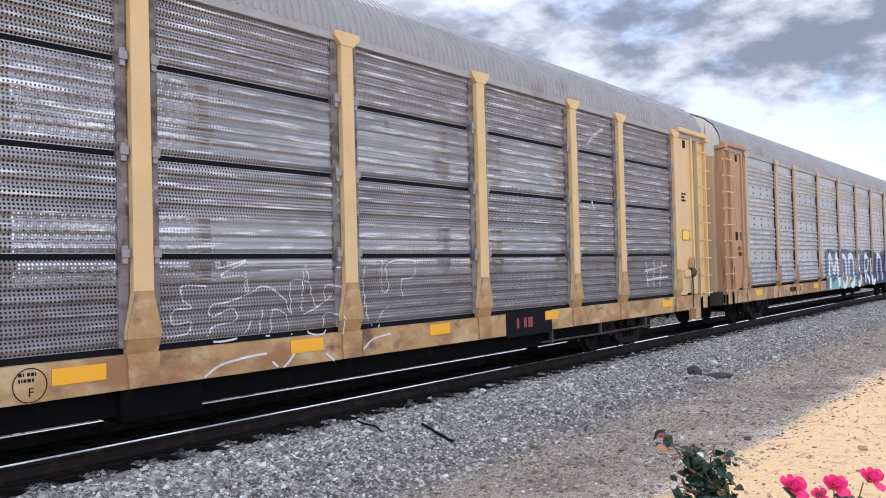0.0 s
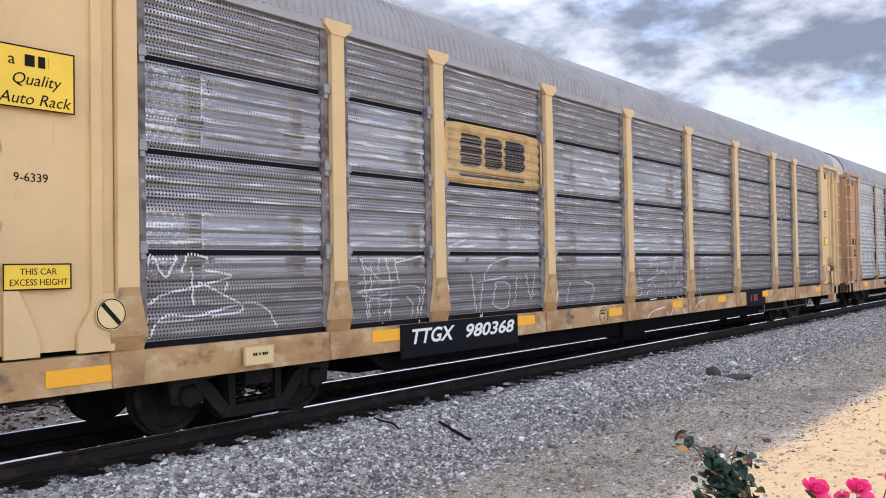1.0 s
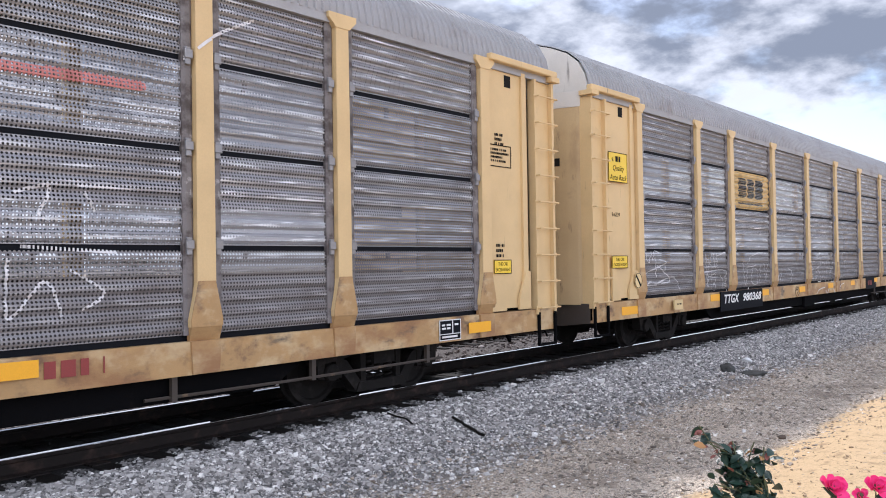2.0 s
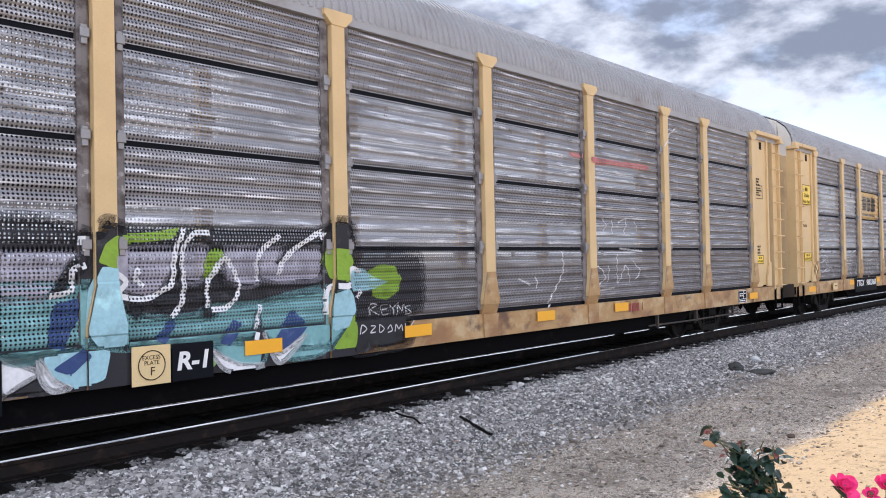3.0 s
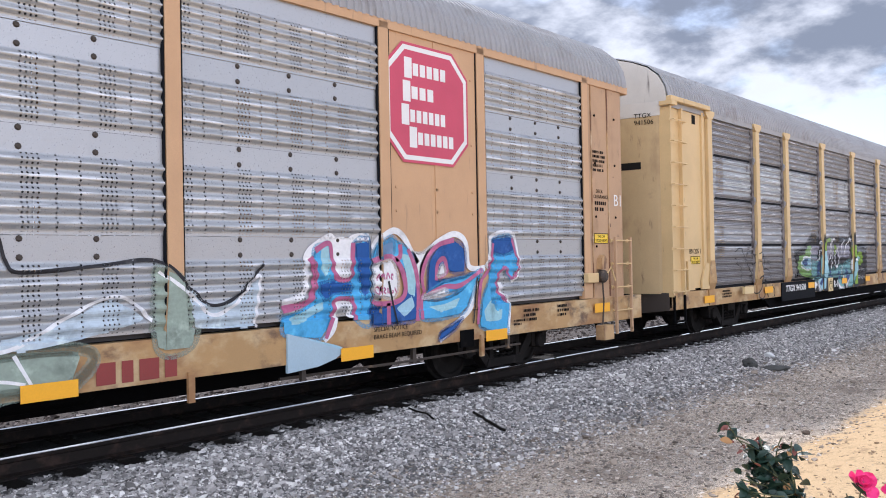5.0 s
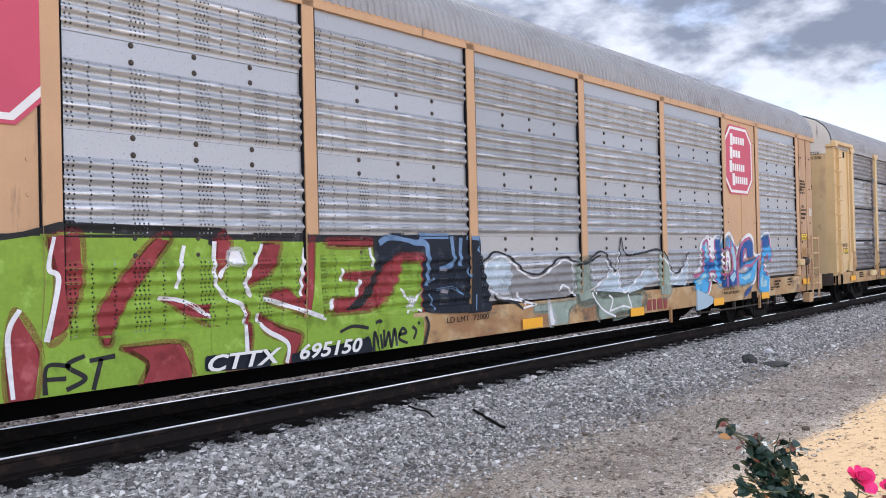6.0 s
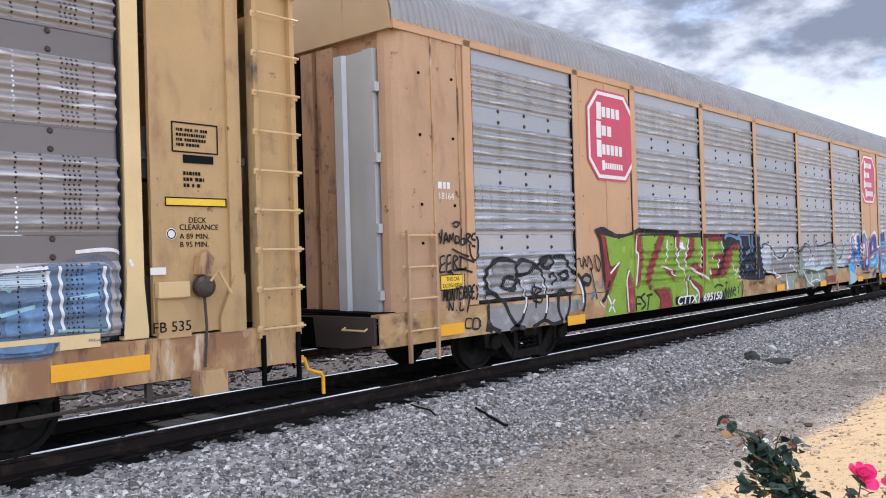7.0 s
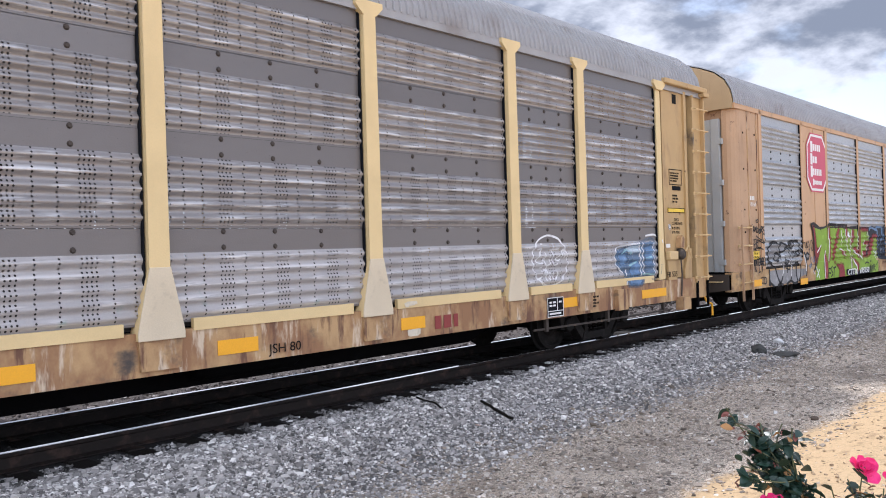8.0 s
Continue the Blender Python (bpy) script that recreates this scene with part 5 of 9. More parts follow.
        while z < max(zs):
            low, mid, high = cuts(z + 1e-4), cuts(z + step / 2), cuts(z + step - 1e-4)
            even = len(low) == len(mid) == len(high)
            for k in range(0, len(mid) - 1, 2):
                a, b = mid[k], mid[k + 1]
                edging = (-0.228, 0.228) if self.style == "grid" else ()
                breaks = [a] + sorted(x for p in posts for x in (p - self.half(z), p + self.half(z), *(p + e for e in edging)) if a < x < b) + [b]
                for i, (u, v) in enumerate(zip(breaks, breaks[1:])):
                    if v - u > 0.002:
                        s = (u + v) / 2
                        u0, u1 = (low[k], high[k]) if even and i == 0 and low[k] < v and high[k] < v else (u, u)
                        v0, v1 = (low[k + 1], high[k + 1]) if even and i == len(breaks) - 2 and low[k + 1] > u and high[k + 1] > u else (v, v)
                        self.faces.append([self.vert(u0, z, s), self.vert(v0, z, s), self.vert(v1, z + step, s), self.vert(u1, z + step, s)])
                        self.tones.append(tone)
            z += step

    def line(self, tone, width, points):
        self.layer += 1 if not self.tones or self.tones[-1] != tone else 0
        run = []
        ps = [points[0]] + list(points) + [points[-1]]
        for a, b, c, d in zip(ps, ps[1:], ps[2:], ps[3:]):
            n = max(2, int(math.hypot(c[0] - b[0], c[1] - b[1]) / (0.025 if self.style == "grid" else 0.014)))
            for k in range(n):
                t = k / n
                run.append(tuple(0.5 * (2 * b[i] + (c[i] - a[i]) * t + (2 * a[i] - 5 * b[i] + 4 * c[i] - d[i]) * t * t + (3 * b[i] - a[i] - 3 * c[i] + d[i]) * t ** 3) for i in (0, 1)))
        run.append(points[-1])
        last, lanes = None, max(1, math.ceil(width / 0.035))
        for i, (x, z) in enumerate(run):
            a, b = run[max(i - 1, 0)], run[min(i + 1, len(run) - 1)]
            way = Vector((b[0] - a[0], b[1] - a[1]))
            way = way.normalized() if way.length > 1e-6 else Vector((1, 0))
            w = width / 2 * (0.85 + 0.3 * noise.noise((x * 3, z * 3, width)))
            offs = [w * (1 - 2 * k / lanes) for k in range(lanes + 1)]
            now = [self.vert(x - way.y * o, z + way.x * o, x - way.y * o) for o in offs]
            if last and z > self.floor(x):
                for k in range(lanes):
                    if max(abs(self.verts[p][1] - self.verts[now[k]][1]) for p in (last[k], last[k + 1], now[k + 1])) < 0.05:
                        self.faces.append([last[k], last[k + 1], now[k + 1], now[k]])
                        self.tones.append(tone)
            last = now

    def done(self):
        tones = sorted(set(self.tones))
        me = bpy.data.meshes.new("graffiti")
        me.from_pydata(self.verts, [], self.faces)
        for t in tones:
            me.materials.append(spray_paint(t, self.style))
        me.polygons.foreach_set("material_index", [tones.index(t) for t in self.tones])
        a = me.attributes.new("sheet_at", "FLOAT_VECTOR", "POINT")
        a.data.foreach_set("vector", [c for p in self.at for c in p])
        a = me.attributes.new("ribbed", "FLOAT", "POINT")
        a.data.foreach_set("value", self.on)
        return child("graffiti", me, self.car, self.label)


def sill_strips(car, places, y=-SIDE - 0.056, z0=0.80, z1=0.95):
    bm = bmesh.new()
    box(bm, -0.27, 0.27, -0.004, 0, 0, 0.15)
    me = mesh_of("reflector_strip", bm, M["yellow"])
    for x, z, wide in places:
        child("reflector_strip", me, car, "yellow reflector strip", Matrix.Translation((x, y, z)) @ Matrix.Diagonal((wide, 1, 1, 1)))


def height_placard(car, x0, x1, z0, z1, y, lettered=True):
    p = plate(car, "placard", x0, x1, z0, z1, y, M["label_yellow"], "yellow excess-height placard", border=M["ink"])
    if lettered:
        s = (z1 - z0) * 0.24
        writing("THIS CAR", s, M["ink"], p, x0 + (x1 - x0) * 0.24, z0 + (z1 - z0) * 0.58, y - 0.007, "", wide=(x1 - x0) / (s * 8.6) * 0.75)
        writing("EXCESS HEIGHT", s, M["ink"], p, x0 + (x1 - x0) * 0.09, z0 + (z1 - z0) * 0.18, y - 0.007, "", wide=(x1 - x0) / (s * 12.6) * 1.05)


def data_box(car, x0, x1, z0, z1, y, lines=4):
    bm, e = bmesh.new(), 0.014
    for a, c, d0, e0 in ((x0, x1, z0, z0 + e), (x0, x1, z1 - e, z1), (x0, x0 + e, z0, z1), (x1 - e, x1, z0, z1)):
        box(bm, a, c, y - 0.003, y, d0, e0)
    part("label_border", mended(bm), M["ink"], car)
    bars(car, x0 + 0.05, z1 - 0.09, y, (x1 - x0) - 0.1, lines, (z1 - z0 - 0.08) / lines / 1.9)


def disc(car, x, z, r, y, material, label, ring=None, name="emblem"):
    bm = bmesh.new()
    turned(bm, [(r, -0.004), (r, 0)], 24, "y", (x, y, z))
    p = part(name, mended(bm), material, car, label)
    if ring:
        bm = bmesh.new()
        pts = [(x + (r - 0.012) * math.cos(k * math.tau / 24), y - 0.006, z + (r - 0.012) * math.sin(k * math.tau / 24)) for k in range(25)]
        tube(bm, pts, 0.005, 5)
        part("ring", mended(bm), ring, p)
    return p


def octagon(car, x0, x1, z0, z1, y, rows):
    """Red octagon emblem with a white border; its lettering as plain white bars."""
    def outline(m):
        c = 0.32
        a, b, d, e = x0 + m, x1 - m, z0 + m, z1 - m
        c -= m * 0.45
        return [(a + c, d), (b - c, d), (b, d + c), (b, e - c), (b - c, e), (a + c, e), (a, e - c), (a, d + c)]
    bm = bmesh.new()
    prism(bm, outline(0), y - 0.003, y)
    sign = part("emblem", mended(bm), M["crimson"], car, "faded red octagon emblem with white border")
    bm = bmesh.new()
    o, i = outline(0.035), outline(0.095)
    ov, iv = [bm.verts.new((a, y - 0.006, b)) for a, b in o], [bm.verts.new((a, y - 0.006, b)) for a, b in i]
    for k in range(8):
        bm.faces.new((ov[k], ov[(k + 1) % 8], iv[(k + 1) % 8], iv[k]))
    part("emblem_border", bm, M["white"], sign)
    for a, w, z, h in rows:
        n = max(2, int(w / (h * 0.52)))
        spans = [(x0 + a, h * 0.62, -h * 0.2, h)] + [(x0 + a + h * 0.72 + k * w / n, w / n * 0.74, 0.0, h * 0.72) for k in range(n)]
        for u, wide, low, high in spans:
            bm = bmesh.new()
            box(bm, u, u + wide, y - 0.0065, y - 0.003, z0 + z + low, z0 + z + high)
            part("emblem_bar", mended(bm), M["white"], sign)


g = Graffiti(SECOND, TAN, "thin white outline tag sprayed across the sheets")
g.line("chalk", 0.022, [(-0.64, 1.62), (-0.94, 1.63), (-0.95, 1.5), (-0.85, 1.4), (-1.05, 1.39), (-1.07, 1.25), (-0.86, 1.26), (-0.89, 1.15), (-1.15, 1.12)])
g.line("chalk", 0.022, [(-0.13, 1.88), (-0.47, 1.72), (-0.16, 1.71), (-0.13, 1.52), (-0.42, 1.44), (-0.61, 1.41), (-0.59, 1.3), (-0.32, 1.37), (-0.29, 1.24), (-0.59, 1.18), (-0.62, 1.04), (-0.22, 1.07), (-0.05, 1.24)])
g.line("chalk", 0.022, [(-0.13, 1.77), (-0.13, 1.52), (0.11, 1.6), (0.4, 1.45), (0.5, 1.26), (0.52, 1.63), (0.81, 1.63)])
g.line("chalk", 0.022, [(0.1, 1.36), (0.04, 1.08), (0.19, 1.07), (0.23, 1.32), (0.43, 1.25), (0.46, 1.03)])
g.line("chalk", 0.022, [(0.67, 1.29), (0.74, 1.82), (0.89, 1.35), (1.16, 1.46)])
g.line("chalk", 0.022, [(1.31, 1.55), (1.05, 1.57), (1.02, 1.37), (0.69, 1.25)])
g.line("chalk", 0.022, [(0.72, 1.12), (0.72, 1.03), (0.97, 1.01), (1.05, 1.23), (1.28, 1.18), (1.26, 0.98)])
g.line("chalk", 0.022, [(1.79, 1.81), (1.72, 1.59), (1.81, 1.04)])
g.line("chalk", 0.022, [(2.09, 1.88), (2.08, 1.5), (2.21, 1.49), (2.2, 1.83), (2.74, 1.86), (2.71, 1.64), (2.47, 1.6), (2.49, 1.38)])
g.line("chalk", 0.022, [(-0.54, 1.8), (-0.12, 1.89)])
g.line("chalk", 0.022, [(0.08, 1.77), (1.3, 1.79)])
g.line("chalk", 0.022, [(2.19, 1.28), (2.03, 1.15), (1.93, 1.01)])
g.line("chalk", 0.03, [(-0.74, 0.68), (-0.55, 0.78), (-0.23, 0.83), (0.09, 0.85)])
g.line("chalk", 0.03, [(0.17, 0.75), (0.33, 0.61)])
g.line("chalk", 0.03, [(0.5, 0.81), (0.33, 0.67), (0.13, 0.66)])
g.line("chalk", 0.03, [(1.15, 0.65), (0.99, 0.77)])
g.line("chalk", 0.03, [(1.63, 0.74), (1.84, 0.87), (2.17, 0.91)])
g.done()
g = Graffiti(SECOND, TAN, "dense white scribbled tags on the sheets")
g.line("chalk", 0.03, [(-11.62, 1.68), (-11.55, 1.91), (-11.4, 1.69), (-11.26, 1.91)])
g.line("chalk", 0.03, [(-11.21, 1.73), (-11.13, 1.91), (-10.9, 1.88)])
g.line("chalk", 0.03, [(-11.1, 1.8), (-11.08, 1.4)])
g.line("chalk", 0.03, [(-10.93, 1.75), (-10.62, 1.68), (-11.07, 1.58), (-11.4, 1.52), (-11.59, 1.42)])
g.line("chalk", 0.03, [(-10.65, 1.62), (-10.71, 1.52)])
g.line("chalk", 0.03, [(-11.59, 1.09), (-11.41, 1.3), (-11.02, 1.29), (-10.4, 1.39), (-10.14, 1.31), (-10, 1.1)])
g.line("chalk", 0.03, [(-11.47, 1.24), (-11.08, 1.25)])
g.line("chalk", 0.03, [(-11.01, 1.63), (-10.45, 1.34), (-10.88, 1.27)])
g.line("chalk", 0.03, [(-11.6, 1.33), (-11.64, 1.1)])
g.done()
g = Graffiti(SECOND, TAN, "pale scribbled tag with crossing strokes")
g.line("chalk", 0.025, [(-8.69, 1.87), (-8.61, 1.71), (-8.56, 1.11)])
g.line("chalk", 0.025, [(-8.35, 1.86), (-8.35, 1.04)])
g.line("chalk", 0.025, [(-8.22, 1.87), (-8.12, 1.53), (-8.15, 1.08)])
g.line("chalk", 0.025, [(-8.05, 1.87), (-7.96, 1.53)])
g.line("chalk", 0.025, [(-8.7, 1.66), (-7.98, 1.69)])
g.line("chalk", 0.025, [(-8.75, 1.45), (-8.25, 1.48), (-7.57, 1.48), (-7.59, 1.22), (-7.64, 1.01)])
g.line("chalk", 0.025, [(-8.73, 1.56), (-8.55, 1.57), (-8.05, 1.58)])
g.line("chalk", 0.025, [(-8.67, 1.4), (-8.25, 1.34), (-7.95, 1.34)])
g.line("chalk", 0.025, [(-7.81, 1.38), (-7.69, 1.22), (-7.77, 1.05)])
g.line("chalk", 0.025, [(-8.05, 1.81), (-7.48, 1.9)])
g.line("chalk", 0.025, [(-8.52, 1.33), (-8.18, 1.42)])
g.line("chalk", 0.025, [(-7.44, 1.56), (-7.5, 1.27), (-7.55, 1.1)])
g.line("chalk", 0.025, [(-8.52, 1.13), (-8.53, 1.3)])
g.line("chalk", 0.025, [(-8.28, 1.15), (-8.17, 1.2), (-8.15, 1.06)])
g.line("chalk", 0.025, [(-8.48, 1.82), (-8.48, 1.44)])
g.line("chalk", 0.025, [(-8.59, 1.77), (-8.25, 1.54)])
g.done()
g = Graffiti(SECOND, TAN, "thin white outline tag on the sheets")
g.line("chalk", 0.028, [(-7.05, 2), (-6.52, 2.13)])
g.line("chalk", 0.028, [(-7.11, 1.77), (-6.98, 1.45), (-6.94, 1.17)])
g.line("chalk", 0.028, [(-6.4, 1.68), (-6.25, 1.01), (-6.04, 1.66), (-5.53, 1.86), (-4.83, 1.87)])
g.line("chalk", 0.028, [(-6.27, 1.51), (-5.54, 1.58)])
g.line("chalk", 0.028, [(-5.78, 1.5), (-5.85, 1.16), (-5.49, 1.13), (-5.45, 1.46), (-5.78, 1.5)])
g.line("chalk", 0.028, [(-5.23, 1.57), (-5.28, 1.18)])
g.line("chalk", 0.028, [(-4.97, 1.61), (-4.82, 1.21), (-4.71, 1.66)])
g.line("chalk", 0.028, [(-3.61, 1.45), (-3.74, 1.1)])
g.line("chalk", 0.028, [(-3.11, 1.45), (-2.78, 1.35), (-2.92, 1.07)])
g.line("chalk", 0.028, [(-4.15, 1.37), (-4.25, 1.14)])
g.done()
g = Graffiti(SECOND, TAN, "small white scribble on a sheet by the car's end")
g.line("chalk", 0.05, [(10.28, 1.8), (10.35, 1.26)])
g.line("chalk", 0.05, [(10.68, 1.82), (10.63, 1.23)])
g.line("chalk", 0.05, [(11.09, 1.8), (10.93, 1.24)])
g.line("chalk", 0.05, [(10.21, 1.59), (11.33, 1.7)])
g.line("chalk", 0.05, [(10.25, 1.4), (11.37, 1.45)])
g.line("chalk", 0.06, [(7.84, 3.99), (8.12, 4.19), (8.5, 4.36)])
g.line("chalk", 0.06, [(8.02, 3.32), (8.01, 3.11)])
g.line("chalk", 0.06, [(8, 2.94), (8.03, 2.77)])
g.done()
g = Graffiti(THIRD, TAN_WIDE, "large teal, green and white lettered graffiti with black cloud")
g.fill("black", [(-6.38, 1.12), (-6.41, 1.37), (-6.54, 1.62), (-6.54, 1.72), (-5.96, 1.82), (-5.76, 1.85), (-5.68, 1.95), (-5.39, 2.09), (-5.31, 2.17), (-4.95, 2.18), (-4.49, 2.06), (-4.39, 2.18), (-4.08, 2.11), (-3.49, 2.12), (-2.32, 2.13), (-1.77, 2.14), (-1.55, 2.27), (-1.26, 2.19), (-1.19, 1.92), (-0.47, 1.92), (-0.05, 1.82), (-0.03, 1.19), (-0.33, 1.06), (-0.35, 0.73), (-1.31, 0.7), (-1.53, 0.81), (-6.2, 1.1)])
g.fill("black", [(-5.32, 0.667), (-5.32, 1.0), (-1.0, 1.0), (-1.0, 0.667)], mist=False)
g.fill("green", [(-6.37, 1.3), (-6.34, 1.49), (-6.22, 1.64), (-5.81, 1.68), (-5.6, 1.89), (-5.27, 1.92), (-5.32, 1.58), (-5.28, 1.24), (-5.33, 1.02), (-6.12, 1.13), (-6.3, 1.24)])
g.fill("sky", [(-6.15, 1.45), (-5.85, 1.61), (-5.36, 1.58), (-5.28, 1.31), (-5.61, 1.26), (-5.89, 1.34)])
g.fill("navy", [(-6.04, 1.44), (-5.85, 1.56), (-5.56, 1.56), (-5.65, 1.39), (-5.81, 1.36)])
g.line("white", 0.06, [(-5.31, 1.85), (-5.31, 1.41), (-5.24, 1.1)])
g.line("white", 0.06, [(-6.15, 1.42), (-5.85, 1.6), (-5.36, 1.58)])
g.line("white", 0.06, [(-6.12, 1.38), (-5.74, 1.27), (-5.32, 1.29)])
g.line("chalk", 0.016, [(-1, 1.12), (-0.98, 1.25), (-0.86, 1.23), (-0.97, 1.18), (-0.84, 1.11)])
g.line("chalk", 0.016, [(-0.68, 1.23), (-0.79, 1.22), (-0.78, 1.11), (-0.66, 1.12)])
g.line("chalk", 0.016, [(-0.78, 1.17), (-0.69, 1.18)])
g.line("chalk", 0.016, [(-0.64, 1.24), (-0.58, 1.18), (-0.49, 1.25)])
g.line("chalk", 0.016, [(-0.58, 1.18), (-0.58, 1.1)])
g.line("chalk", 0.016, [(-0.52, 1.09), (-0.48, 1.22), (-0.43, 1.14), (-0.37, 1.22), (-0.35, 1.1)])
g.line("chalk", 0.016, [(-0.24, 1.2), (-0.35, 1.18), (-0.25, 1.11), (-0.35, 1.09)])
g.line("chalk", 0.016, [(-1.21, 0.9), (-1.18, 1.01), (-1.1, 0.96), (-1.18, 0.91)])
g.line("chalk", 0.016, [(-1.03, 0.99), (-0.95, 0.98), (-1.04, 0.91), (-0.95, 0.91)])
g.line("chalk", 0.016, [(-0.88, 1), (-0.88, 0.9), (-0.8, 0.94), (-0.88, 1)])
g.line("chalk", 0.016, [(-0.74, 0.93), (-0.69, 0.98), (-0.66, 0.91), (-0.74, 0.89)])
g.line("chalk", 0.016, [(-0.61, 0.89), (-0.59, 0.98), (-0.54, 0.92), (-0.49, 0.97), (-0.47, 0.89)])
g.line("chalk", 0.016, [(-0.42, 0.98), (-0.41, 0.89), (-0.31, 0.89)])
g.line("chalk", 0.016, [(-0.34, 0.92), (-0.25, 1.01)])
g.fill("green", [(-5.49, 0.68), (-5.42, 0.9), (-5.32, 0.84), (-5.35, 0.68)])
g.fill("white", [(-5.41, 1.01), (-5.29, 1), (-4.98, 0.84), (-5.25, 0.69), (-5.33, 0.81)])
g.fill("black", [(-5.29, 0.69), (-5, 0.83), (-4.85, 0.7), (-5.16, 0.69)])
g.fill("white", [(-4.96, 0.86), (-4.82, 0.93), (-4.87, 0.69)])
g.fill("teal", [(-5.28, 1.68), (-4.99, 1.62), (-4.53, 1.59), (-4.44, 1.55), (-4.19, 1.32), (-3.90, 1.24), (-3.36, 1.24), (-3.29, 1.30), (-2.64, 1.33), (-1.72, 1.45), (-1.29, 1.26), (-1.43, 1.00), (-1.74, 0.80), (-2.30, 0.81), (-2.65, 0.95), (-3.29, 0.99), (-4.20, 1.03), (-4.54, 1.09), (-4.88, 1.02), (-5.28, 1.05)])
g.fill("lilac", [(-5.28, 1.90), (-4.62, 1.89), (-4.74, 1.75), (-4.91, 1.50), (-5.28, 1.52)])
g.fill("lilac", [(-4.30, 1.92), (-3.57, 1.92), (-3.68, 1.73), (-3.90, 1.46), (-4.19, 1.54), (-4.30, 1.71)])
g.fill("lilac", [(-3.57, 1.94), (-3.28, 1.94), (-3.36, 1.60), (-3.58, 1.63)])
g.fill("lilac", [(-3.08, 1.94), (-2.63, 1.92), (-2.68, 1.54), (-3.05, 1.59)])
g.fill("lilac", [(-2.63, 1.91), (-1.76, 1.94), (-1.80, 1.59), (-2.42, 1.57), (-2.64, 1.64)])
g.fill("lime", [(-4.48, 1.80), (-4.41, 1.97), (-4.28, 2.06), (-4.19, 2.01), (-4.20, 1.92), (-4.30, 1.86), (-4.30, 1.64), (-4.38, 1.77)])
g.fill("lime", [(-3.34, 1.63), (-3.30, 1.86), (-3.20, 1.94), (-3.08, 1.92), (-3.13, 1.75), (-3.24, 1.61)])
g.fill("lime", [(-1.71, 1.94), (-1.36, 1.92), (-1.28, 1.77), (-1.42, 1.54), (-1.67, 1.58), (-1.77, 1.81)])
g.fill("lime", [(-1.30, 1.19), (-1.25, 0.95), (-1.28, 0.76), (-1.69, 0.76), (-1.48, 0.97)])
g.fill("lime", [(-4.22, 2.06), (-3.85, 2.09), (-3.57, 2.15), (-3.68, 2.02), (-4.19, 1.97)])
g.fill("lime", [(-1.04, 1.65), (-0.82, 1.74), (-0.56, 1.72), (-0.42, 1.55), (-0.51, 1.37), (-0.71, 1.29), (-0.94, 1.34)])
g.fill("paleblue", [(-1.36, 1.69), (-1.10, 1.69), (-0.88, 1.56), (-0.65, 1.52), (-0.94, 1.43), (-1.32, 1.42)])
g.fill("paleblue", [(-4.55, 1.56), (-4.44, 1.77), (-4.27, 1.74), (-4.22, 1.50), (-4.20, 1.03), (-4.48, 1.04), (-4.58, 1.17)])
g.fill("paleblue", [(-1.68, 1.40), (-1.42, 1.46), (-1.29, 1.26), (-1.43, 1.00), (-1.68, 0.98)])
g.fill("paleblue", [(-4.97, 1.00), (-4.36, 1.02), (-4.42, 0.74), (-4.69, 0.69), (-4.89, 0.83)])
g.fill("teal", [(-3.31, 0.98), (-2.65, 0.88), (-2.70, 0.69), (-3.06, 0.75)])
g.fill("teal", [(-2.30, 0.81), (-1.74, 0.79), (-1.93, 0.71), (-2.31, 0.72)])
g.fill("green", [(-3.33, 0.91), (-3.22, 0.77), (-3.34, 0.68)])
g.fill("navy", [(-4.85, 1.44), (-4.62, 1.49), (-4.62, 1.31), (-4.77, 1.04), (-4.91, 1.07)])
g.fill("navy", [(-3.90, 1.05), (-3.69, 1.27), (-3.64, 1.19), (-3.80, 1.01)])
g.fill("navy", [(-3.20, 0.96), (-2.98, 1.20), (-2.88, 1.14), (-3.06, 0.93)])
g.fill("navy", [(-2.57, 0.87), (-2.20, 1.27), (-2.00, 1.08), (-2.30, 0.81)])
g.fill("navy", [(-4.89, 0.88), (-4.60, 1.04), (-4.54, 0.96), (-4.72, 0.81)])
g.fill("black", [(-4.88, 1.51), (-4.76, 1.69), (-4.69, 1.81), (-4.57, 1.89), (-4.55, 1.78), (-4.69, 1.66), (-4.74, 1.56)])
g.fill("black", [(-3.91, 1.49), (-3.72, 1.53), (-3.68, 1.73), (-3.65, 1.89), (-3.58, 1.86), (-3.62, 1.60), (-3.58, 1.44), (-3.73, 1.29), (-3.88, 1.41)])
g.fill("black", [(-4.23, 1.40), (-4.03, 1.40), (-4.00, 1.31), (-4.08, 1.28)])
g.fill("black", [(-3.34, 1.35), (-3.19, 1.28), (-3.25, 1.22), (-3.35, 1.25)])
g.fill("black", [(-3.13, 1.66), (-2.99, 1.58), (-3.05, 1.47), (-3.11, 1.55)])
g.fill("black", [(-2.40, 1.76), (-2.26, 1.98), (-1.76, 2.00), (-2.05, 1.94), (-2.28, 1.85)])
g.fill("black", [(-2.69, 1.26), (-2.65, 1.23), (-2.61, 0.95), (-2.76, 0.98)])
g.fill("white", [(-5.00, 0.98), (-4.86, 0.77), (-4.73, 0.71), (-4.89, 0.70), (-4.98, 0.81)])
g.fill("white", [(-3.33, 0.93), (-2.98, 0.74), (-2.66, 0.70), (-2.72, 0.67), (-3.11, 0.68)])
g.fill("white", [(-2.65, 1.04), (-2.46, 0.79), (-2.07, 0.97), (-2.44, 0.69)])
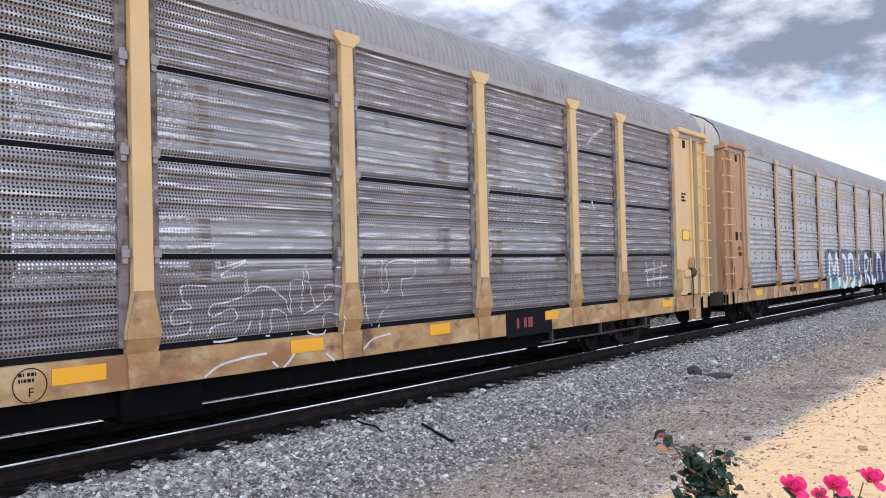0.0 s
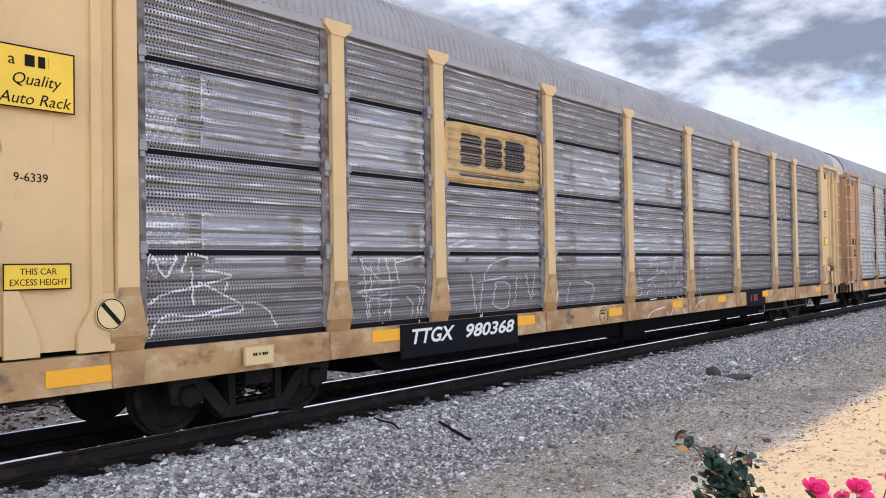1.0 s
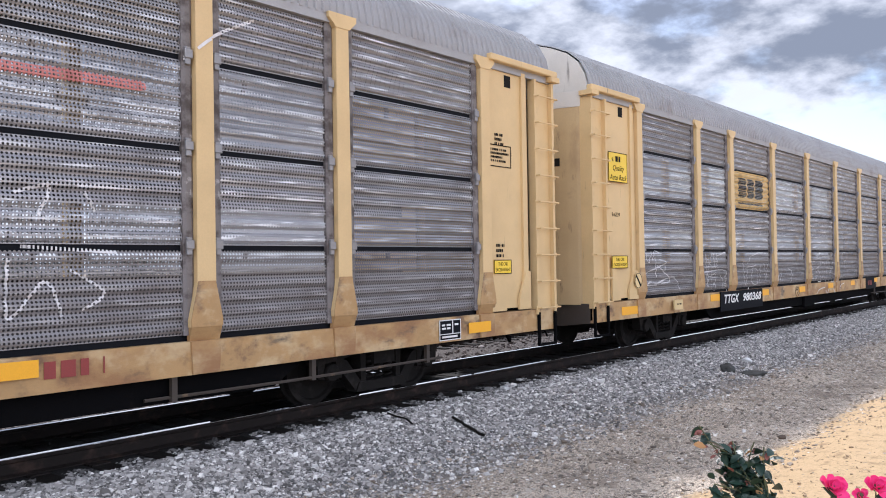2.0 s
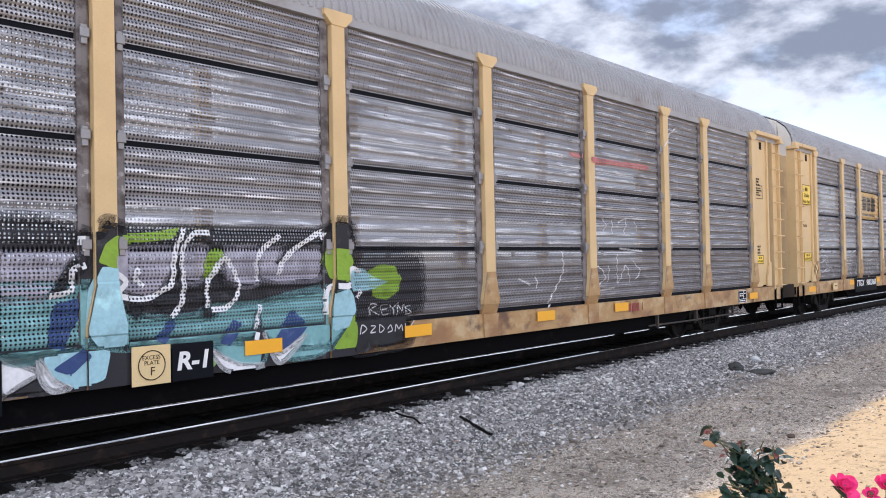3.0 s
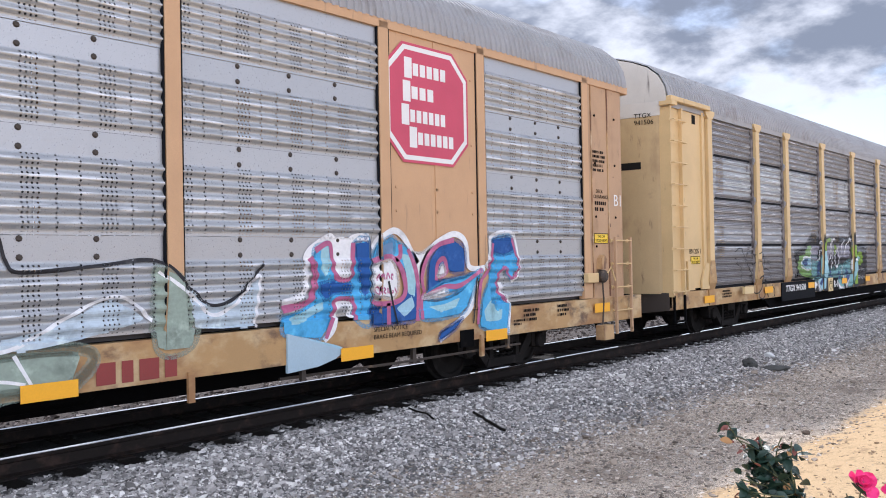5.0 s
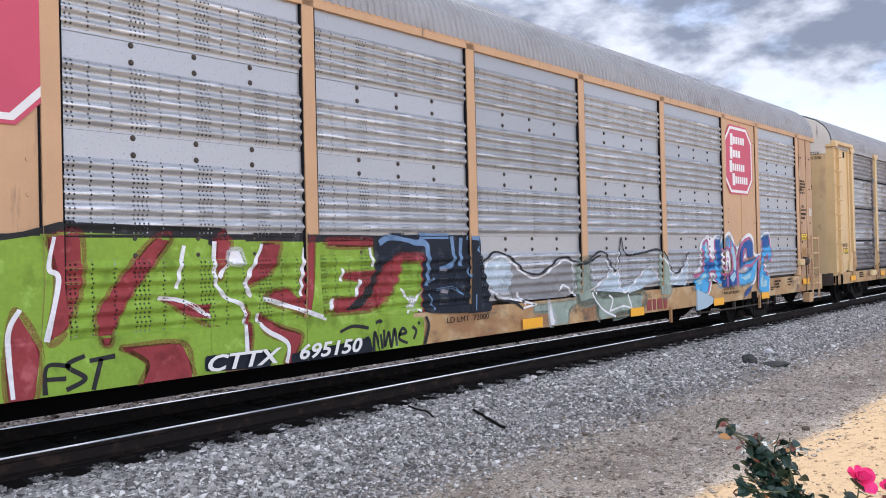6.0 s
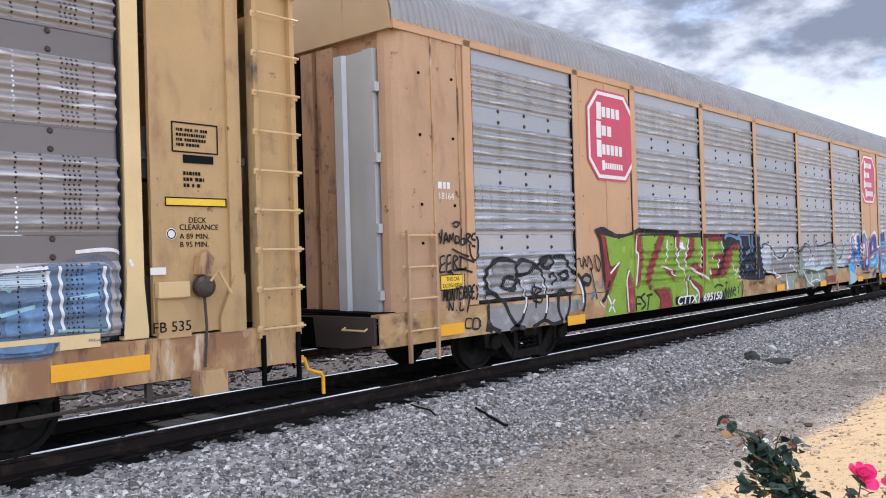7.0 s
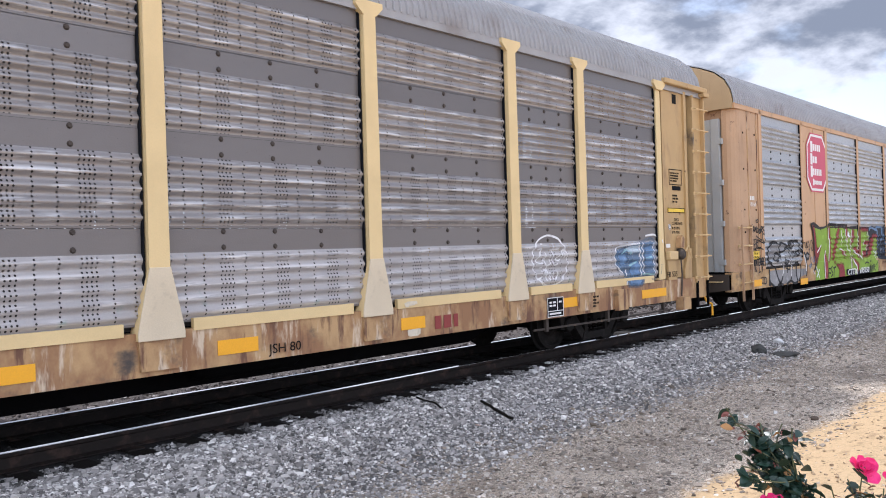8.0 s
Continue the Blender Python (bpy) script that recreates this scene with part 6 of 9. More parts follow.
g.line("white", 0.065, [(-4.88, 1.51), (-4.69, 1.56), (-4.68, 1.72), (-4.57, 1.78)])
g.line("white", 0.065, [(-4.60, 1.91), (-4.60, 2.04)])
g.line("white", 0.065, [(-4.30, 1.71), (-4.19, 1.62), (-4.26, 1.50), (-4.03, 1.45), (-3.90, 1.47), (-3.79, 1.53), (-3.69, 1.60), (-3.66, 1.86), (-3.55, 2.13)])
g.line("white", 0.065, [(-4.03, 1.74), (-4.08, 1.66), (-4.00, 1.57)])
g.line("white", 0.065, [(-3.71, 1.26), (-3.60, 1.38), (-3.56, 1.60), (-3.58, 1.86), (-3.46, 2.07), (-3.26, 2.09)])
g.line("white", 0.065, [(-3.29, 1.33), (-3.30, 1.56), (-3.24, 1.66), (-3.09, 1.82), (-2.99, 1.72), (-2.91, 1.51), (-3.05, 1.33), (-3.25, 1.31)])
g.line("white", 0.065, [(-2.68, 1.58), (-2.66, 1.85), (-2.37, 2.08)])
g.line("white", 0.065, [(-2.40, 1.64), (-2.31, 1.81), (-2.10, 1.96), (-1.76, 2.13), (-1.79, 2.04)])
g.line("white", 0.065, [(-2.64, 1.33), (-2.74, 0.96)])
g.line("white", 0.065, [(-1.73, 1.17), (-1.70, 1.47), (-1.42, 1.50), (-1.34, 1.69), (-1.15, 1.65)])
g.line("white", 0.065, [(-1.21, 1.34), (-1.16, 1.43)])
g.done()
g = Graffiti(THIRD, TAN_WIDE, "thin black looping tag on the sheets")
g.line("soot", 0.034, [(-10.43, 1.75), (-10.33, 1.82), (-10.20, 1.85), (-10.07, 1.84), (-9.98, 1.75), (-9.92, 1.64), (-9.87, 1.53)])
g.line("soot", 0.034, [(-9.85, 1.57), (-9.82, 1.67), (-9.73, 1.74), (-9.57, 1.76), (-9.43, 1.72), (-9.36, 1.63), (-9.37, 1.54)])
g.line("soot", 0.034, [(-10.43, 1.62), (-10.37, 1.62), (-10.33, 1.56), (-10.36, 1.51), (-10.25, 1.48), (-10.15, 1.42), (-10.10, 1.31), (-10.10, 1.18), (-10.13, 1.07), (-10.05, 0.97), (-9.93, 0.93)])
g.line("soot", 0.034, [(-9.85, 1.59), (-9.76, 1.57), (-9.71, 1.50), (-9.73, 1.44), (-9.63, 1.39), (-9.53, 1.28), (-9.50, 1.16), (-9.53, 1.03), (-9.63, 0.92), (-9.78, 0.90)])
g.line("soot", 0.034, [(-9.65, 1.14), (-9.57, 1.21), (-9.53, 1.21)])
g.line("soot", 0.034, [(-9.37, 1.69), (-9.20, 1.73), (-8.97, 1.78), (-8.82, 1.78), (-8.76, 1.69), (-8.71, 1.56), (-8.67, 1.48)])
g.line("soot", 0.034, [(-9.45, 1.46), (-9.39, 1.51), (-9.27, 1.54), (-9.17, 1.55), (-9.11, 1.49), (-9.04, 1.35), (-9.00, 1.23)])
g.line("soot", 0.034, [(-9.30, 1.13), (-9.18, 1.18), (-9.03, 1.20), (-9.08, 1.10), (-9.10, 0.95), (-9.24, 0.85), (-9.43, 0.81), (-9.61, 0.89)])
g.line("soot", 0.034, [(-9.29, 0.80), (-9.28, 0.72), (-9.15, 0.68), (-8.99, 0.67), (-8.86, 0.73), (-8.77, 0.81), (-8.61, 0.69)])
g.line("soot", 0.034, [(-8.82, 1.05), (-8.78, 0.92), (-8.71, 1.07), (-8.63, 1.14)])
g.line("soot", 0.034, [(-8.36, 0.98), (-8.36, 0.93), (-8.23, 0.87), (-8.22, 0.74), (-8.30, 0.68)])
g.line("soot", 0.034, [(-8.73, 1.35), (-8.53, 1.35), (-8.39, 1.30), (-8.32, 1.17), (-8.30, 1.07)])
g.line("soot", 0.022, [(-8.53, 1.56), (-8.51, 1.49), (-8.45, 1.50), (-8.44, 1.57)])
g.line("soot", 0.022, [(-8.40, 1.58), (-8.40, 1.49), (-8.29, 1.50), (-8.29, 1.58)])
g.line("soot", 0.022, [(-8.35, 1.50), (-8.35, 1.38)])
g.done()
g = Graffiti(THIRD, TAN_WIDE, "faded red and white stripes across two sheets")
g.fill("fadedred", [(4.23, 3.51), (6.52, 3.54), (6.51, 3.43), (4.23, 3.4)])
g.fill("fadedred", [(3.7, 3.54), (4.05, 3.54), (4.05, 3.46), (3.69, 3.47)])
g.done()
g = Graffiti(THIRD, TAN_WIDE, "pale scrawled tags on the sheets")
g.line("chalk", 0.035, [(4.72, 2.48), (4.83, 2.33), (4.67, 2.18)])
g.line("chalk", 0.035, [(5.06, 2.44), (5.05, 2.19)])
g.line("chalk", 0.035, [(5.28, 2.4), (5.58, 2.47), (5.48, 2.21)])
g.line("chalk", 0.035, [(5.9, 2.44), (6, 2.26)])
g.line("chalk", 0.035, [(4.53, 1.65), (4.79, 1.45), (4.56, 1.31)])
g.line("chalk", 0.035, [(4.92, 1.64), (4.87, 1.34)])
g.line("chalk", 0.035, [(5.23, 1.84), (5.23, 1.33), (5.54, 1.63), (5.69, 1.32)])
g.line("chalk", 0.035, [(5.76, 1.73), (6.08, 1.52), (5.87, 1.37)])
g.line("chalk", 0.035, [(4.59, 1.21), (5.1, 1.24)])
g.line("chalk", 0.035, [(5.34, 1.94), (6.21, 1.89)])
g.line("chalk", 0.04, [(3.39, 1.89), (3.41, 1.57), (3.1, 1.22), (2.87, 1.01)])
g.line("chalk", 0.04, [(2.18, 1.47), (2.48, 1.37)])
g.line("chalk", 0.04, [(2.63, 1.5), (2.66, 1.32)])
g.line("chalk", 0.04, [(6.89, 3.81), (7.27, 4.12), (7.8, 4.4)])
g.done()
g = Graffiti(FOURTH, FADED, "blue bubble-letter graffiti with white and magenta outlines")
g.fill("white", [(6.31, 2.02), (6.63, 2.01), (6.59, 1.58), (6.39, 1.58)])
g.fill("white", [(7.62, 1.85), (7.8, 1.82), (8.03, 1.91), (7.86, 1.62), (7.77, 1.4)])
g.line("white", 0.1, [(5.59, 1.28), (5.84, 1.35), (5.92, 1.46), (5.95, 1.78), (6.14, 1.94), (6.32, 2.01), (6.34, 1.83), (6.42, 1.59), (6.56, 1.58), (6.61, 1.97), (6.91, 2.02)])
g.line("white", 0.1, [(6.15, 0.84), (6.29, 0.96), (6.37, 1.22), (6.56, 1.24), (6.57, 1.07)])
g.line("white", 0.1, [(6.97, 1.88), (7.08, 2), (7.29, 2.1), (7.46, 2.04), (7.62, 1.85), (7.73, 1.69)])
g.line("white", 0.1, [(7.8, 1.43), (7.82, 1.65), (8.01, 1.89), (8.24, 2.01), (8.48, 2.07), (8.69, 1.96), (8.76, 1.63), (9.1, 1.6)])
g.line("white", 0.1, [(8.91, 1.41), (8.77, 1.07), (8.42, 0.85), (8.12, 0.67)])
g.line("white", 0.1, [(9.12, 1.61), (9.29, 1.8), (9.32, 2.05), (9.8, 2.06), (9.94, 1.6), (9.75, 1.39)])
g.line("white", 0.1, [(9.48, 1.39), (9.48, 1.22), (9.64, 1.11), (9.61, 0.65)])
g.fill("skyblue", [(5.59, 1.13), (5.84, 1.19), (6.02, 1.29), (6.08, 1.5), (6.06, 1.86), (6.19, 1.93), (6.29, 1.93), (6.32, 1.69), (6.39, 1.52), (6.59, 1.51), (6.65, 1.68), (6.67, 1.94), (6.92, 1.97), (6.91, 1.02), (6.64, 1.04), (6.63, 1.25), (6.59, 1.31), (6.38, 1.32), (6.31, 1.18), (6.21, 1), (6.1, 0.86), (5.59, 0.95)])
g.fill("blue", [(6.68, 1.93), (6.92, 1.97), (6.9, 1.35), (6.8, 1.32), (6.74, 1.5)])
g.fill("paleblue", [(6.17, 1.89), (6.28, 1.91), (6.3, 1.66), (6.19, 1.55), (6.15, 1.69)])
g.fill("blue", [(6.11, 1.47), (6.33, 1.5), (6.59, 1.47), (6.59, 1.37), (6.33, 1.37), (6.19, 1.3)])
g.fill("paleblue", [(5.69, 1.12), (6, 1.23), (6.19, 1.28), (6.16, 1.19), (5.84, 1.06), (5.69, 1.05)])
g.line("magenta", 0.1, [(6, 1.78), (6.06, 1.64), (6.03, 1.41), (5.93, 1.28), (5.59, 1.22)])
g.line("magenta", 0.07, [(6.18, 0.86), (6.32, 1.15), (6.36, 1.29), (6.58, 1.29), (6.64, 1.22), (6.64, 1.04)])
g.line("magenta", 0.07, [(6.08, 1.86), (6.29, 1.94), (6.33, 1.7), (6.39, 1.54), (6.59, 1.53), (6.64, 1.72), (6.66, 1.95)])
g.fill("blue", [(6.89, 0.95), (6.89, 1.18), (7.02, 1.16), (7.26, 1.2), (7.43, 1.27), (7.49, 1.44), (7.44, 1.63), (7.62, 1.82), (7.69, 1.53), (7.73, 1.27), (7.68, 0.98), (7.32, 0.95)])
g.fill("skyblue", [(6.96, 1.73), (7.03, 1.91), (7.24, 2.03), (7.39, 1.96), (7.55, 1.87), (7.62, 1.66), (7.47, 1.63), (7.27, 1.76), (7.03, 1.76)])
g.fill("bluegrey", [(7.03, 1.76), (7.1, 1.93), (7.29, 1.97), (7.27, 1.79)])
g.fill("paleblue", [(7.42, 1.82), (7.58, 1.79), (7.69, 1.51), (7.66, 1.27), (7.54, 1.31), (7.51, 1.57)])
g.fill("sky", [(7.32, 1.14), (7.61, 1.28), (7.66, 1.14), (7.46, 1.02)])
g.line("magenta", 0.085, [(6.95, 1.72), (7.2, 1.78), (7.38, 1.69), (7.48, 1.5), (7.48, 1.31), (7.33, 1.22), (7.02, 1.21), (6.95, 1.25)])
g.line("magenta", 0.085, [(7.41, 1.93), (7.41, 1.79), (7.33, 1.74)])
g.line("magenta", 0.085, [(7.55, 1.87), (7.69, 1.59), (7.73, 1.27), (7.7, 0.96)])
g.line("magenta", 0.085, [(7.18, 1.21), (7.18, 0.95)])
g.fill("white", [(6.98, 1.68), (7.23, 1.73), (7.34, 1.6), (7.36, 1.38), (7.26, 1.27), (7.06, 1.3), (6.96, 1.4)])
g.line("magenta", 0.022, [(7.03, 1.49), (7.05, 1.57), (7.08, 1.51), (7.11, 1.57), (7.12, 1.5)])
g.line("magenta", 0.022, [(7.15, 1.5), (7.17, 1.58), (7.21, 1.51)])
g.line("magenta", 0.022, [(7.24, 1.57), (7.24, 1.5), (7.28, 1.53), (7.24, 1.57)])
g.line("magenta", 0.022, [(7, 1.34), (7.01, 1.41), (7.07, 1.39), (7.05, 1.33), (7, 1.34)])
g.line("magenta", 0.022, [(7.09, 1.33), (7.09, 1.4), (7.13, 1.38), (7.1, 1.35), (7.14, 1.33)])
g.line("magenta", 0.022, [(7.17, 1.4), (7.17, 1.33)])
g.line("magenta", 0.022, [(7.21, 1.4), (7.2, 1.33), (7.26, 1.34), (7.25, 1.37)])
g.line("magenta", 0.022, [(7.29, 1.33), (7.29, 1.4), (7.33, 1.33)])
g.fill("blue", [(7.9, 1.3), (7.94, 1.7), (8.15, 1.91), (8.44, 1.99), (8.66, 1.87), (8.65, 1.56), (8.38, 1.56), (8.25, 1.65), (8.13, 1.6), (8.1, 1.46), (8.43, 1.49), (8.92, 1.54), (8.86, 1.41), (8.51, 1.33), (8.07, 1.29)])
g.fill("skyblue", [(8.22, 1.44), (8.64, 1.49), (9.03, 1.58), (8.86, 1.4), (8.47, 1.31), (8.02, 1.28), (7.91, 1.31)])
g.fill("skyblue", [(7.81, 1.23), (8.14, 1.21), (8.51, 1.29), (8.92, 1.5), (8.72, 1.11), (8.5, 0.98), (7.79, 0.97)])
g.fill("paleblue", [(7.9, 1.13), (8.22, 1.14), (8.55, 1.22), (8.46, 1.09), (8.14, 1.04)])
g.fill("blue", [(8.12, 0.78), (8.59, 0.94), (8.42, 0.79), (8.11, 0.67)])
g.line("magenta", 0.075, [(7.84, 1.31), (7.8, 1.51), (7.9, 1.75), (8.12, 1.92), (8.44, 1.99)])
g.line("magenta", 0.075, [(8.07, 1.46), (8.1, 1.67), (8.23, 1.74), (8.28, 1.57), (8.13, 1.5)])
g.line("magenta", 0.075, [(7.83, 1.25), (8.22, 1.37), (8.56, 1.38), (9.03, 1.58)])
g.line("magenta", 0.075, [(7.79, 0.97), (7.78, 1.2), (7.83, 1.3)])
g.fill("white", [(7.8, 1.26), (8.24, 1.34), (8.25, 1.27), (7.83, 1.24)])
g.fill("white", [(8.09, 1.51), (8.19, 1.67), (8.25, 1.55)])
g.fill("skyblue", [(8.96, 0.84), (9.02, 1.19), (9.24, 1.55), (9.4, 1.87), (9.33, 2.01), (9.75, 2.04), (9.92, 1.6), (9.7, 1.43), (9.58, 1.61), (9.45, 1.54), (9.38, 1.36), (9.45, 1.17), (9.64, 1.07), (9.59, 0.82), (9.56, 0.64), (8.99, 0.77)])
g.fill("blue", [(9.32, 2), (9.75, 2.04), (9.83, 1.85), (9.58, 1.78), (9.35, 1.82)])
g.fill("paleblue", [(9.04, 1.01), (9.23, 1.18), (9.32, 0.99), (9.47, 1), (9.44, 0.85), (9.08, 0.85)])
g.line("magenta", 0.06, [(9.78, 2.02), (9.92, 1.6), (9.73, 1.44), (9.59, 1.6), (9.42, 1.48), (9.39, 1.28), (9.62, 1.11)])
g.line("magenta", 0.06, [(8.91, 0.83), (8.98, 1.37), (9.09, 1.51)])
g.line("magenta", 0.06, [(9.09, 1.51), (9.27, 1.69), (9.34, 1.95)])
g.line("soot", 0.035, [(7.18, 1.48), (7.25, 1.2), (7.33, 0.94)])
g.line("soot", 0.035, [(8.92, 1.48), (8.81, 0.85)])
g.line("soot", 0.012, [(6.94, 2.03), (6.91, 0.99)])
g.line("soot", 0.012, [(9.11, 2.06), (9.1, 1.6)])
g.done()
g = Graffiti(FOURTH, FADED, "bold green and red lettered graffiti with white highlights")
g.fill("soot", [(-8.6, 2.1), (-8.34, 2.15), (-7.87, 2.01), (-7.49, 2.02), (-7.08, 2.14), (-6.88, 2.11), (-5.41, 2.09), (-5.42, 1.84), (-8.36, 1.78)])
g.fill("lime", [(-8.48, 2.02), (-7.81, 1.93), (-7.09, 2.04), (-5.41, 1.97), (-5.48, 0.59), (-5.73, 0.55), (-7.42, 0.59), (-8.36, 0.6), (-8.25, 0.87), (-8.26, 1.2), (-8.33, 1.58)])
g.fill("brick", [(-8.5, 2.03), (-8.28, 1.98), (-8.13, 1.45), (-7.82, 1.52), (-8.02, 1.25), (-8.24, 0.99), (-8.36, 1.25), (-8.4, 1.74)])
g.fill("brick", [(-7.26, 1.99), (-6.94, 2.03), (-6.93, 1.58), (-7.09, 1.18), (-7.25, 1.09), (-7.18, 1.59)])
g.fill("brick", [(-7.61, 0.97), (-7.52, 1.38), (-7.32, 1.02), (-7.38, 0.59), (-7.59, 0.61)])
g.fill("brick", [(-6.78, 1.02), (-6.81, 1.3), (-6.61, 1.57), (-6.23, 1.98), (-6.05, 1.96), (-6.47, 1.47), (-6.63, 1.2), (-6.7, 1.01)])
g.fill("brick", [(-6.18, 1.41), (-5.63, 1.29), (-5.53, 1.96), (-5.41, 1.96), (-5.52, 1.15), (-5.86, 1.21)])
g.fill("brick", [(-6.62, 0.98), (-5.99, 0.97), (-5.87, 0.72), (-5.89, 0.57), (-6.4, 0.58), (-6.35, 0.81)])
g.line("white", 0.05, [(-7.19, 1.99), (-7.24, 1.72), (-7.16, 1.61), (-7.27, 1.09)])
g.line("white", 0.05, [(-7.82, 1.53), (-8.14, 1.34)])
g.line("white", 0.05, [(-7.48, 1.38), (-7.58, 1.16), (-7.55, 0.64)])
g.line("white", 0.05, [(-5.91, 1.91), (-6.01, 1.49)])
g.line("white", 0.05, [(-6.21, 1.41), (-5.93, 1.36), (-5.64, 1.19)])
g.line("white", 0.04, [(-8.29, 1.01), (-8.03, 0.67)])
g.line("white", 0.04, [(-8.02, 0.9), (-8.24, 0.7)])
g.line("white", 0.04, [(-8.52, 0.88), (-8.38, 0.78)])
g.line("soot", 0.08, [(-8.58, 2.09), (-8.43, 1.95), (-8.37, 1.58), (-8.32, 1.2)])
g.line("soot", 0.08, [(-8.16, 1.22), (-8.32, 0.96), (-8.44, 0.88)])
g.line("soot", 0.05, [(-7.29, 0.64), (-7.27, 0.88), (-7.07, 0.86)])
g.line("soot", 0.05, [(-7.28, 0.77), (-7.11, 0.76)])
g.line("soot", 0.05, [(-6.94, 0.94), (-7.1, 0.87), (-6.94, 0.74), (-7.11, 0.66)])
g.line("soot", 0.05, [(-6.9, 0.89), (-6.66, 0.91)])
g.line("soot", 0.05, [(-6.79, 0.9), (-6.87, 0.62)])
g.fill("soot", [(-5.63, 2.02), (-4.69, 2.04), (-4.34, 2.03), (-3.29, 2.02), (-2.68, 2.02), (-2.69, 1.87), (-5.64, 1.89)])
g.fill("lime", [(-5.63, 1.97), (-4.33, 1.93), (-3.35, 1.94), (-2.69, 1.84), (-2.72, 0.58), (-3.45, 0.59), (-4.67, 0.62), (-5.66, 0.64)])
g.fill("brick", [(-5.56, 1.99), (-5.36, 1.95), (-5.45, 1.69), (-5.53, 1.56), (-5.55, 1.69)])
g.fill("brick", [(-4.97, 1.93), (-4.73, 1.92), (-4.83, 1.67), (-4.98, 1.56), (-5.16, 1.49), (-5.2, 1.56), (-5.08, 1.72)])
g.fill("brick", [(-4.39, 1.94), (-4.3, 1.94), (-4.33, 1.2), (-4.46, 1.14), (-4.95, 1.32), (-4.85, 1.41), (-4.66, 1.43), (-4.51, 1.29), (-4.48, 1.54)])
g.fill("brick", [(-5.07, 1.19), (-4.79, 1.03), (-4.51, 0.93), (-4.54, 0.79), (-4.67, 0.59), (-4.75, 0.62), (-4.69, 0.83), (-4.89, 0.93), (-5.02, 1.01)])
g.fill("brick", [(-5.25, 1.27), (-5.2, 1.25), (-5.16, 0.98), (-5.19, 0.8), (-5.23, 0.8), (-5.22, 1.01)])
g.fill("brick", [(-4.07, 1.97), (-3.32, 1.97), (-3.32, 1.88), (-4.07, 1.89)])
g.fill("brick", [(-3.85, 1.59), (-3.3, 1.59), (-2.97, 1.76), (-2.82, 1.79), (-2.97, 1.44), (-3.11, 1.26), (-3.43, 1.12), (-4.09, 1.13), (-4.05, 1.29), (-3.68, 1.28), (-3.61, 1.47), (-3.85, 1.51)])
g.fill("lime", [(-4.28, 1.92), (-4.1, 1.91), (-4.08, 1.45), (-3.97, 0.91), (-4.42, 0.92), (-4.32, 1.41)])
g.fill("soot", [(-3.35, 2.01), (-3.21, 2.01), (-3.2, 1.62), (-3.3, 1.49), (-3.43, 1.28), (-3.62, 1.14), (-3.86, 1.14), (-3.62, 1.27), (-3.46, 1.42), (-3.34, 1.6)])
g.line("white", 0.055, [(-5.57, 1.95), (-5.58, 1.56), (-5.46, 1.38), (-5.25, 1.27), (-5.24, 1.05), (-5.23, 0.8)])
g.line("white", 0.055, [(-5.54, 1.58), (-5.43, 1.71)])
g.line("white", 0.055, [(-4.99, 1.92), (-5.02, 1.84), (-5.19, 1.57), (-5.21, 1.46), (-5.14, 1.37)])
g.line("white", 0.055, [(-4.41, 1.88), (-4.47, 1.56), (-4.49, 1.34)])
g.line("white", 0.055, [(-5, 1.34), (-4.59, 1.22), (-4.15, 1.07)])
g.line("white", 0.055, [(-5.09, 1.19), (-5.06, 1.08), (-4.96, 0.99), (-4.7, 0.83), (-4.74, 0.59)])
g.line("white", 0.055, [(-3.41, 1.87), (-3.37, 1.64)])
g.line("white", 0.055, [(-3.86, 1.63), (-3.9, 1.48)])
g.line("white", 0.055, [(-3.59, 1.49), (-3.68, 1.29)])
g.line("white", 0.055, [(-4.02, 1.29), (-4.07, 1.16)])
g.fill("white", [(-5.4, 1.86), (-5.26, 1.86), (-5.23, 1.72), (-5.41, 1.73)])
g.fill("coal", [(-5.73, 0.82), (-4.93, 0.8), (-4.93, 0.61), (-5.74, 0.65)])
g.fill("coal", [(-4.66, 0.73), (-3.95, 0.76), (-3.48, 0.81), (-3.43, 0.6), (-4.67, 0.59)])
g.line("soot", 0.05, [(-3.95, 0.9), (-3.75, 0.95), (-3.5, 0.91)])
g.line("soot", 0.05, [(-3.42, 0.62), (-3.4, 0.85), (-3.31, 0.65), (-3.28, 0.87)])
g.line("soot", 0.05, [(-3.24, 0.86), (-3.23, 0.67), (-3.16, 0.68), (-3.15, 0.87)])
g.line("soot", 0.05, [(-3.11, 0.66), (-3.09, 0.87), (-3.03, 0.73), (-2.95, 0.88), (-2.94, 0.66)])
g.line("soot", 0.05, [(-2.88, 0.77), (-2.78, 0.77), (-2.85, 0.85), (-2.89, 0.69), (-2.77, 0.65)])
g.line("soot", 0.05, [(-3.38, 0.96), (-3.31, 0.98), (-3.26, 0.93)])
g.fill("coal", [(-3.28, 1.99), (-3.09, 2.04), (-1.26, 2.02), (-1.27, 1.7), (-1.1, 1.19), (-1.11, 0.94), (-2.52, 1.01), (-2.52, 1.77), (-2.97, 1.77), (-3.32, 1.57)])
g.fill("lime", [(-2.87, 1.71), (-2.51, 1.73), (-2.53, 1.04), (-3.3, 1.05), (-3.3, 1.16), (-2.98, 1.43)])
g.fill("brick", [(-3.26, 1.56), (-3.04, 1.72), (-2.83, 1.79), (-2.91, 1.53), (-3.1, 1.28), (-3.3, 1.15), (-3.36, 1.39)])
g.fill("brick", [(-2.84, 1.79), (-2.49, 1.77), (-2.51, 1.69), (-2.84, 1.69)])
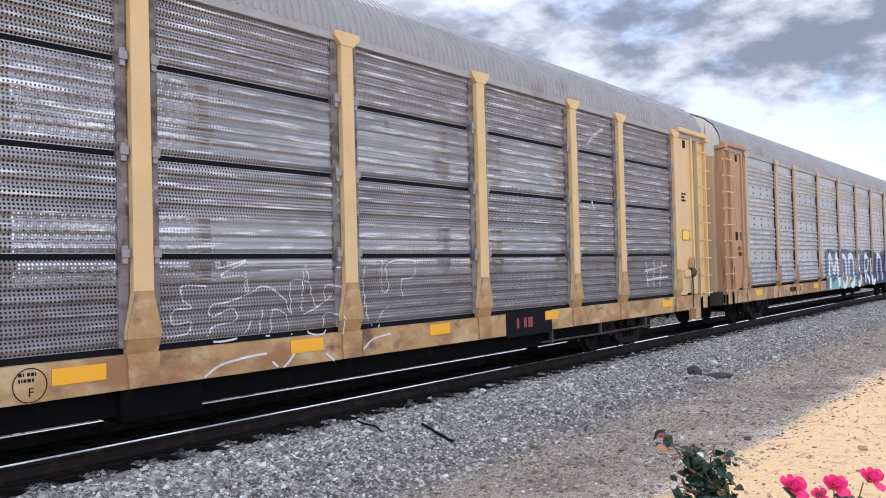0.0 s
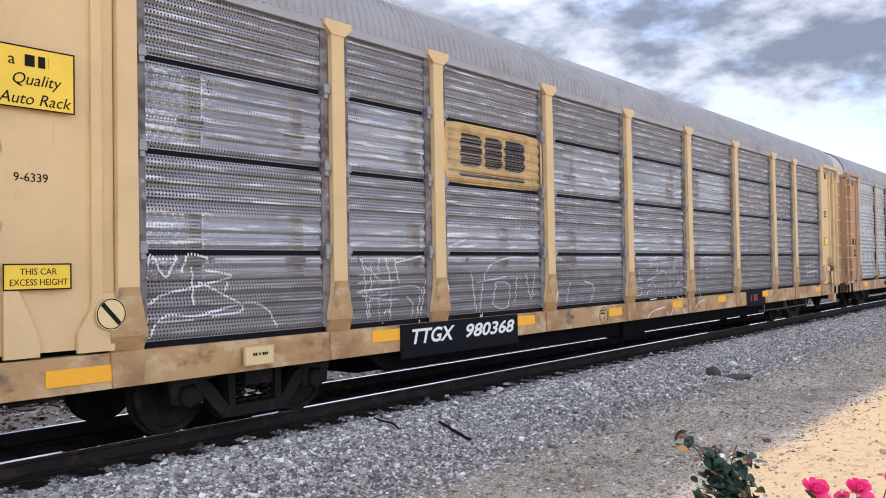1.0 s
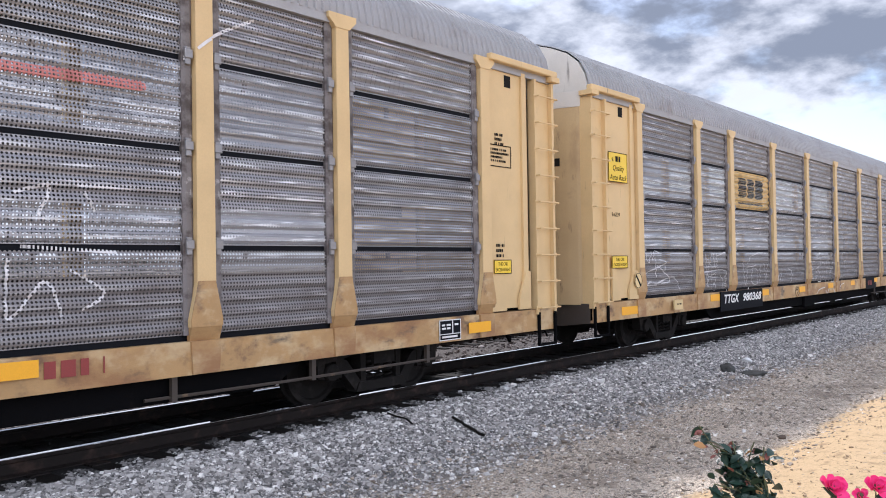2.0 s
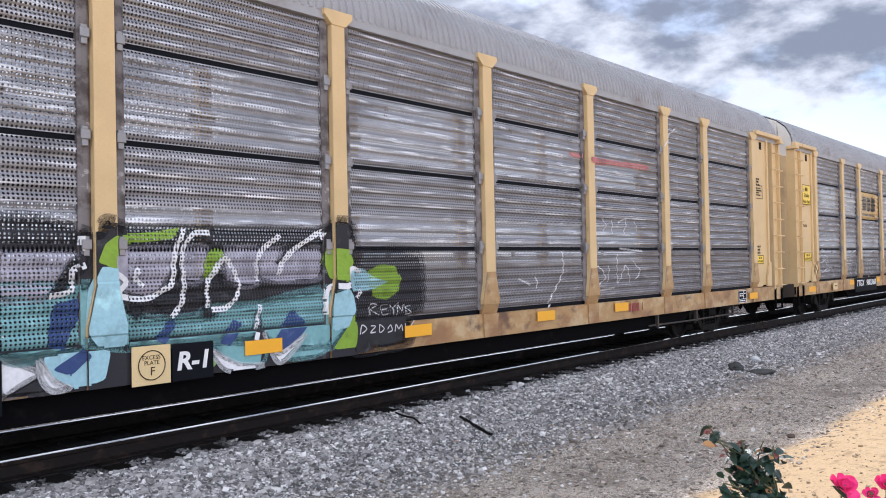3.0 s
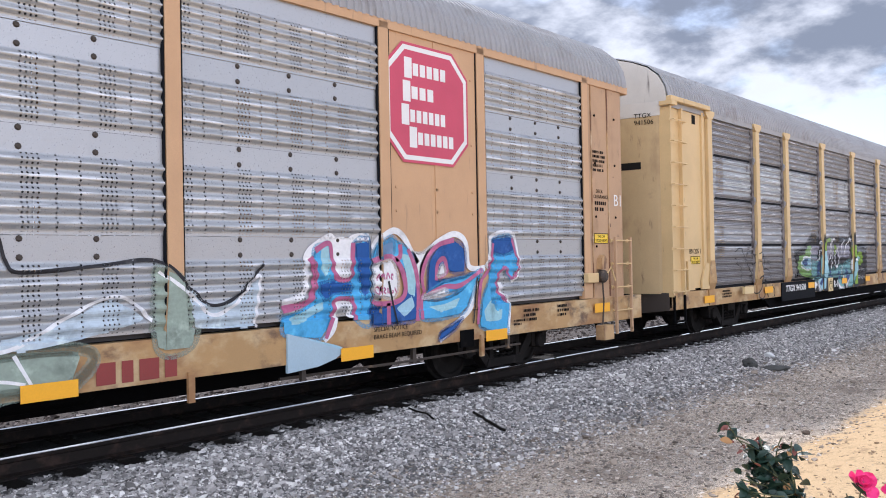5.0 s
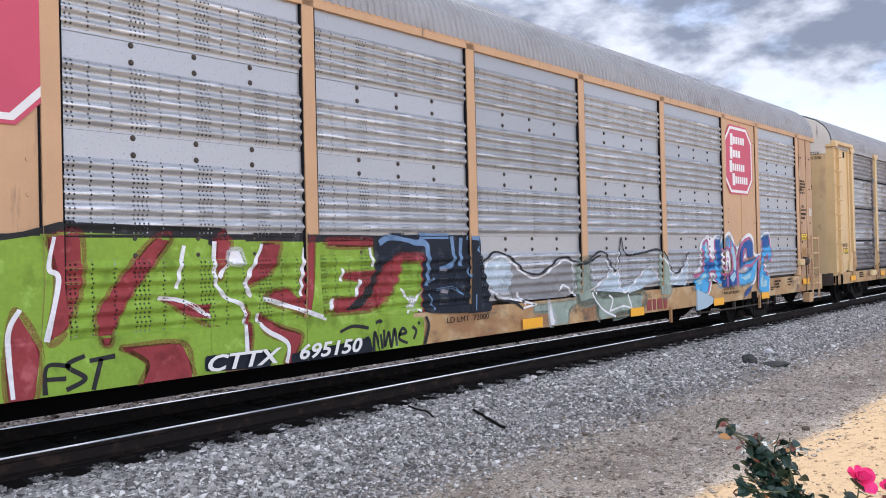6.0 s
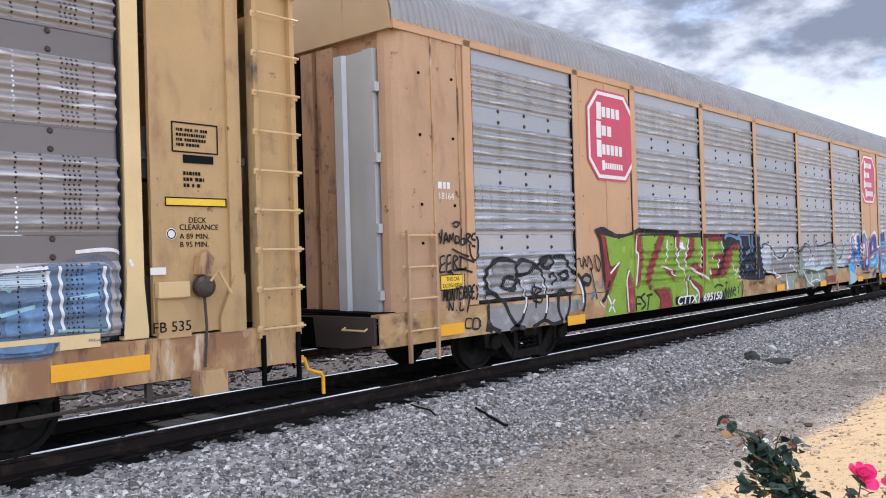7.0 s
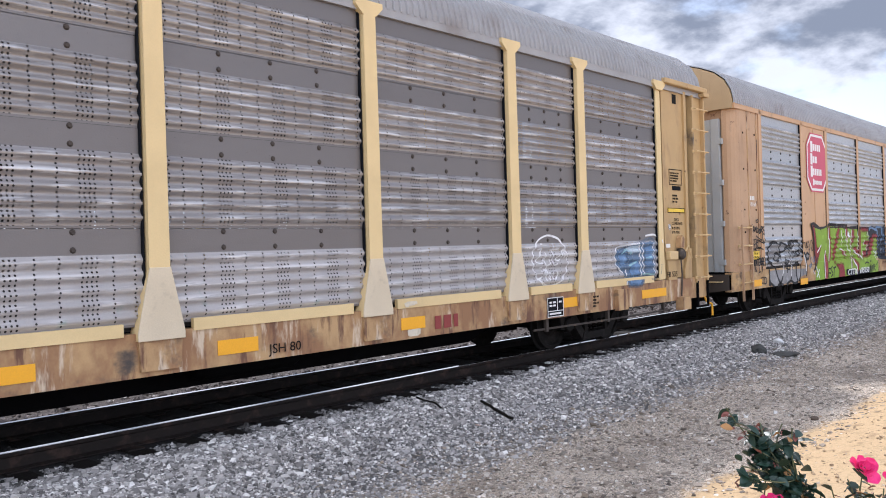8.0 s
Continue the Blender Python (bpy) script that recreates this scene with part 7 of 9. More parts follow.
g.line("bluegrey", 0.08, [(-3.25, 1.92), (-3.09, 1.99), (-2.77, 1.96), (-2.63, 1.93), (-2.38, 1.87), (-2.42, 1.37)])
g.line("bluegrey", 0.08, [(-2.53, 2.01), (-1.96, 2.01)])
g.line("bluegrey", 0.08, [(-1.9, 2.01), (-1.88, 1.67), (-2.18, 1.57)])
g.line("bluegrey", 0.08, [(-1.7, 1.99), (-1.74, 1.61)])
g.line("bluegrey", 0.08, [(-1.58, 1.99), (-1.31, 1.96), (-1.39, 1.8)])
g.line("bluegrey", 0.035, [(-2.44, 1.38), (-2.29, 1.46)])
g.line("bluegrey", 0.035, [(-2.37, 1.26), (-2.31, 1.05)])
g.line("bluegrey", 0.035, [(-2.26, 1.31), (-1.93, 1.32), (-1.69, 1.22)])
g.line("bluegrey", 0.035, [(-1.46, 0.99), (-1.45, 1.21)])
g.line("bluegrey", 0.035, [(-1.6, 1.57), (-1.53, 1.45)])
g.line("lilac", 0.05, [(-2.18, 1.58), (-2.03, 1.56)])
g.line("lilac", 0.05, [(-2.15, 1.29), (-2, 1.27)])
g.fill("white", [(-2.76, 1.23), (-2.67, 1.22), (-2.68, 1.1), (-2.77, 1.1)])
g.line("white", 0.04, [(-2.92, 1.35), (-2.77, 1.2)])
g.line("white", 0.04, [(-2.52, 1.3), (-2.67, 1.19)])
g.line("white", 0.04, [(-2.83, 1.04), (-2.76, 1.12), (-2.56, 1.05)])
g.line("brick", 0.03, [(-2.51, 1.74), (-2.53, 1.03)])
g.fill("lime", [(-3.33, 0.97), (-2.52, 0.98), (-2.55, 0.6), (-3.34, 0.61)])
g.line("soot", 0.06, [(-2.49, 0.98), (-2.44, 0.85), (-2.53, 0.61)])
g.line("soot", 0.05, [(-3.31, 0.82), (-3.28, 0.64)])
g.line("soot", 0.05, [(-3.25, 0.87), (-3.24, 0.67), (-3.17, 0.83), (-3.13, 0.65), (-3.07, 0.86), (-3.03, 0.65)])
g.line("soot", 0.05, [(-3, 0.79), (-2.86, 0.8), (-2.93, 0.86), (-2.99, 0.74), (-2.84, 0.67)])
g.line("soot", 0.05, [(-2.75, 0.87), (-2.68, 0.81), (-2.73, 0.71)])
g.line("soot", 0.05, [(-2.64, 0.92), (-2.61, 0.89)])
g.done()
g = Graffiti(FOURTH, FADED, "black and silver bubble throw-up with dollar sign")
g.fill("soot", [(-11.55, 1.27), (-11.52, 1.02), (-11.54, 0.83), (-11.59, 0.65), (-11.42, 0.63), (-11.48, 1.01)])
g.fill("silver", [(-11.5, 1), (-10.39, 0.98), (-9.03, 0.96), (-8.98, 0.82), (-9.55, 0.75), (-9.65, 0.64), (-10.1, 0.66), (-10.76, 0.64), (-11.1, 0.6), (-11.39, 0.67), (-11.5, 0.83)])
g.fill("silver", [(-11.44, 1.36), (-11.28, 1.6), (-11.04, 1.62), (-10.83, 1.58), (-10.82, 1.42), (-11.12, 1.37), (-11.37, 1.22)])
g.fill("silver", [(-10.77, 1.58), (-10.37, 1.57), (-10.3, 1.49), (-10.65, 1.41), (-10.78, 1.45)])
g.fill("silver", [(-10.2, 1.56), (-9.98, 1.65), (-9.87, 1.59), (-10.01, 1.51)])
g.fill("silver", [(-9.07, 1.29), (-8.92, 1.34), (-8.8, 1.29), (-8.86, 1.21), (-9.02, 1.24)])
g.line("soot", 0.075, [(-11.51, 1.25), (-11.52, 1.43), (-11.43, 1.55), (-11.22, 1.65), (-10.92, 1.63), (-10.79, 1.56), (-10.82, 1.41)])
g.line("soot", 0.075, [(-10.79, 1.56), (-10.65, 1.63), (-10.41, 1.59), (-10.27, 1.5)])
g.line("soot", 0.075, [(-10.27, 1.52), (-10.11, 1.64), (-9.89, 1.66), (-9.85, 1.55), (-10.01, 1.49), (-10.12, 1.55), (-9.98, 1.65)])
g.line("soot", 0.075, [(-9.82, 1.66), (-9.52, 1.65), (-9.35, 1.46), (-9.13, 1.33), (-8.99, 1.09), (-8.98, 0.93), (-9.05, 0.76)])
g.line("soot", 0.075, [(-10.8, 1.4), (-10.54, 1.43), (-10.29, 1.52), (-10.14, 1.39), (-10.04, 1.06), (-10.1, 0.81), (-10.16, 0.71)])
g.line("soot", 0.075, [(-10.84, 1.36), (-11.04, 1.39), (-11.16, 1.29), (-11.05, 1.22), (-10.86, 1.22), (-10.81, 1.34), (-10.66, 1.26), (-10.59, 1.03), (-10.72, 0.77), (-10.86, 0.67)])
g.line("soot", 0.075, [(-11.53, 1.18), (-11.37, 1.18), (-11.16, 1.05), (-11.02, 0.84), (-10.86, 0.67)])
g.line("soot", 0.075, [(-11.52, 1.02), (-11.49, 0.76), (-11.32, 0.65), (-11.1, 0.6), (-10.86, 0.66), (-10.52, 0.61), (-10.16, 0.7), (-9.92, 0.63), (-9.65, 0.65)])
g.line("soot", 0.075, [(-9.65, 0.65), (-9.76, 0.85), (-9.73, 1.07), (-9.56, 1.13), (-9.44, 1.05), (-9.45, 0.86), (-9.57, 0.66)])
g.line("soot", 0.075, [(-9.69, 1.36), (-9.52, 1.43), (-9.41, 1.37), (-9.53, 1.3), (-9.67, 1.34)])
g.line("soot", 0.075, [(-9.08, 1.29), (-8.92, 1.35), (-8.78, 1.29), (-8.85, 1.19), (-9.03, 1.23)])
g.line("soot", 0.075, [(-11.51, 1.27), (-11.4, 1.19)])
g.line("soot", 0.045, [(-10.18, 1.17), (-10.38, 1.22), (-10.41, 1.14), (-10.21, 1.07), (-10.24, 0.98), (-10.44, 1.02)])
g.line("soot", 0.045, [(-10.33, 1.27), (-10.37, 0.9)])
g.line("soot", 0.045, [(-10.48, 1.05), (-10.16, 1.15)])
g.line("soot", 0.045, [(-9.95, 1.34), (-9.85, 1.41), (-9.77, 1.33), (-9.88, 1.23)])
g.line("soot", 0.045, [(-9.88, 1.16), (-9.86, 1.13)])
g.line("white", 0.05, [(-10.72, 1.33), (-10.63, 1.21), (-10.61, 1), (-10.69, 0.85)])
g.line("white", 0.05, [(-10.21, 1.43), (-10.09, 1.2), (-10.07, 0.95), (-10.11, 0.81)])
g.line("white", 0.05, [(-9.18, 1.3), (-9.06, 1.09), (-9.04, 0.9)])
g.line("soot", 0.035, [(-9.27, 1.57), (-9.12, 1.62), (-9.07, 1.49), (-8.91, 1.6)])
g.line("soot", 0.035, [(-9.02, 1.44), (-8.99, 1.64), (-8.87, 1.48), (-8.83, 1.65), (-8.7, 1.47), (-8.79, 1.43)])
g.line("soot", 0.035, [(-8.64, 1.67), (-8.59, 1.47), (-8.51, 1.4), (-8.46, 1.54), (-8.59, 1.68)])
g.line("soot", 0.035, [(-8.77, 1.47), (-8.6, 0.93)])
g.line("bluegrey", 0.025, [(-8.66, 1.15), (-8.6, 1.23), (-8.52, 1.13)])
g.line("bluegrey", 0.025, [(-8.49, 1.26), (-8.48, 1.11), (-8.37, 1.17)])
g.line("bluegrey", 0.025, [(-8.84, 0.99), (-8.66, 1.07), (-8.78, 0.93), (-8.6, 1.06)])
g.line("bluegrey", 0.025, [(-8.38, 1.25), (-8.37, 1.05)])
g.done()
g = Graffiti(FOURTH, FADED, "black handwritten tags on the painted plate")
g.line("soot", 0.034, [(-12.51, 2.03), (-12.47, 1.96), (-12.44, 2.08)])
g.line("soot", 0.034, [(-12.46, 1.96), (-12.49, 1.89)])
g.line("soot", 0.034, [(-12.42, 1.88), (-12.37, 2.03), (-12.33, 1.91)])
g.line("soot", 0.034, [(-12.40, 1.94), (-12.33, 1.95)])
g.line("soot", 0.034, [(-12.31, 1.90), (-12.29, 2.01), (-12.26, 1.94), (-12.22, 2.03), (-12.20, 1.90)])
g.line("soot", 0.034, [(-12.17, 2.00), (-12.17, 1.90), (-12.10, 1.91), (-12.11, 1.98), (-12.17, 1.99)])
g.line("soot", 0.034, [(-12.04, 2.09), (-12.06, 1.89), (-11.99, 1.88), (-11.98, 1.95), (-12.05, 1.95)])
g.line("soot", 0.034, [(-11.95, 1.88), (-11.94, 2.01), (-11.87, 2.00), (-11.93, 1.94), (-11.85, 1.88)])
g.line("soot", 0.034, [(-11.72, 2.03), (-11.82, 2.01), (-11.84, 1.95), (-11.74, 1.92), (-11.77, 1.85), (-11.85, 1.86)])
g.line("soot", 0.034, [(-11.90, 1.88), (-11.87, 1.73), (-11.80, 1.66), (-11.70, 1.69), (-11.64, 1.84), (-11.66, 1.97), (-11.74, 1.94)])
g.line("soot", 0.034, [(-12.25, 1.82), (-12.09, 1.76), (-11.91, 1.71)])
g.line("soot", 0.034, [(-12.23, 2.15), (-12.15, 2.18), (-12.08, 2.16), (-12.15, 2.11), (-12.21, 2.13)])
g.line("soot", 0.034, [(-12.40, 1.73), (-12.49, 1.71), (-12.48, 1.61), (-12.40, 1.64)])
g.line("soot", 0.034, [(-12.48, 1.61), (-12.51, 1.52), (-12.40, 1.52)])
g.line("soot", 0.034, [(-12.27, 1.74), (-12.35, 1.72), (-12.36, 1.62), (-12.28, 1.64)])
g.line("soot", 0.034, [(-12.36, 1.62), (-12.37, 1.52), (-12.27, 1.53)])
g.line("soot", 0.034, [(-12.24, 1.52), (-12.22, 1.72), (-12.14, 1.69), (-12.21, 1.63), (-12.12, 1.52)])
g.line("soot", 0.034, [(-12.07, 1.72), (-12.09, 1.54), (-11.96, 1.56)])
g.line("soot", 0.034, [(-12.12, 1.72), (-11.80, 1.63)])
g.line("soot", 0.034, [(-12.34, 1.51), (-12.24, 1.49)])
g.line("soot", 0.034, [(-12.22, 1.53), (-12.04, 1.54), (-11.85, 1.49)])
g.line("soot", 0.034, [(-12.46, 1.13), (-12.43, 1.28), (-12.42, 1.18), (-12.38, 1.28), (-12.39, 1.13)])
g.line("soot", 0.034, [(-12.32, 1.28), (-12.36, 1.24), (-12.37, 1.15), (-12.34, 1.13), (-12.31, 1.19), (-12.31, 1.27), (-12.32, 1.28)])
g.line("soot", 0.034, [(-12.3, 1.13), (-12.27, 1.29)])
g.line("soot", 0.034, [(-12.27, 1.29), (-12.24, 1.13), (-12.22, 1.29)])
g.line("soot", 0.034, [(-12.2, 1.29), (-12.13, 1.28)])
g.line("soot", 0.034, [(-12.16, 1.29), (-12.19, 1.14)])
g.line("soot", 0.034, [(-12.05, 1.3), (-12.11, 1.29), (-12.13, 1.14), (-12.07, 1.15)])
g.line("soot", 0.034, [(-12.12, 1.22), (-12.08, 1.22)])
g.line("soot", 0.034, [(-12.05, 1.14), (-12.02, 1.3), (-11.98, 1.28), (-11.99, 1.23), (-12.03, 1.22), (-11.99, 1.14)])
g.line("soot", 0.034, [(-11.97, 1.14), (-11.94, 1.3), (-11.89, 1.29), (-11.9, 1.23), (-11.95, 1.22), (-11.9, 1.14)])
g.line("soot", 0.034, [(-11.8, 1.31), (-11.85, 1.3), (-11.88, 1.14), (-11.82, 1.15)])
g.line("soot", 0.034, [(-11.86, 1.22), (-11.82, 1.23)])
g.line("soot", 0.034, [(-11.77, 1.31), (-11.75, 1.23)])
g.line("soot", 0.034, [(-11.7, 1.31), (-11.78, 1.11)])
g.line("soot", 0.034, [(-12.36, 1), (-12.34, 1.11)])
g.line("soot", 0.034, [(-12.34, 1.11), (-12.28, 1), (-12.26, 1.11)])
g.line("soot", 0.034, [(-12.21, 0.99), (-12.19, 1)])
g.line("soot", 0.034, [(-12.11, 1.1), (-12.13, 0.99), (-12.04, 1)])
g.line("soot", 0.034, [(-11.92, 1.15), (-11.98, 0.95)])
g.line("soot", 0.03, [(-11.89, 0.86), (-12, 0.86), (-12.02, 0.75), (-11.91, 0.73)])
g.line("soot", 0.03, [(-11.85, 0.86), (-11.87, 0.73), (-11.74, 0.72), (-11.73, 0.84), (-11.85, 0.86)])
g.line("soot", 0.03, [(-11.7, 0.83), (-11.7, 0.73)])
g.done()
g = Graffiti(FOURTH, FADED, "pale sage graffiti with black and white outlines over sheets and sill")
g.fill("ghost", [(-1.29, 1.47), (-1.24, 1.61), (-0.92, 1.75), (-0.63, 1.69), (-0.54, 1.41), (-0.67, 1.22), (-0.94, 1.24), (-1.11, 1.31)])
g.fill("silver", [(-0.63, 1.69), (-0.23, 1.47), (0.12, 1.42), (0.44, 1.56), (0.83, 1.66), (1.06, 1.57), (1.05, 1.07), (-0.04, 1.06), (-0.48, 1.08), (-0.67, 1.22), (-0.54, 1.41)])
g.fill("sage", [(-0.05, 0.98), (1.21, 1), (0.92, 0.83), (0.85, 0.63), (0.36, 0.64), (0.31, 0.84), (-0.05, 0.86)])
g.fill("sage", [(1.39, 1.59), (1.57, 1.58), (1.69, 0.95), (1.3, 0.94)])
g.fill("white", [(0.32, 1.06), (0.53, 0.65), (0.36, 0.64)])
g.line("black", 0.04, [(-1.3, 1.41), (-1.27, 1.59), (-1.1, 1.73), (-0.88, 1.79), (-0.56, 1.69), (-0.23, 1.49), (0.07, 1.44), (0.33, 1.5), (0.67, 1.66), (0.95, 1.68), (1.12, 1.62), (1.54, 1.59), (1.94, 1.7)])
g.line("black", 0.04, [(-1.3, 1.41), (-1.03, 1.22), (-0.9, 1.11), (-0.53, 1.04), (-0.33, 0.93)])
g.line("white", 0.04, [(-1.24, 1.46), (-1.2, 1.59), (-0.92, 1.72), (-0.65, 1.68), (-0.23, 1.44), (0.12, 1.39), (0.5, 1.52), (0.83, 1.64), (1.06, 1.57), (1.06, 1.45)])
g.line("white", 0.04, [(-1.27, 1.41), (-0.94, 1.17), (-0.48, 1.08), (-0.04, 0.99)])
g.line("white", 0.04, [(-0.48, 1.19), (-0.28, 1)])
g.line("white", 0.04, [(0.65, 1.16), (0.82, 1.24), (1.1, 1.06)])
g.line("white", 0.04, [(1.18, 1.24), (1.04, 1.06)])
g.line("white", 0.04, [(-0.34, 0.95), (0, 0.99)])
g.fill("sage", [(1.22, 1.58), (1.56, 1.59), (1.74, 1.06), (3.38, 1), (3.26, 0.68), (2.79, 0.67), (1.84, 0.62), (1.73, 0.92), (1.2, 0.95)])
g.fill("sage", [(4.09, 1.73), (4.36, 1.62), (4.54, 1.28), (4.47, 0.92), (4.09, 0.93)])
g.fill("ghost", [(1.75, 1.11), (2.12, 1.3), (2.26, 1.49), (2.43, 1.36), (2.55, 1.44), (2.61, 1.11), (3.14, 1.21), (3.66, 1.44), (4.01, 1.23), (3.65, 1.13), (2.88, 1.02)])
g.fill("ghost", [(4.46, 1.51), (4.72, 1.28), (5.03, 1.36), (5.3, 1.59), (5.23, 1.06), (4.52, 1.09)])
g.line("black", 0.04, [(1.22, 1.55), (1.56, 1.6), (1.79, 1.73), (2.1, 1.74), (2.43, 1.42), (2.58, 1.62), (2.69, 1.99), (2.76, 1.79), (2.87, 1.69), (3.5, 1.73), (4.13, 1.77), (4.49, 1.48), (4.7, 1.32), (4.98, 1.37), (5.21, 1.56), (5.35, 1.72)])
g.line("white", 0.04, [(2.56, 1.75), (2.51, 1.49), (2.43, 1.36), (2.28, 1.47), (2.1, 1.62)])
g.line("white", 0.04, [(2.26, 1.49), (2.14, 1.33), (1.75, 1.17), (1.63, 1.12), (1.66, 1.01), (1.95, 0.78), (2.36, 0.64)])
g.line("white", 0.04, [(2.55, 1.44), (2.59, 1.13), (2.8, 1.06), (3.66, 1.45), (4.06, 1.21)])
g.line("white", 0.04, [(2.8, 1), (2.95, 0.72)])
g.line("white", 0.04, [(4.14, 1.67), (4.49, 1.42), (4.72, 1.22), (5, 1.32), (5.3, 1.6), (5.22, 1.06)])
g.line("white", 0.04, [(2.16, 0.73), (2.27, 0.93), (2.15, 1.01)])
g.line("white", 0.04, [(2.21, 0.75), (2.63, 0.8), (2.89, 0.75)])
g.line("white", 0.04, [(1.76, 1.19), (1.73, 1.05)])
g.fill("sky", [(5.64, 0.96), (6.45, 0.74), (6.26, 0.63), (6, 0.58), (5.62, 0.55)])
g.done()
g = Graffiti(FIFTH, DULL, "white circled script tag on the ribbed sheet")
g.line("white", 0.035, [(8.64, 1.57), (8.65, 1.44), (8.6, 1.33), (8.52, 1.23), (8.4, 1.16), (8.26, 1.12), (8.12, 1.12), (7.99, 1.15), (7.87, 1.22), (7.78, 1.31), (7.73, 1.42), (7.72, 1.53), (7.74, 1.64), (7.81, 1.74), (7.9, 1.82), (8.03, 1.87), (8.16, 1.89), (8.31, 1.87), (8.44, 1.83), (8.54, 1.74), (8.62, 1.64)])
g.line("white", 0.03, [(7.85, 1.68), (7.96, 1.68), (7.9, 1.6), (7.81, 1.5), (7.95, 1.47), (8.01, 1.55)])
g.line("white", 0.03, [(7.94, 1.76), (7.99, 1.76)])
g.line("white", 0.03, [(8.06, 1.63), (8.03, 1.45), (8.16, 1.46), (8.17, 1.59)])
g.line("white", 0.03, [(8.26, 1.77), (8.25, 1.46), (8.36, 1.45)])
g.line("white", 0.03, [(8.17, 1.66), (8.42, 1.68)])
g.line("white", 0.03, [(8.43, 1.58), (8.33, 1.52), (8.45, 1.51), (8.54, 1.67), (8.57, 1.53)])
g.line("white", 0.03, [(8.53, 1.68), (8.66, 1.61)])
g.line("white", 0.03, [(7.93, 1.35), (8.05, 1.36), (7.94, 1.25), (7.82, 1.23)])
g.line("white", 0.03, [(8.08, 1.43), (8.07, 1.2)])
g.line("white", 0.03, [(8.01, 1.29), (8.16, 1.32)])
g.line("white", 0.03, [(8.16, 1.32), (8.16, 1.21), (8.24, 1.32), (8.26, 1.21)])
g.line("white", 0.03, [(8.32, 1.33), (8.38, 1.27), (8.29, 1.2)])
g.line("white", 0.03, [(7.9, 1.4), (7.98, 1.41)])
g.done()
g = Graffiti(FIFTH, DULL, "washed-out pale smears of old paint on post and sill")
g.fill("haze", [(4.99, 0.74), (5.23, 0.75), (5.22, 0.65), (5, 0.65)])
g.fill("haze", [(4.92, 1.08), (5.14, 1.11), (5.17, 1.05), (4.95, 1.02)])
g.done()
g = Graffiti(FIFTH, DULL, "blue and white faded bubble-letter graffiti on the ribbed sheet")
g.fill("slate", [(10.12, 1.61), (10.97, 1.74), (11.53, 1.76), (11.54, 1.13), (11.06, 1.11), (10.96, 0.98), (10.47, 1), (10.39, 1.22), (10.14, 1.33)])
g.fill("ghost", [(10.49, 1.67), (10.97, 1.7), (10.96, 1.57), (10.53, 1.55)])
g.fill("bluegrey", [(10.22, 1.54), (10.51, 1.57), (10.48, 1.37), (10.26, 1.38)])
g.fill("bluegrey", [(10.62, 1.41), (10.95, 1.43), (10.93, 1.19), (10.61, 1.16)])
g.fill("bluegrey", [(11.16, 1.65), (11.45, 1.69), (11.44, 1.37), (11.17, 1.34)])
g.fill("bluegrey", [(10.52, 1.14), (10.94, 1.14), (10.9, 1.01), (10.54, 1.02)])
g.line("white", 0.035, [(10.37, 1.23), (10.17, 1.33), (10.1, 1.5), (10.18, 1.66), (10.49, 1.7), (10.97, 1.73)])
g.line("white", 0.035, [(10.48, 1.28), (10.4, 1.02)])
g.line("white", 0.035, [(10.97, 1.7), (10.99, 1.15)])
g.line("white", 0.035, [(11.07, 1.74), (11.09, 1.18)])
g.line("white", 0.035, [(11.47, 1.73), (11.5, 1.15)])
g.line("white", 0.035, [(11.22, 1.86), (11.58, 1.87), (11.71, 1.72)])
g.line("paleblue", 0.035, [(10.31, 1.55), (10.49, 1.62), (10.67, 1.54)])
g.line("paleblue", 0.035, [(10.57, 1.34), (10.86, 1.4)])
g.line("paleblue", 0.035, [(11.15, 1.45), (11.41, 1.48)])
g.line("paleblue", 0.035, [(11.04, 1.18), (11.5, 1.15)])
g.done()
g = Graffiti(LEAD, BROWN, "tall white letters over slate blue and teal graffiti")
g.fill("slate", [(-3.55, 0.64), (-3.45, 1.75), (-3.1, 2.05), (-2.0, 1.98), (-1.0, 2.08), (0.6, 1.98), (1.9, 2.05), (2.35, 1.8), (2.2, 0.64)])
g.fill("teal", [(-3.3, 0.64), (-3.2, 1.2), (-2.6, 1.0), (-1.9, 1.15), (-0.9, 0.95), (0.2, 1.1), (1.3, 0.92), (2.0, 1.0), (2.0, 0.64)])
g.fill("darkblue", [(2.45, 0.64), (2.5, 1.9), (4.2, 2.02), (5.6, 1.85), (7.2, 1.95), (7.1, 0.64)])
g.line("white", 0.30, [(-3.0, 0.72), (-2.86, 1.88), (-2.3, 1.30), (-1.82, 1.88), (-1.72, 0.74)])
g.line("white", 0.26, [(-1.2, 0.80), (-1.22, 1.70), (-0.80, 1.86), (-0.45, 1.62), (-0.50, 0.88), (-0.86, 0.74), (-1.2, 0.90)])
g.line("white", 0.26, [(0.1, 0.80), (0.06, 1.70), (0.45, 1.86), (0.78, 1.62), (0.74, 0.88), (0.40, 0.74), (0.1, 0.90)])
g.line("white", 0.26, [(1.95, 1.76), (1.45, 1.82), (1.32, 1.45), (1.92, 1.15), (1.85, 0.80), (1.30, 0.76)])
g.line("white", 0.24, [(2.8, 0.76), (2.9, 1.76), (3.5, 1.70), (3.3, 1.25), (2.9, 1.22), (3.6, 0.78)])
g.line("white", 0.24, [(4.0, 1.76), (4.1, 0.80), (4.8, 0.84)])
g.line("white", 0.24, [(5.2, 0.78), (5.4, 1.76), (6.1, 1.70), (6.2, 0.80)])
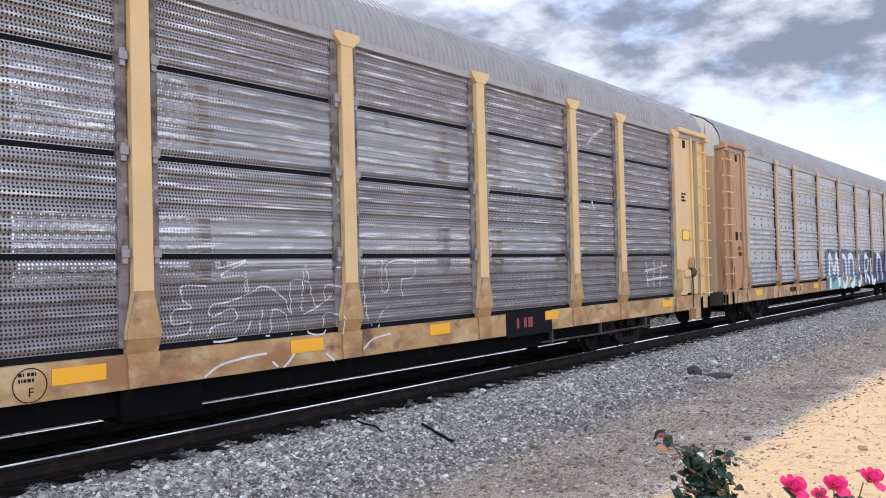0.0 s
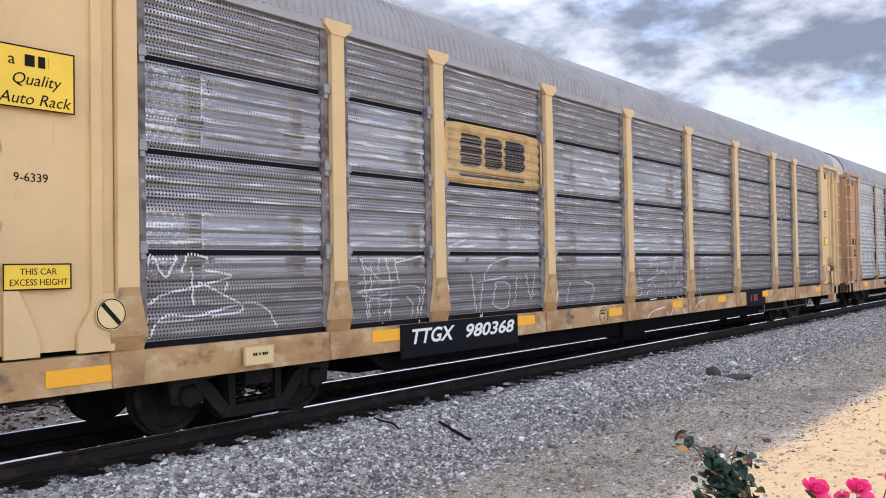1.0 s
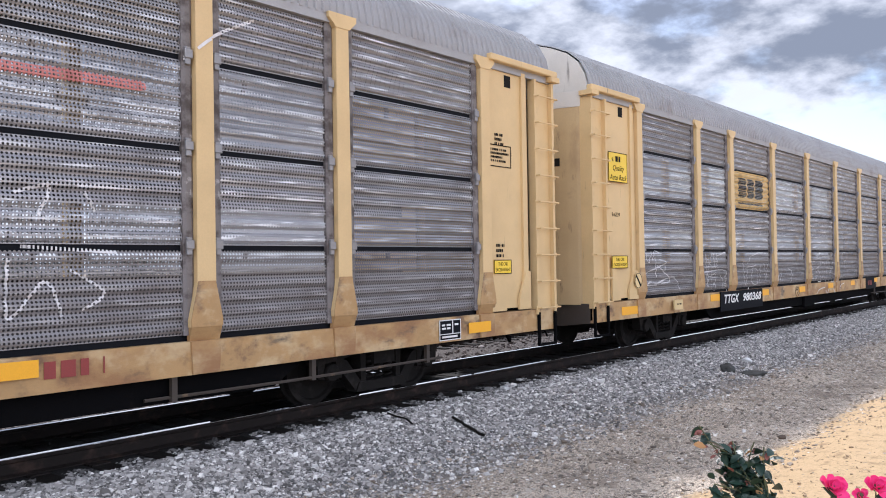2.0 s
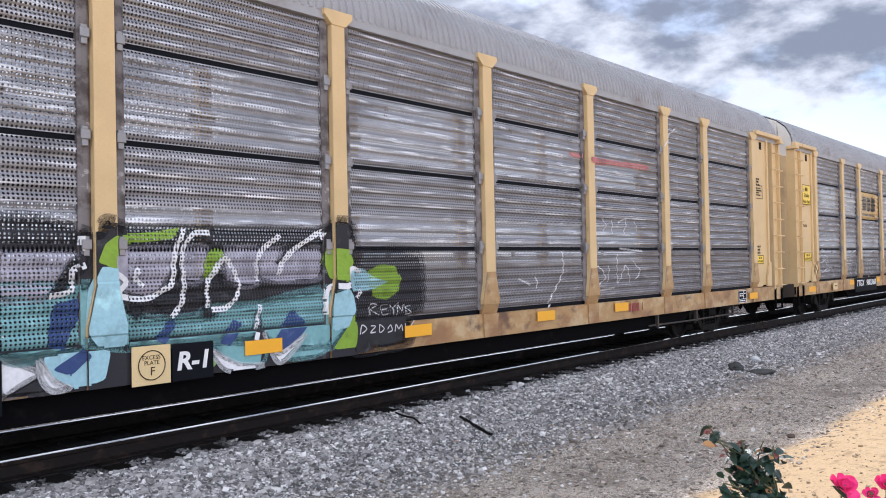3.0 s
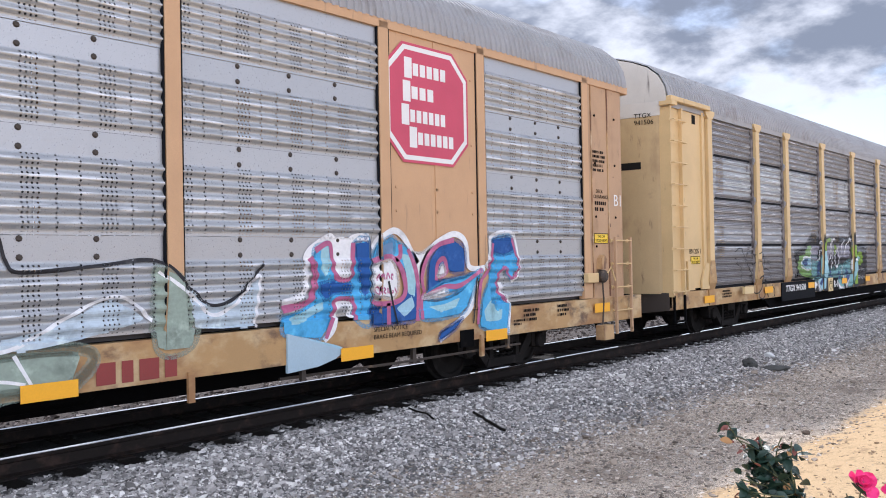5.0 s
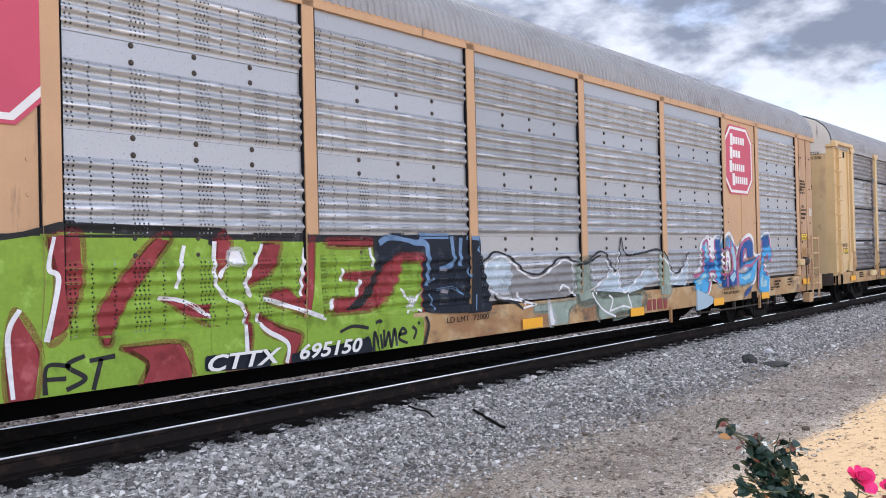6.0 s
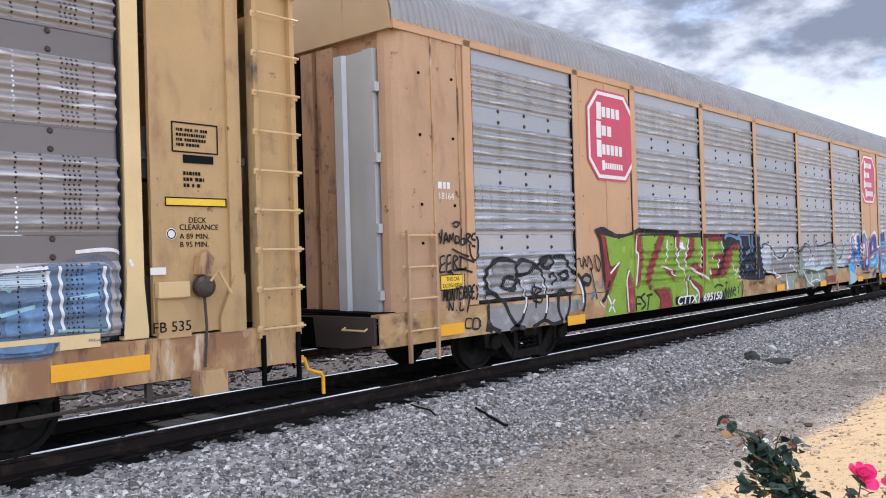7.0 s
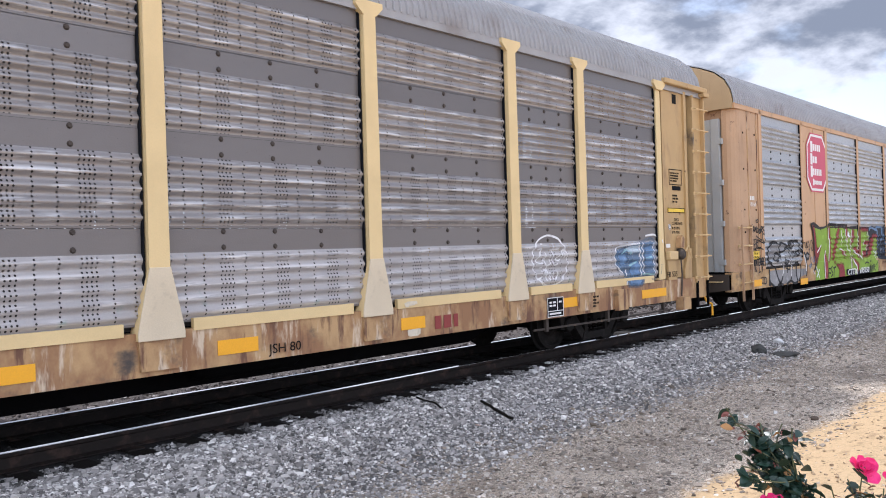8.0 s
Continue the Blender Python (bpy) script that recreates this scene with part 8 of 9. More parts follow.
g.line("chalk", 0.05, [(-11.3, 1.16), (-11.1, 1.7), (-10.8, 1.2), (-10.5, 1.7), (-10.2, 1.25), (-9.9, 1.6)])
g.line("ghost", 0.06, [(-8.8, 1.75), (-8.5, 1.2), (-8.1, 1.8), (-7.8, 1.15)])
g.line("ghost", 0.07, [(-6.8, 1.8), (-6.3, 1.2), (-5.9, 1.75), (-5.4, 1.2), (-4.9, 1.7)])
g.line("ghost", 0.07, [(-6.6, 1.2), (-6.0, 1.5), (-5.2, 1.35), (-4.7, 1.15)])
g.done()

SILL = -SIDE - 0.056
PLATE = -SIDE - 0.024

# second car: black number panel, tan sign with dark blocks, end labels
g = Graffiti(SECOND, TAN, "tan sign panel with three plain dark blocks over a bar")
g.fill("yellow", [(-7.03, 2.945), (-4.5, 2.945), (-4.5, 3.835), (-7.03, 3.835)])
g.fill("coal", [(-6.63, 3.04), (-4.94, 3.04), (-4.94, 3.13), (-6.63, 3.13)])
for left, right in ((-6.61, -6.10), (-6.02, -5.58), (-5.50, -4.96)):  # three plain blocks for the mark
    g.fill("coal", [(left, 3.21), (right - 0.05, 3.21), (right, 3.27), (right, 3.68), (left + 0.05, 3.68), (left, 3.62)])
g.done()
plate(SECOND, "number_panel", -8.02, -5.34, 0.56, 1.0, SILL, M["dark_sill"], "black number panel on the side sill", 0.026)
writing("TTGX", 0.19, M["white"], SECOND, -7.86, 0.74, SILL - 0.029, "white stencilled reporting mark", slant=0.25, wide=1.22, bold=0.006)
writing("980368", 0.18, M["white"], SECOND, -6.70, 0.745, SILL - 0.029, "white stencilled car number", slant=0.25, wide=1.58, bold=0.006)
plate(SECOND, "number_panel", 4.9, 6.3, 0.63, 1.02, SILL + 0.004, M["dark_sill"], "black patch on the side sill")
bars(SECOND, 5.2, 0.76, SILL - 0.003, 0.5, 1, 0.16, M["ttx_red"], "faded red mark", False)
sill_strips(SECOND, ((-12.15, 0.74, 1.7), (-8.28, 0.81, 0.95), (-5.08, 0.81, 1.0), (-2.08, 0.79, 0.95), (0.70, 0.81, 0.95), (3.22, 0.82, 0.85), (6.30, 0.84, 0.8), (11.2, 0.80, 1.0)))
disc(SECOND, -2.53, 0.82, 0.16, SILL + 0.004, M["sill"], "round stencilled plate mark", M["ink"])
writing("F", 0.08, M["ink"], SECOND, -2.55, 0.72, SILL - 0.002, "black stencilled letter")
bars(SECOND, -2.63, 0.90, SILL - 0.001, 0.2, 2, 0.03)
plate(SECOND, "tag_board", -10.54, -10.16, 0.73, 0.93, SILL - 0.05, M["cream"], "cream card holder board", 0.03, M["tan"])
bars(SECOND, -10.44, 0.83, SILL - 0.086, 0.2, 1, 0.03)
board = plate(SECOND, "notice", -13.04, -12.34, 3.16, 3.70, PLATE - 0.042, M["label_yellow"], "yellow notice with black lettering", border=M["ink"])
writing("a", 0.10, M["ink"], board, -12.92, 3.53, PLATE - 0.05, "")
bars(board, -12.78, 3.53, PLATE - 0.05, 0.3, 1, 0.10, M["ink"], "plain dark bar")
writing("Quality", 0.10, M["ink"], board, -12.90, 3.37, PLATE - 0.05, "", slant=0.3)
writing("Auto Rack", 0.10, M["ink"], board, -13.00, 3.20, PLATE - 0.05, "", slant=0.3)
writing("9-6339", 0.075, M["ink"], SECOND, -12.86, 2.54, PLATE, "small black number")
height_placard(SECOND, -12.97, -12.38, 1.60, 1.83, PLATE - 0.042)
disc(SECOND, -12.02, 1.36, 0.15, -SIDE - 0.095, M["cream"], "white disc with a dark cross", M["ink"])
bm = bmesh.new()
prism(bm, [(-12.12, 1.44), (-12.09, 1.47), (-11.92, 1.28), (-11.95, 1.25)], -SIDE - 0.102, -SIDE - 0.099)
part("bar", mended(bm), M["ink"], SECOND, "black diagonal bar")

# third car
plate(THIRD, "number_panel", -7.78, -5.3, 0.545, 1.0, SILL, M["dark_sill"], "black number panel on the side sill", 0.026)
plate(THIRD, "number_panel", -3.74, -3.28, 0.64, 1.0, SILL, M["dark_sill"], "black patch on the side sill", 0.034)
writing("TTGX 941506", 0.15, M["white"], THIRD, -7.54, 0.77, SILL - 0.029, "white road number", slant=0.25, wide=1.18, bold=0.005)
disc_board = plate(THIRD, "notice", -4.16, -3.76, 0.64, 1.01, SILL - 0.029, M["cream"], "cream plate with a black circle")
disc(disc_board, -3.96, 0.825, 0.15, SILL - 0.036, M["cream"], "black circle mark", M["ink"])
writing("EXCESS", 0.04, M["ink"], disc_board, -4.06, 0.88, SILL - 0.042, "")
writing("PLATE", 0.04, M["ink"], disc_board, -4.04, 0.83, SILL - 0.042, "")
writing("F", 0.08, M["ink"], disc_board, -3.98, 0.73, SILL - 0.042, "")
writing("R-1", 0.17, M["white"], THIRD, -3.70, 0.75, SILL - 0.037, "white mark", slant=0.15, wide=1.1, bold=0.008)
bars(THIRD, -2.1, 0.86, SILL - 0.003, 0.7, 1, 0.05)
sill_strips(THIRD, ((-12.03, 0.73, 0.9), (-8.67, 0.79, 0.95), (-5.6, 0.79, 0.9), (-2.65, 0.81, 0.9), (-0.2, 0.80, 0.95), (2.77, 0.81, 0.9), (5.2, 0.82, 0.9), (11.63, 0.75, 0.95)), SILL - 0.030)
bars(THIRD, 5.5, 0.79, SILL - 0.003, 0.55, 1, 0.15, M["ttx_red"], "faded red mark", False)
writing("BN 205 1", 0.10, M["ink"], THIRD, -12.80, 1.75, PLATE, "black lettering")
height_placard(THIRD, -12.76, -12.33, 1.54, 1.70, PLATE - 0.004)
data_box(THIRD, 11.98, 12.54, 3.16, 3.49, PLATE - 0.003)
bars(THIRD, 12.13, 3.62, PLATE - 0.003, 0.25, 3, 0.04)
bars(THIRD, 12.13, 1.97, PLATE - 0.003, 0.25, 3, 0.045)
height_placard(THIRD, 12.06, 12.50, 1.57, 1.78, PLATE - 0.004)
third_stencil = plate(THIRD, "stencil_frame", 10.76, 11.22, 0.69, 0.97, SILL - 0.003, M["dark_sill"], "black stencil panel with white border", border=M["white"])
plate(THIRD, "tag_board", -10.45, -9.95, 0.84, 0.99, SILL - 0.10, M["cream"], "worn cream box on the sill", 0.06)
bars(THIRD, -11.3, 0.92, SILL - 0.003, 0.5, 3, 0.035)

for words, z in (("TTGX", 4.42), ("941506", 4.29)):  # on the trailing end door
    mark = writing(words, 0.09, M["ink"], THIRD, 0, 0, 0, "black lettering on the end door")
    mark.matrix_basis = Matrix(((0.21, 0, -0.978, -13.79), (-0.978, 0, -0.21, -0.84), (0, 1, 0, z), (0, 0, 0, 1)))

# fourth car
FLAT = -SIDE - 0.044
octagon(FOURTH, 7.19, 8.80, 2.97, 4.50, FLAT, ((0.36, 0.66, 1.12, 0.22), (0.33, 0.45, 0.82, 0.22), (0.30, 0.70, 0.52, 0.22), (0.44, 0.72, 0.24, 0.22)))
octagon(FOURTH, -8.75, -7.16, 2.93, 4.47, FLAT, ((0.32, 0.62, 1.08, 0.24), (0.30, 0.36, 0.76, 0.24), (0.30, 0.70, 0.44, 0.24), (0.46, 0.60, 0.20, 0.14)))
bars(FOURTH, -12.48, 2.62, -SIDE - 0.034, 0.24, 1, 0.09, M["white"], "white mark", False)
writing("18164", 0.09, M["white"], FOURTH, -12.48, 2.48, -SIDE - 0.034, "white number")
height_placard(FOURTH, -12.49, -11.99, 1.27, 1.48, -SIDE - 0.034)
writing("CTTX", 0.155, M["white"], FOURTH, -5.76, 0.655, SILL - 0.05, "white reporting mark", slant=0.25, wide=1.5, bold=0.005)
writing("695150", 0.155, M["white"], FOURTH, -4.60, 0.655, SILL - 0.05, "white car number", slant=0.25, wide=1.4, bold=0.005)
writing("LD LMT  72000", 0.075, M["ink"], FOURTH, -2.11, 0.86, SILL - 0.034, "black load limit lettering", wide=1.32)
sill_strips(FOURTH, ((-12.33, 0.68, 0.9), (-9.3, 0.57, 0.95), (-0.15, 0.64, 0.95), (3.08, 0.60, 0.9), (6.63, 0.58, 0.95), (9.3, 0.58, 0.9), (12.2, 0.80, 0.9)), SILL - 0.034)
bars(FOURTH, 3.5, 0.66, SILL - 0.003, 0.8, 1, 0.2, M["ttx_red"], "faded red mark", False)
writing("SPECIAL NOTICE", 0.055, M["ink"], FOURTH, 6.9, 0.88, SILL - 0.034, "black lettering")
writing("BRAKE BEAM REQUIRED", 0.055, M["ink"], FOURTH, 6.9, 0.79, SILL - 0.034, "black lettering")
bars(FOURTH, 10.0, 0.93, SILL - 0.003, 0.5, 3, 0.04)
bars(FOURTH, 10.9, 0.95, SILL - 0.003, 0.35, 3, 0.04)
bars(FOURTH, 9.75, 0.80, SILL - 0.003, 0.3, 2, 0.03)
bars(FOURTH, 12.08, 3.47, -SIDE - 0.034, 0.42, 5, 0.045)
writing("DECK", 0.06, M["ink"], FOURTH, 12.16, 2.80, -SIDE - 0.034, "black lettering")
writing("CLEARANCE", 0.06, M["ink"], FOURTH, 12.08, 2.71, -SIDE - 0.034, "black lettering")
bars(FOURTH, 12.12, 2.60, -SIDE - 0.034, 0.36, 2, 0.06)
writing("B1", 0.20, M["white"], FOURTH, 12.74, 2.60, -SIDE - 0.034, "white mark", wide=1.0)
bm = bmesh.new()
prism(bm, [(5.62, 0.96), (6.45, 0.70), (6.30, 0.62), (6.05, 0.56), (5.62, 0.53)], SILL - 0.022, SILL + 0.02)
part("sill_gusset", mended(bm), surface("pale_blue_paint", (0.38, 0.50, 0.58), 0.5, grain=0.08), FOURTH, "pale blue painted sill gusset")
bm = bmesh.new()
box(bm, 8.54, 8.82, SILL - 0.012, SILL + 0.02, 0.54, 0.77)
part("jack_box", mended(bm), M["black"], FOURTH, "dark box on the side sill")
for gx in (4.45, 9.0):
    bm = bmesh.new()
    box(bm, gx - 0.035, gx + 0.035, SILL - 0.02, SILL + 0.02, 0.38, 0.68)
    part("rod_hanger", mended(bm), M["sill"], FOURTH)
height_placard(FOURTH, 12.07, 12.52, 1.95, 2.12, -SIDE - 0.034)


def hand_brake(car, x, z, y):
    """Hand brake with its lever, chain pipe and a tin box beside it."""
    bm = bmesh.new()
    turned(bm, [(0.05, -0.15), (0.085, -0.13), (0.11, -0.10), (0.11, -0.03), (0.08, 0)], 16, "y", (0, 0, -0.1))
    brake = part("hand_brake", mended(bm), M["soot"], car, "greasy black hand brake housing")
    brake.matrix_basis = pose(x, y, z)
    bm = bmesh.new()
    tube(bm, [(0.02, -0.15, -0.05), (0.10, -0.17, 0.05), (0.24, -0.17, -0.18)], 0.016, 6)
    part("brake_lever", mended(bm), M["tan"], brake)
    bm = bmesh.new()
    prism(bm, [(-0.08, 0.02), (0.06, 0.02), (0.10, 0.18), (0.02, 0.26), (-0.06, 0.20)], -0.10, 0)
    part("bracket", mended(bm), M["rusty"], brake)
    bm = bmesh.new()
    tube(bm, [(0, -0.06, -0.15), (0.015, -0.07, -0.5), (-0.01, -0.06, -0.9)], 0.015, 6)
    part("chain_pipe", mended(bm), M["soot"], brake)
    bm = bmesh.new()
    box(bm, -0.14, 0.18, -0.16, 0, -1.16, -0.92)
    part("bell_crank_box", mended(bm), M["rusty"], brake)
    bm = bmesh.new()
    box(bm, -0.50, -0.17, -0.10, 0, -0.20, -0.04)
    bmesh.ops.bevel(bm, geom=list(bm.edges), offset=0.012, segments=1, affect="EDGES")
    part("tool_box", mended(bm), M["tan"], brake)
    return brake


hand_brake(SECOND, 12.62, 1.62, -SIDE - 0.024)
height_placard(SECOND, 12.22, 12.62, 2.26, 2.50, PLATE - 0.004, False)
bars(SECOND, 12.24, 3.30, PLATE - 0.003, 0.3, 3, 0.045)
bm = bmesh.new()
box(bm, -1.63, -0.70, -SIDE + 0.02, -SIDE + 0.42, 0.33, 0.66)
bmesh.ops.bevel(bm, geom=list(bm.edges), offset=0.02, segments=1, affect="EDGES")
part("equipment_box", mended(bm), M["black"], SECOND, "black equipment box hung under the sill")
hand_brake(FOURTH, 12.22, 1.50, -SIDE - 0.03)
hand_brake(FIFTH, 12.46, 1.60, -SIDE - 0.024)

# fifth car
writing("FB 535", 0.10, M["ink"], FIFTH, 11.90, 1.08, PLATE - 0.052, "black lettering", wide=1.05)
data_box(FIFTH, 12.18, 12.70, 2.82, 3.12, PLATE - 0.003)
plate(FIFTH, "stencil_frame", 12.30, 12.64, 2.72, 2.80, PLATE - 0.002, M["dark_sill"], "dark stencil strip")
bars(FIFTH, 12.30, 2.60, PLATE - 0.003, 0.26, 3, 0.035)
plate(FIFTH, "label", 12.09, 12.78, 2.29, 2.38, PLATE - 0.002, M["label_yellow"], "narrow yellow label", border=M["ink"])
for words, z in (("DECK", 2.13), ("CLEARANCE", 2.06), ("A 89 MIN.", 1.97), ("B 95 MIN.", 1.89)):
    writing(words, 0.055, M["ink"], FIFTH, 12.24 if words != "DECK" else 12.34, z, PLATE - 0.003, "black lettering")
disc(FIFTH, 12.15, 2.02, 0.055, PLATE - 0.003, M["white"], "round white and green sticker", M["ink"], "sticker")
plate(FIFTH, "label", 11.90, 12.06, 1.63, 1.70, PLATE - 0.044, M["white"], "white label")
fifth_stencil = plate(FIFTH, "stencil_frame", 8.02, 8.45, 0.64, 0.94, SILL - 0.003, M["dark_sill"], "black stencil panel with white border", border=M["white"])
sill_strips(FIFTH, ((-2.0, 0.74, 1.0), (0.25, 0.72, 0.95), (2.52, 0.73, 0.9), (5.1, 0.74, 0.8), (8.68, 0.76, 0.85), (11.42, 0.74, 1.7)))
bars(FIFTH, 5.50, 0.70, SILL - 0.003, 0.6, 1, 0.17, M["ttx_red"], "faded red mark", False)
writing("JSH 80", 0.10, M["ink"], FIFTH, 2.90, 0.68, SILL - 0.004, "black lettering on the sill", wide=1.1)
bars(FIFTH, 9.2, 0.86, SILL - 0.003, 0.35, 4, 0.03)
plate(FIFTH, "jack_pad", 10.02, 10.36, 0.60, 0.95, SILL, M["rusty"], "rusty jacking bracket", 0.07)
def stencil_cells(panel, x0, x1, z0, z1, y):
    """White dividing lines and short bars inside a black stencil panel."""
    w, h = x1 - x0, z1 - z0
    for u, v, a, b in ((0.0, 1.0, 0.27, 0.31), (0.60, 0.64, 0.31, 1.0), (0.10, 0.24, 0.72, 0.82), (0.32, 0.52, 0.72, 0.82), (0.10, 0.28, 0.54, 0.64), (0.34, 0.50, 0.54, 0.64), (0.72, 0.90, 0.72, 0.82), (0.10, 0.85, 0.09, 0.19)):
        bm = bmesh.new()
        box(bm, x0 + u * w, x0 + v * w, y - 0.003, y, z0 + a * h, z0 + b * h)
        part("stencil_bar", mended(bm), M["white"], panel)


stencil_cells(third_stencil, 10.772, 11.208, 0.702, 0.958, SILL - 0.009)
stencil_cells(fifth_stencil, 8.032, 8.438, 0.652, 0.928, SILL - 0.009)
# yellow bent pipe hanging at the fifth car's leading corner
bm = bmesh.new()
tube(bm, [(13.80, -SIDE + 0.12, 0.62), (13.84, -SIDE + 0.10, 0.62), (13.85, -SIDE + 0.06, 0.50), (13.92, -SIDE + 0.04, 0.47), (14.02, -SIDE + 0.03, 0.44), (14.05, -SIDE + 0.03, 0.38), (14.05, -SIDE + 0.03, 0.20)], 0.022, 8)
box(bm, 13.62, 13.82, -SIDE + 0.08, -SIDE + 0.16, 0.59, 0.66)
part("pipe_handle", mended(bm), M["yellow"], FIFTH, "bent yellow pipe handle")
sill_strips(LEAD, ((-11.0, 0.80, 1.0), (-5.0, 0.80, 1.0), (0.0, 0.80, 1.0)))
bars(LEAD, -12.7, 2.30, PLATE - 0.003, 0.45, 1, 0.22, M["ink"], "black painted tag", False)
bars(LEAD, -12.5, 2.05, PLATE - 0.003, 0.25, 2, 0.09)
bars(LEAD, -8.0, 0.78, SILL - 0.003, 1.2, 1, 0.14)
for car, x in ((SECOND, 7.9), (THIRD, 8.3), (FOURTH, 7.4), (FIFTH, 9.6)):
    bm = bmesh.new()
    tube(bm, [(x - 1.8, -SIDE + 0.05, 0.46), (x, -SIDE + 0.02, 0.45), (x + 2.6, -SIDE + 0.02, 0.46)], 0.018, 6)
    part("cut_lever", mended(bm), M["soot"], car, "long rusty operating rod")
    for dx in (-1.5, 0.3, 2.3):
        bm = bmesh.new()
        box(bm, x + dx - 0.03, x + dx + 0.03, -SIDE, -SIDE + 0.05, 0.42, 0.66)
        part("rod_hanger", mended(bm), M["soot"], car)


# ---- things on the ground ----
def rock(name, x, y, size, tone, label, seed, z=None):
    bm = bmesh.new()
    bmesh.ops.create_icosphere(bm, subdivisions=3, radius=1.0)
    for v in bm.verts:
        n = noise.noise(v.co * 1.3 + Vector((seed, 0, 0))) * 0.35 + noise.noise(v.co * 4 + Vector((seed, 3, 0))) * 0.10
        v.co = Vector((v.co.x * size[0], v.co.y * size[1], v.co.z * size[2])) * (1 + n)
    m = surface(name + "_stone", tone, 0.85, grain=0.2, fine=30, bump=0.4, spots=((tuple(c * 0.5 for c in tone), 6.0, 0.5, 0.7, (1, 1, 1)),))
    ob = new(name, mesh_of(name, bm, m))
    ob.matrix_basis = pose(x, y, ground_height(y) + ground_bump(x, y) + size[2] * 0.55, 0, 0, seed * 40)
    return tagged(ob, label, "stone")


rock("dark_rock", 15.4, 6.02, (0.15, 0.13, 0.10), (0.055, 0.055, 0.05), "rounded dark grey rock lying on the ballast", 1)
rock("pale_rock", 16.9, 6.20, (0.10, 0.08, 0.07), (0.74, 0.72, 0.70), "pale rounded rock lying on the ballast", 2)
rock("flat_rock", 15.6, 5.62, (0.26, 0.13, 0.06), (0.08, 0.078, 0.07), "flat dark rock beside the ballast", 3)
rock("small_rock", 9.6, 3.15, (0.045, 0.04, 0.03), (0.10, 0.07, 0.05), "small brown stone at the sand's edge", 4)


def stick(x0, y0, x1, y1, r, label, seed):
    rnd = random.Random(seed)
    bm = bmesh.new()
    pts = []
    for k in range(8):
        f = k / 7
        x, y = x0 + (x1 - x0) * f, y0 + (y1 - y0) * f
        pts.append((x + rnd.uniform(-0.01, 0.01), y + rnd.uniform(-0.01, 0.01), ground_height(y) + ground_bump(x, y) + 0.045 + rnd.uniform(-0.008, 0.008)))
    tube(bm, pts, r, 7)
    tagged(part("stick", mended(bm), M["tie"], None), label, "stick")


stick(7.60, 7.35, 7.45, 6.80, 0.012, "dark weathered stick lying on the ballast", 1)
stick(8.15, 6.75, 7.95, 6.10, 0.018, "thick dark stick lying on the ballast", 2)
bm = bmesh.new()
prism(bm, [(-0.05, 0), (0, -0.03), (0.06, 0.0), (0.0, 0.035)], 0, 0.006, "z")
leaf_litter = part("dry_leaf", mended(bm), surface("dry_leaf", (0.50, 0.34, 0.26), 0.8, grain=0.1), None)
leaf_litter.matrix_basis = pose(7.35, 6.15, ground_height(6.15) + 0.05, 12, 8, 30)
tagged(leaf_litter, "pale dry leaf lying on the ballast", "leaf")


# rose bushes in front of the camera
LEAF_GREEN = surface("rose_leaf_green", (0.022, 0.052, 0.034), 0.42, grain=0.2, fine=40, per_object=0.5)
LEAF_RED = surface("young_rose_leaf", (0.24, 0.08, 0.06), 0.55, grain=0.2, per_object=0.4)
STEM = surface("rose_stem", (0.10, 0.11, 0.05), 0.6, grain=0.2)
DRY = surface("dry_rose_leaf", (0.42, 0.22, 0.08), 0.7, grain=0.2)
PINK = surface("pink_rose_petal", (0.95, 0.05, 0.26), 0.5, grain=0.08, fine=30, bump=0.05)


def leaf_mesh(name, material):
    rows = ((-0.5, 0.0), (-0.35, 0.16), (-0.1, 0.27), (0.18, 0.23), (0.4, 0.10), (0.52, 0.0))
    verts, faces = [], []
    for x, w in rows:
        droop = -0.18 * x * x
        verts += [(x, -w, 0.10 * w / 0.27 + droop), (x, 0, droop), (x, w, 0.10 * w / 0.27 + droop)]
    for i in range(len(rows) - 1):
        for j in (0, 1):
            faces.append((i * 3 + j, i * 3 + 3 + j, i * 3 + 4 + j, i * 3 + 1 + j))
    me = bpy.data.meshes.new(name)
    me.from_pydata(verts, [], faces)
    me.materials.append(material)
    return smooth(me)


LEAVES = [leaf_mesh("leaf", LEAF_GREEN), leaf_mesh("leaf", LEAF_RED), leaf_mesh("leaf", DRY)]


def petal_mesh():
    verts, faces, n = [], [], 7
    for i in range(n):
        v = i / (n - 1)
        w = 0.5 * math.sin(math.pi * (0.12 + 0.78 * v)) ** 0.7
        for j in range(5):
            u = (j / 4 - 0.5) * 2
            verts.append((u * w, 0.25 * (1 - u * u) * math.sin(v * 2.2) + 0.10 * v * v + 0.03 * math.sin(5 * u + 3 * v), v * 0.85))
    for i in range(n - 1):
        for j in range(4):
            faces.append((i * 5 + j, i * 5 + j + 1, i * 5 + 6 + j, i * 5 + 5 + j))
    me = bpy.data.meshes.new("petal")
    me.from_pydata(verts, [], faces)
    me.materials.append(PINK)
    return smooth(me)


PETAL = petal_mesh()


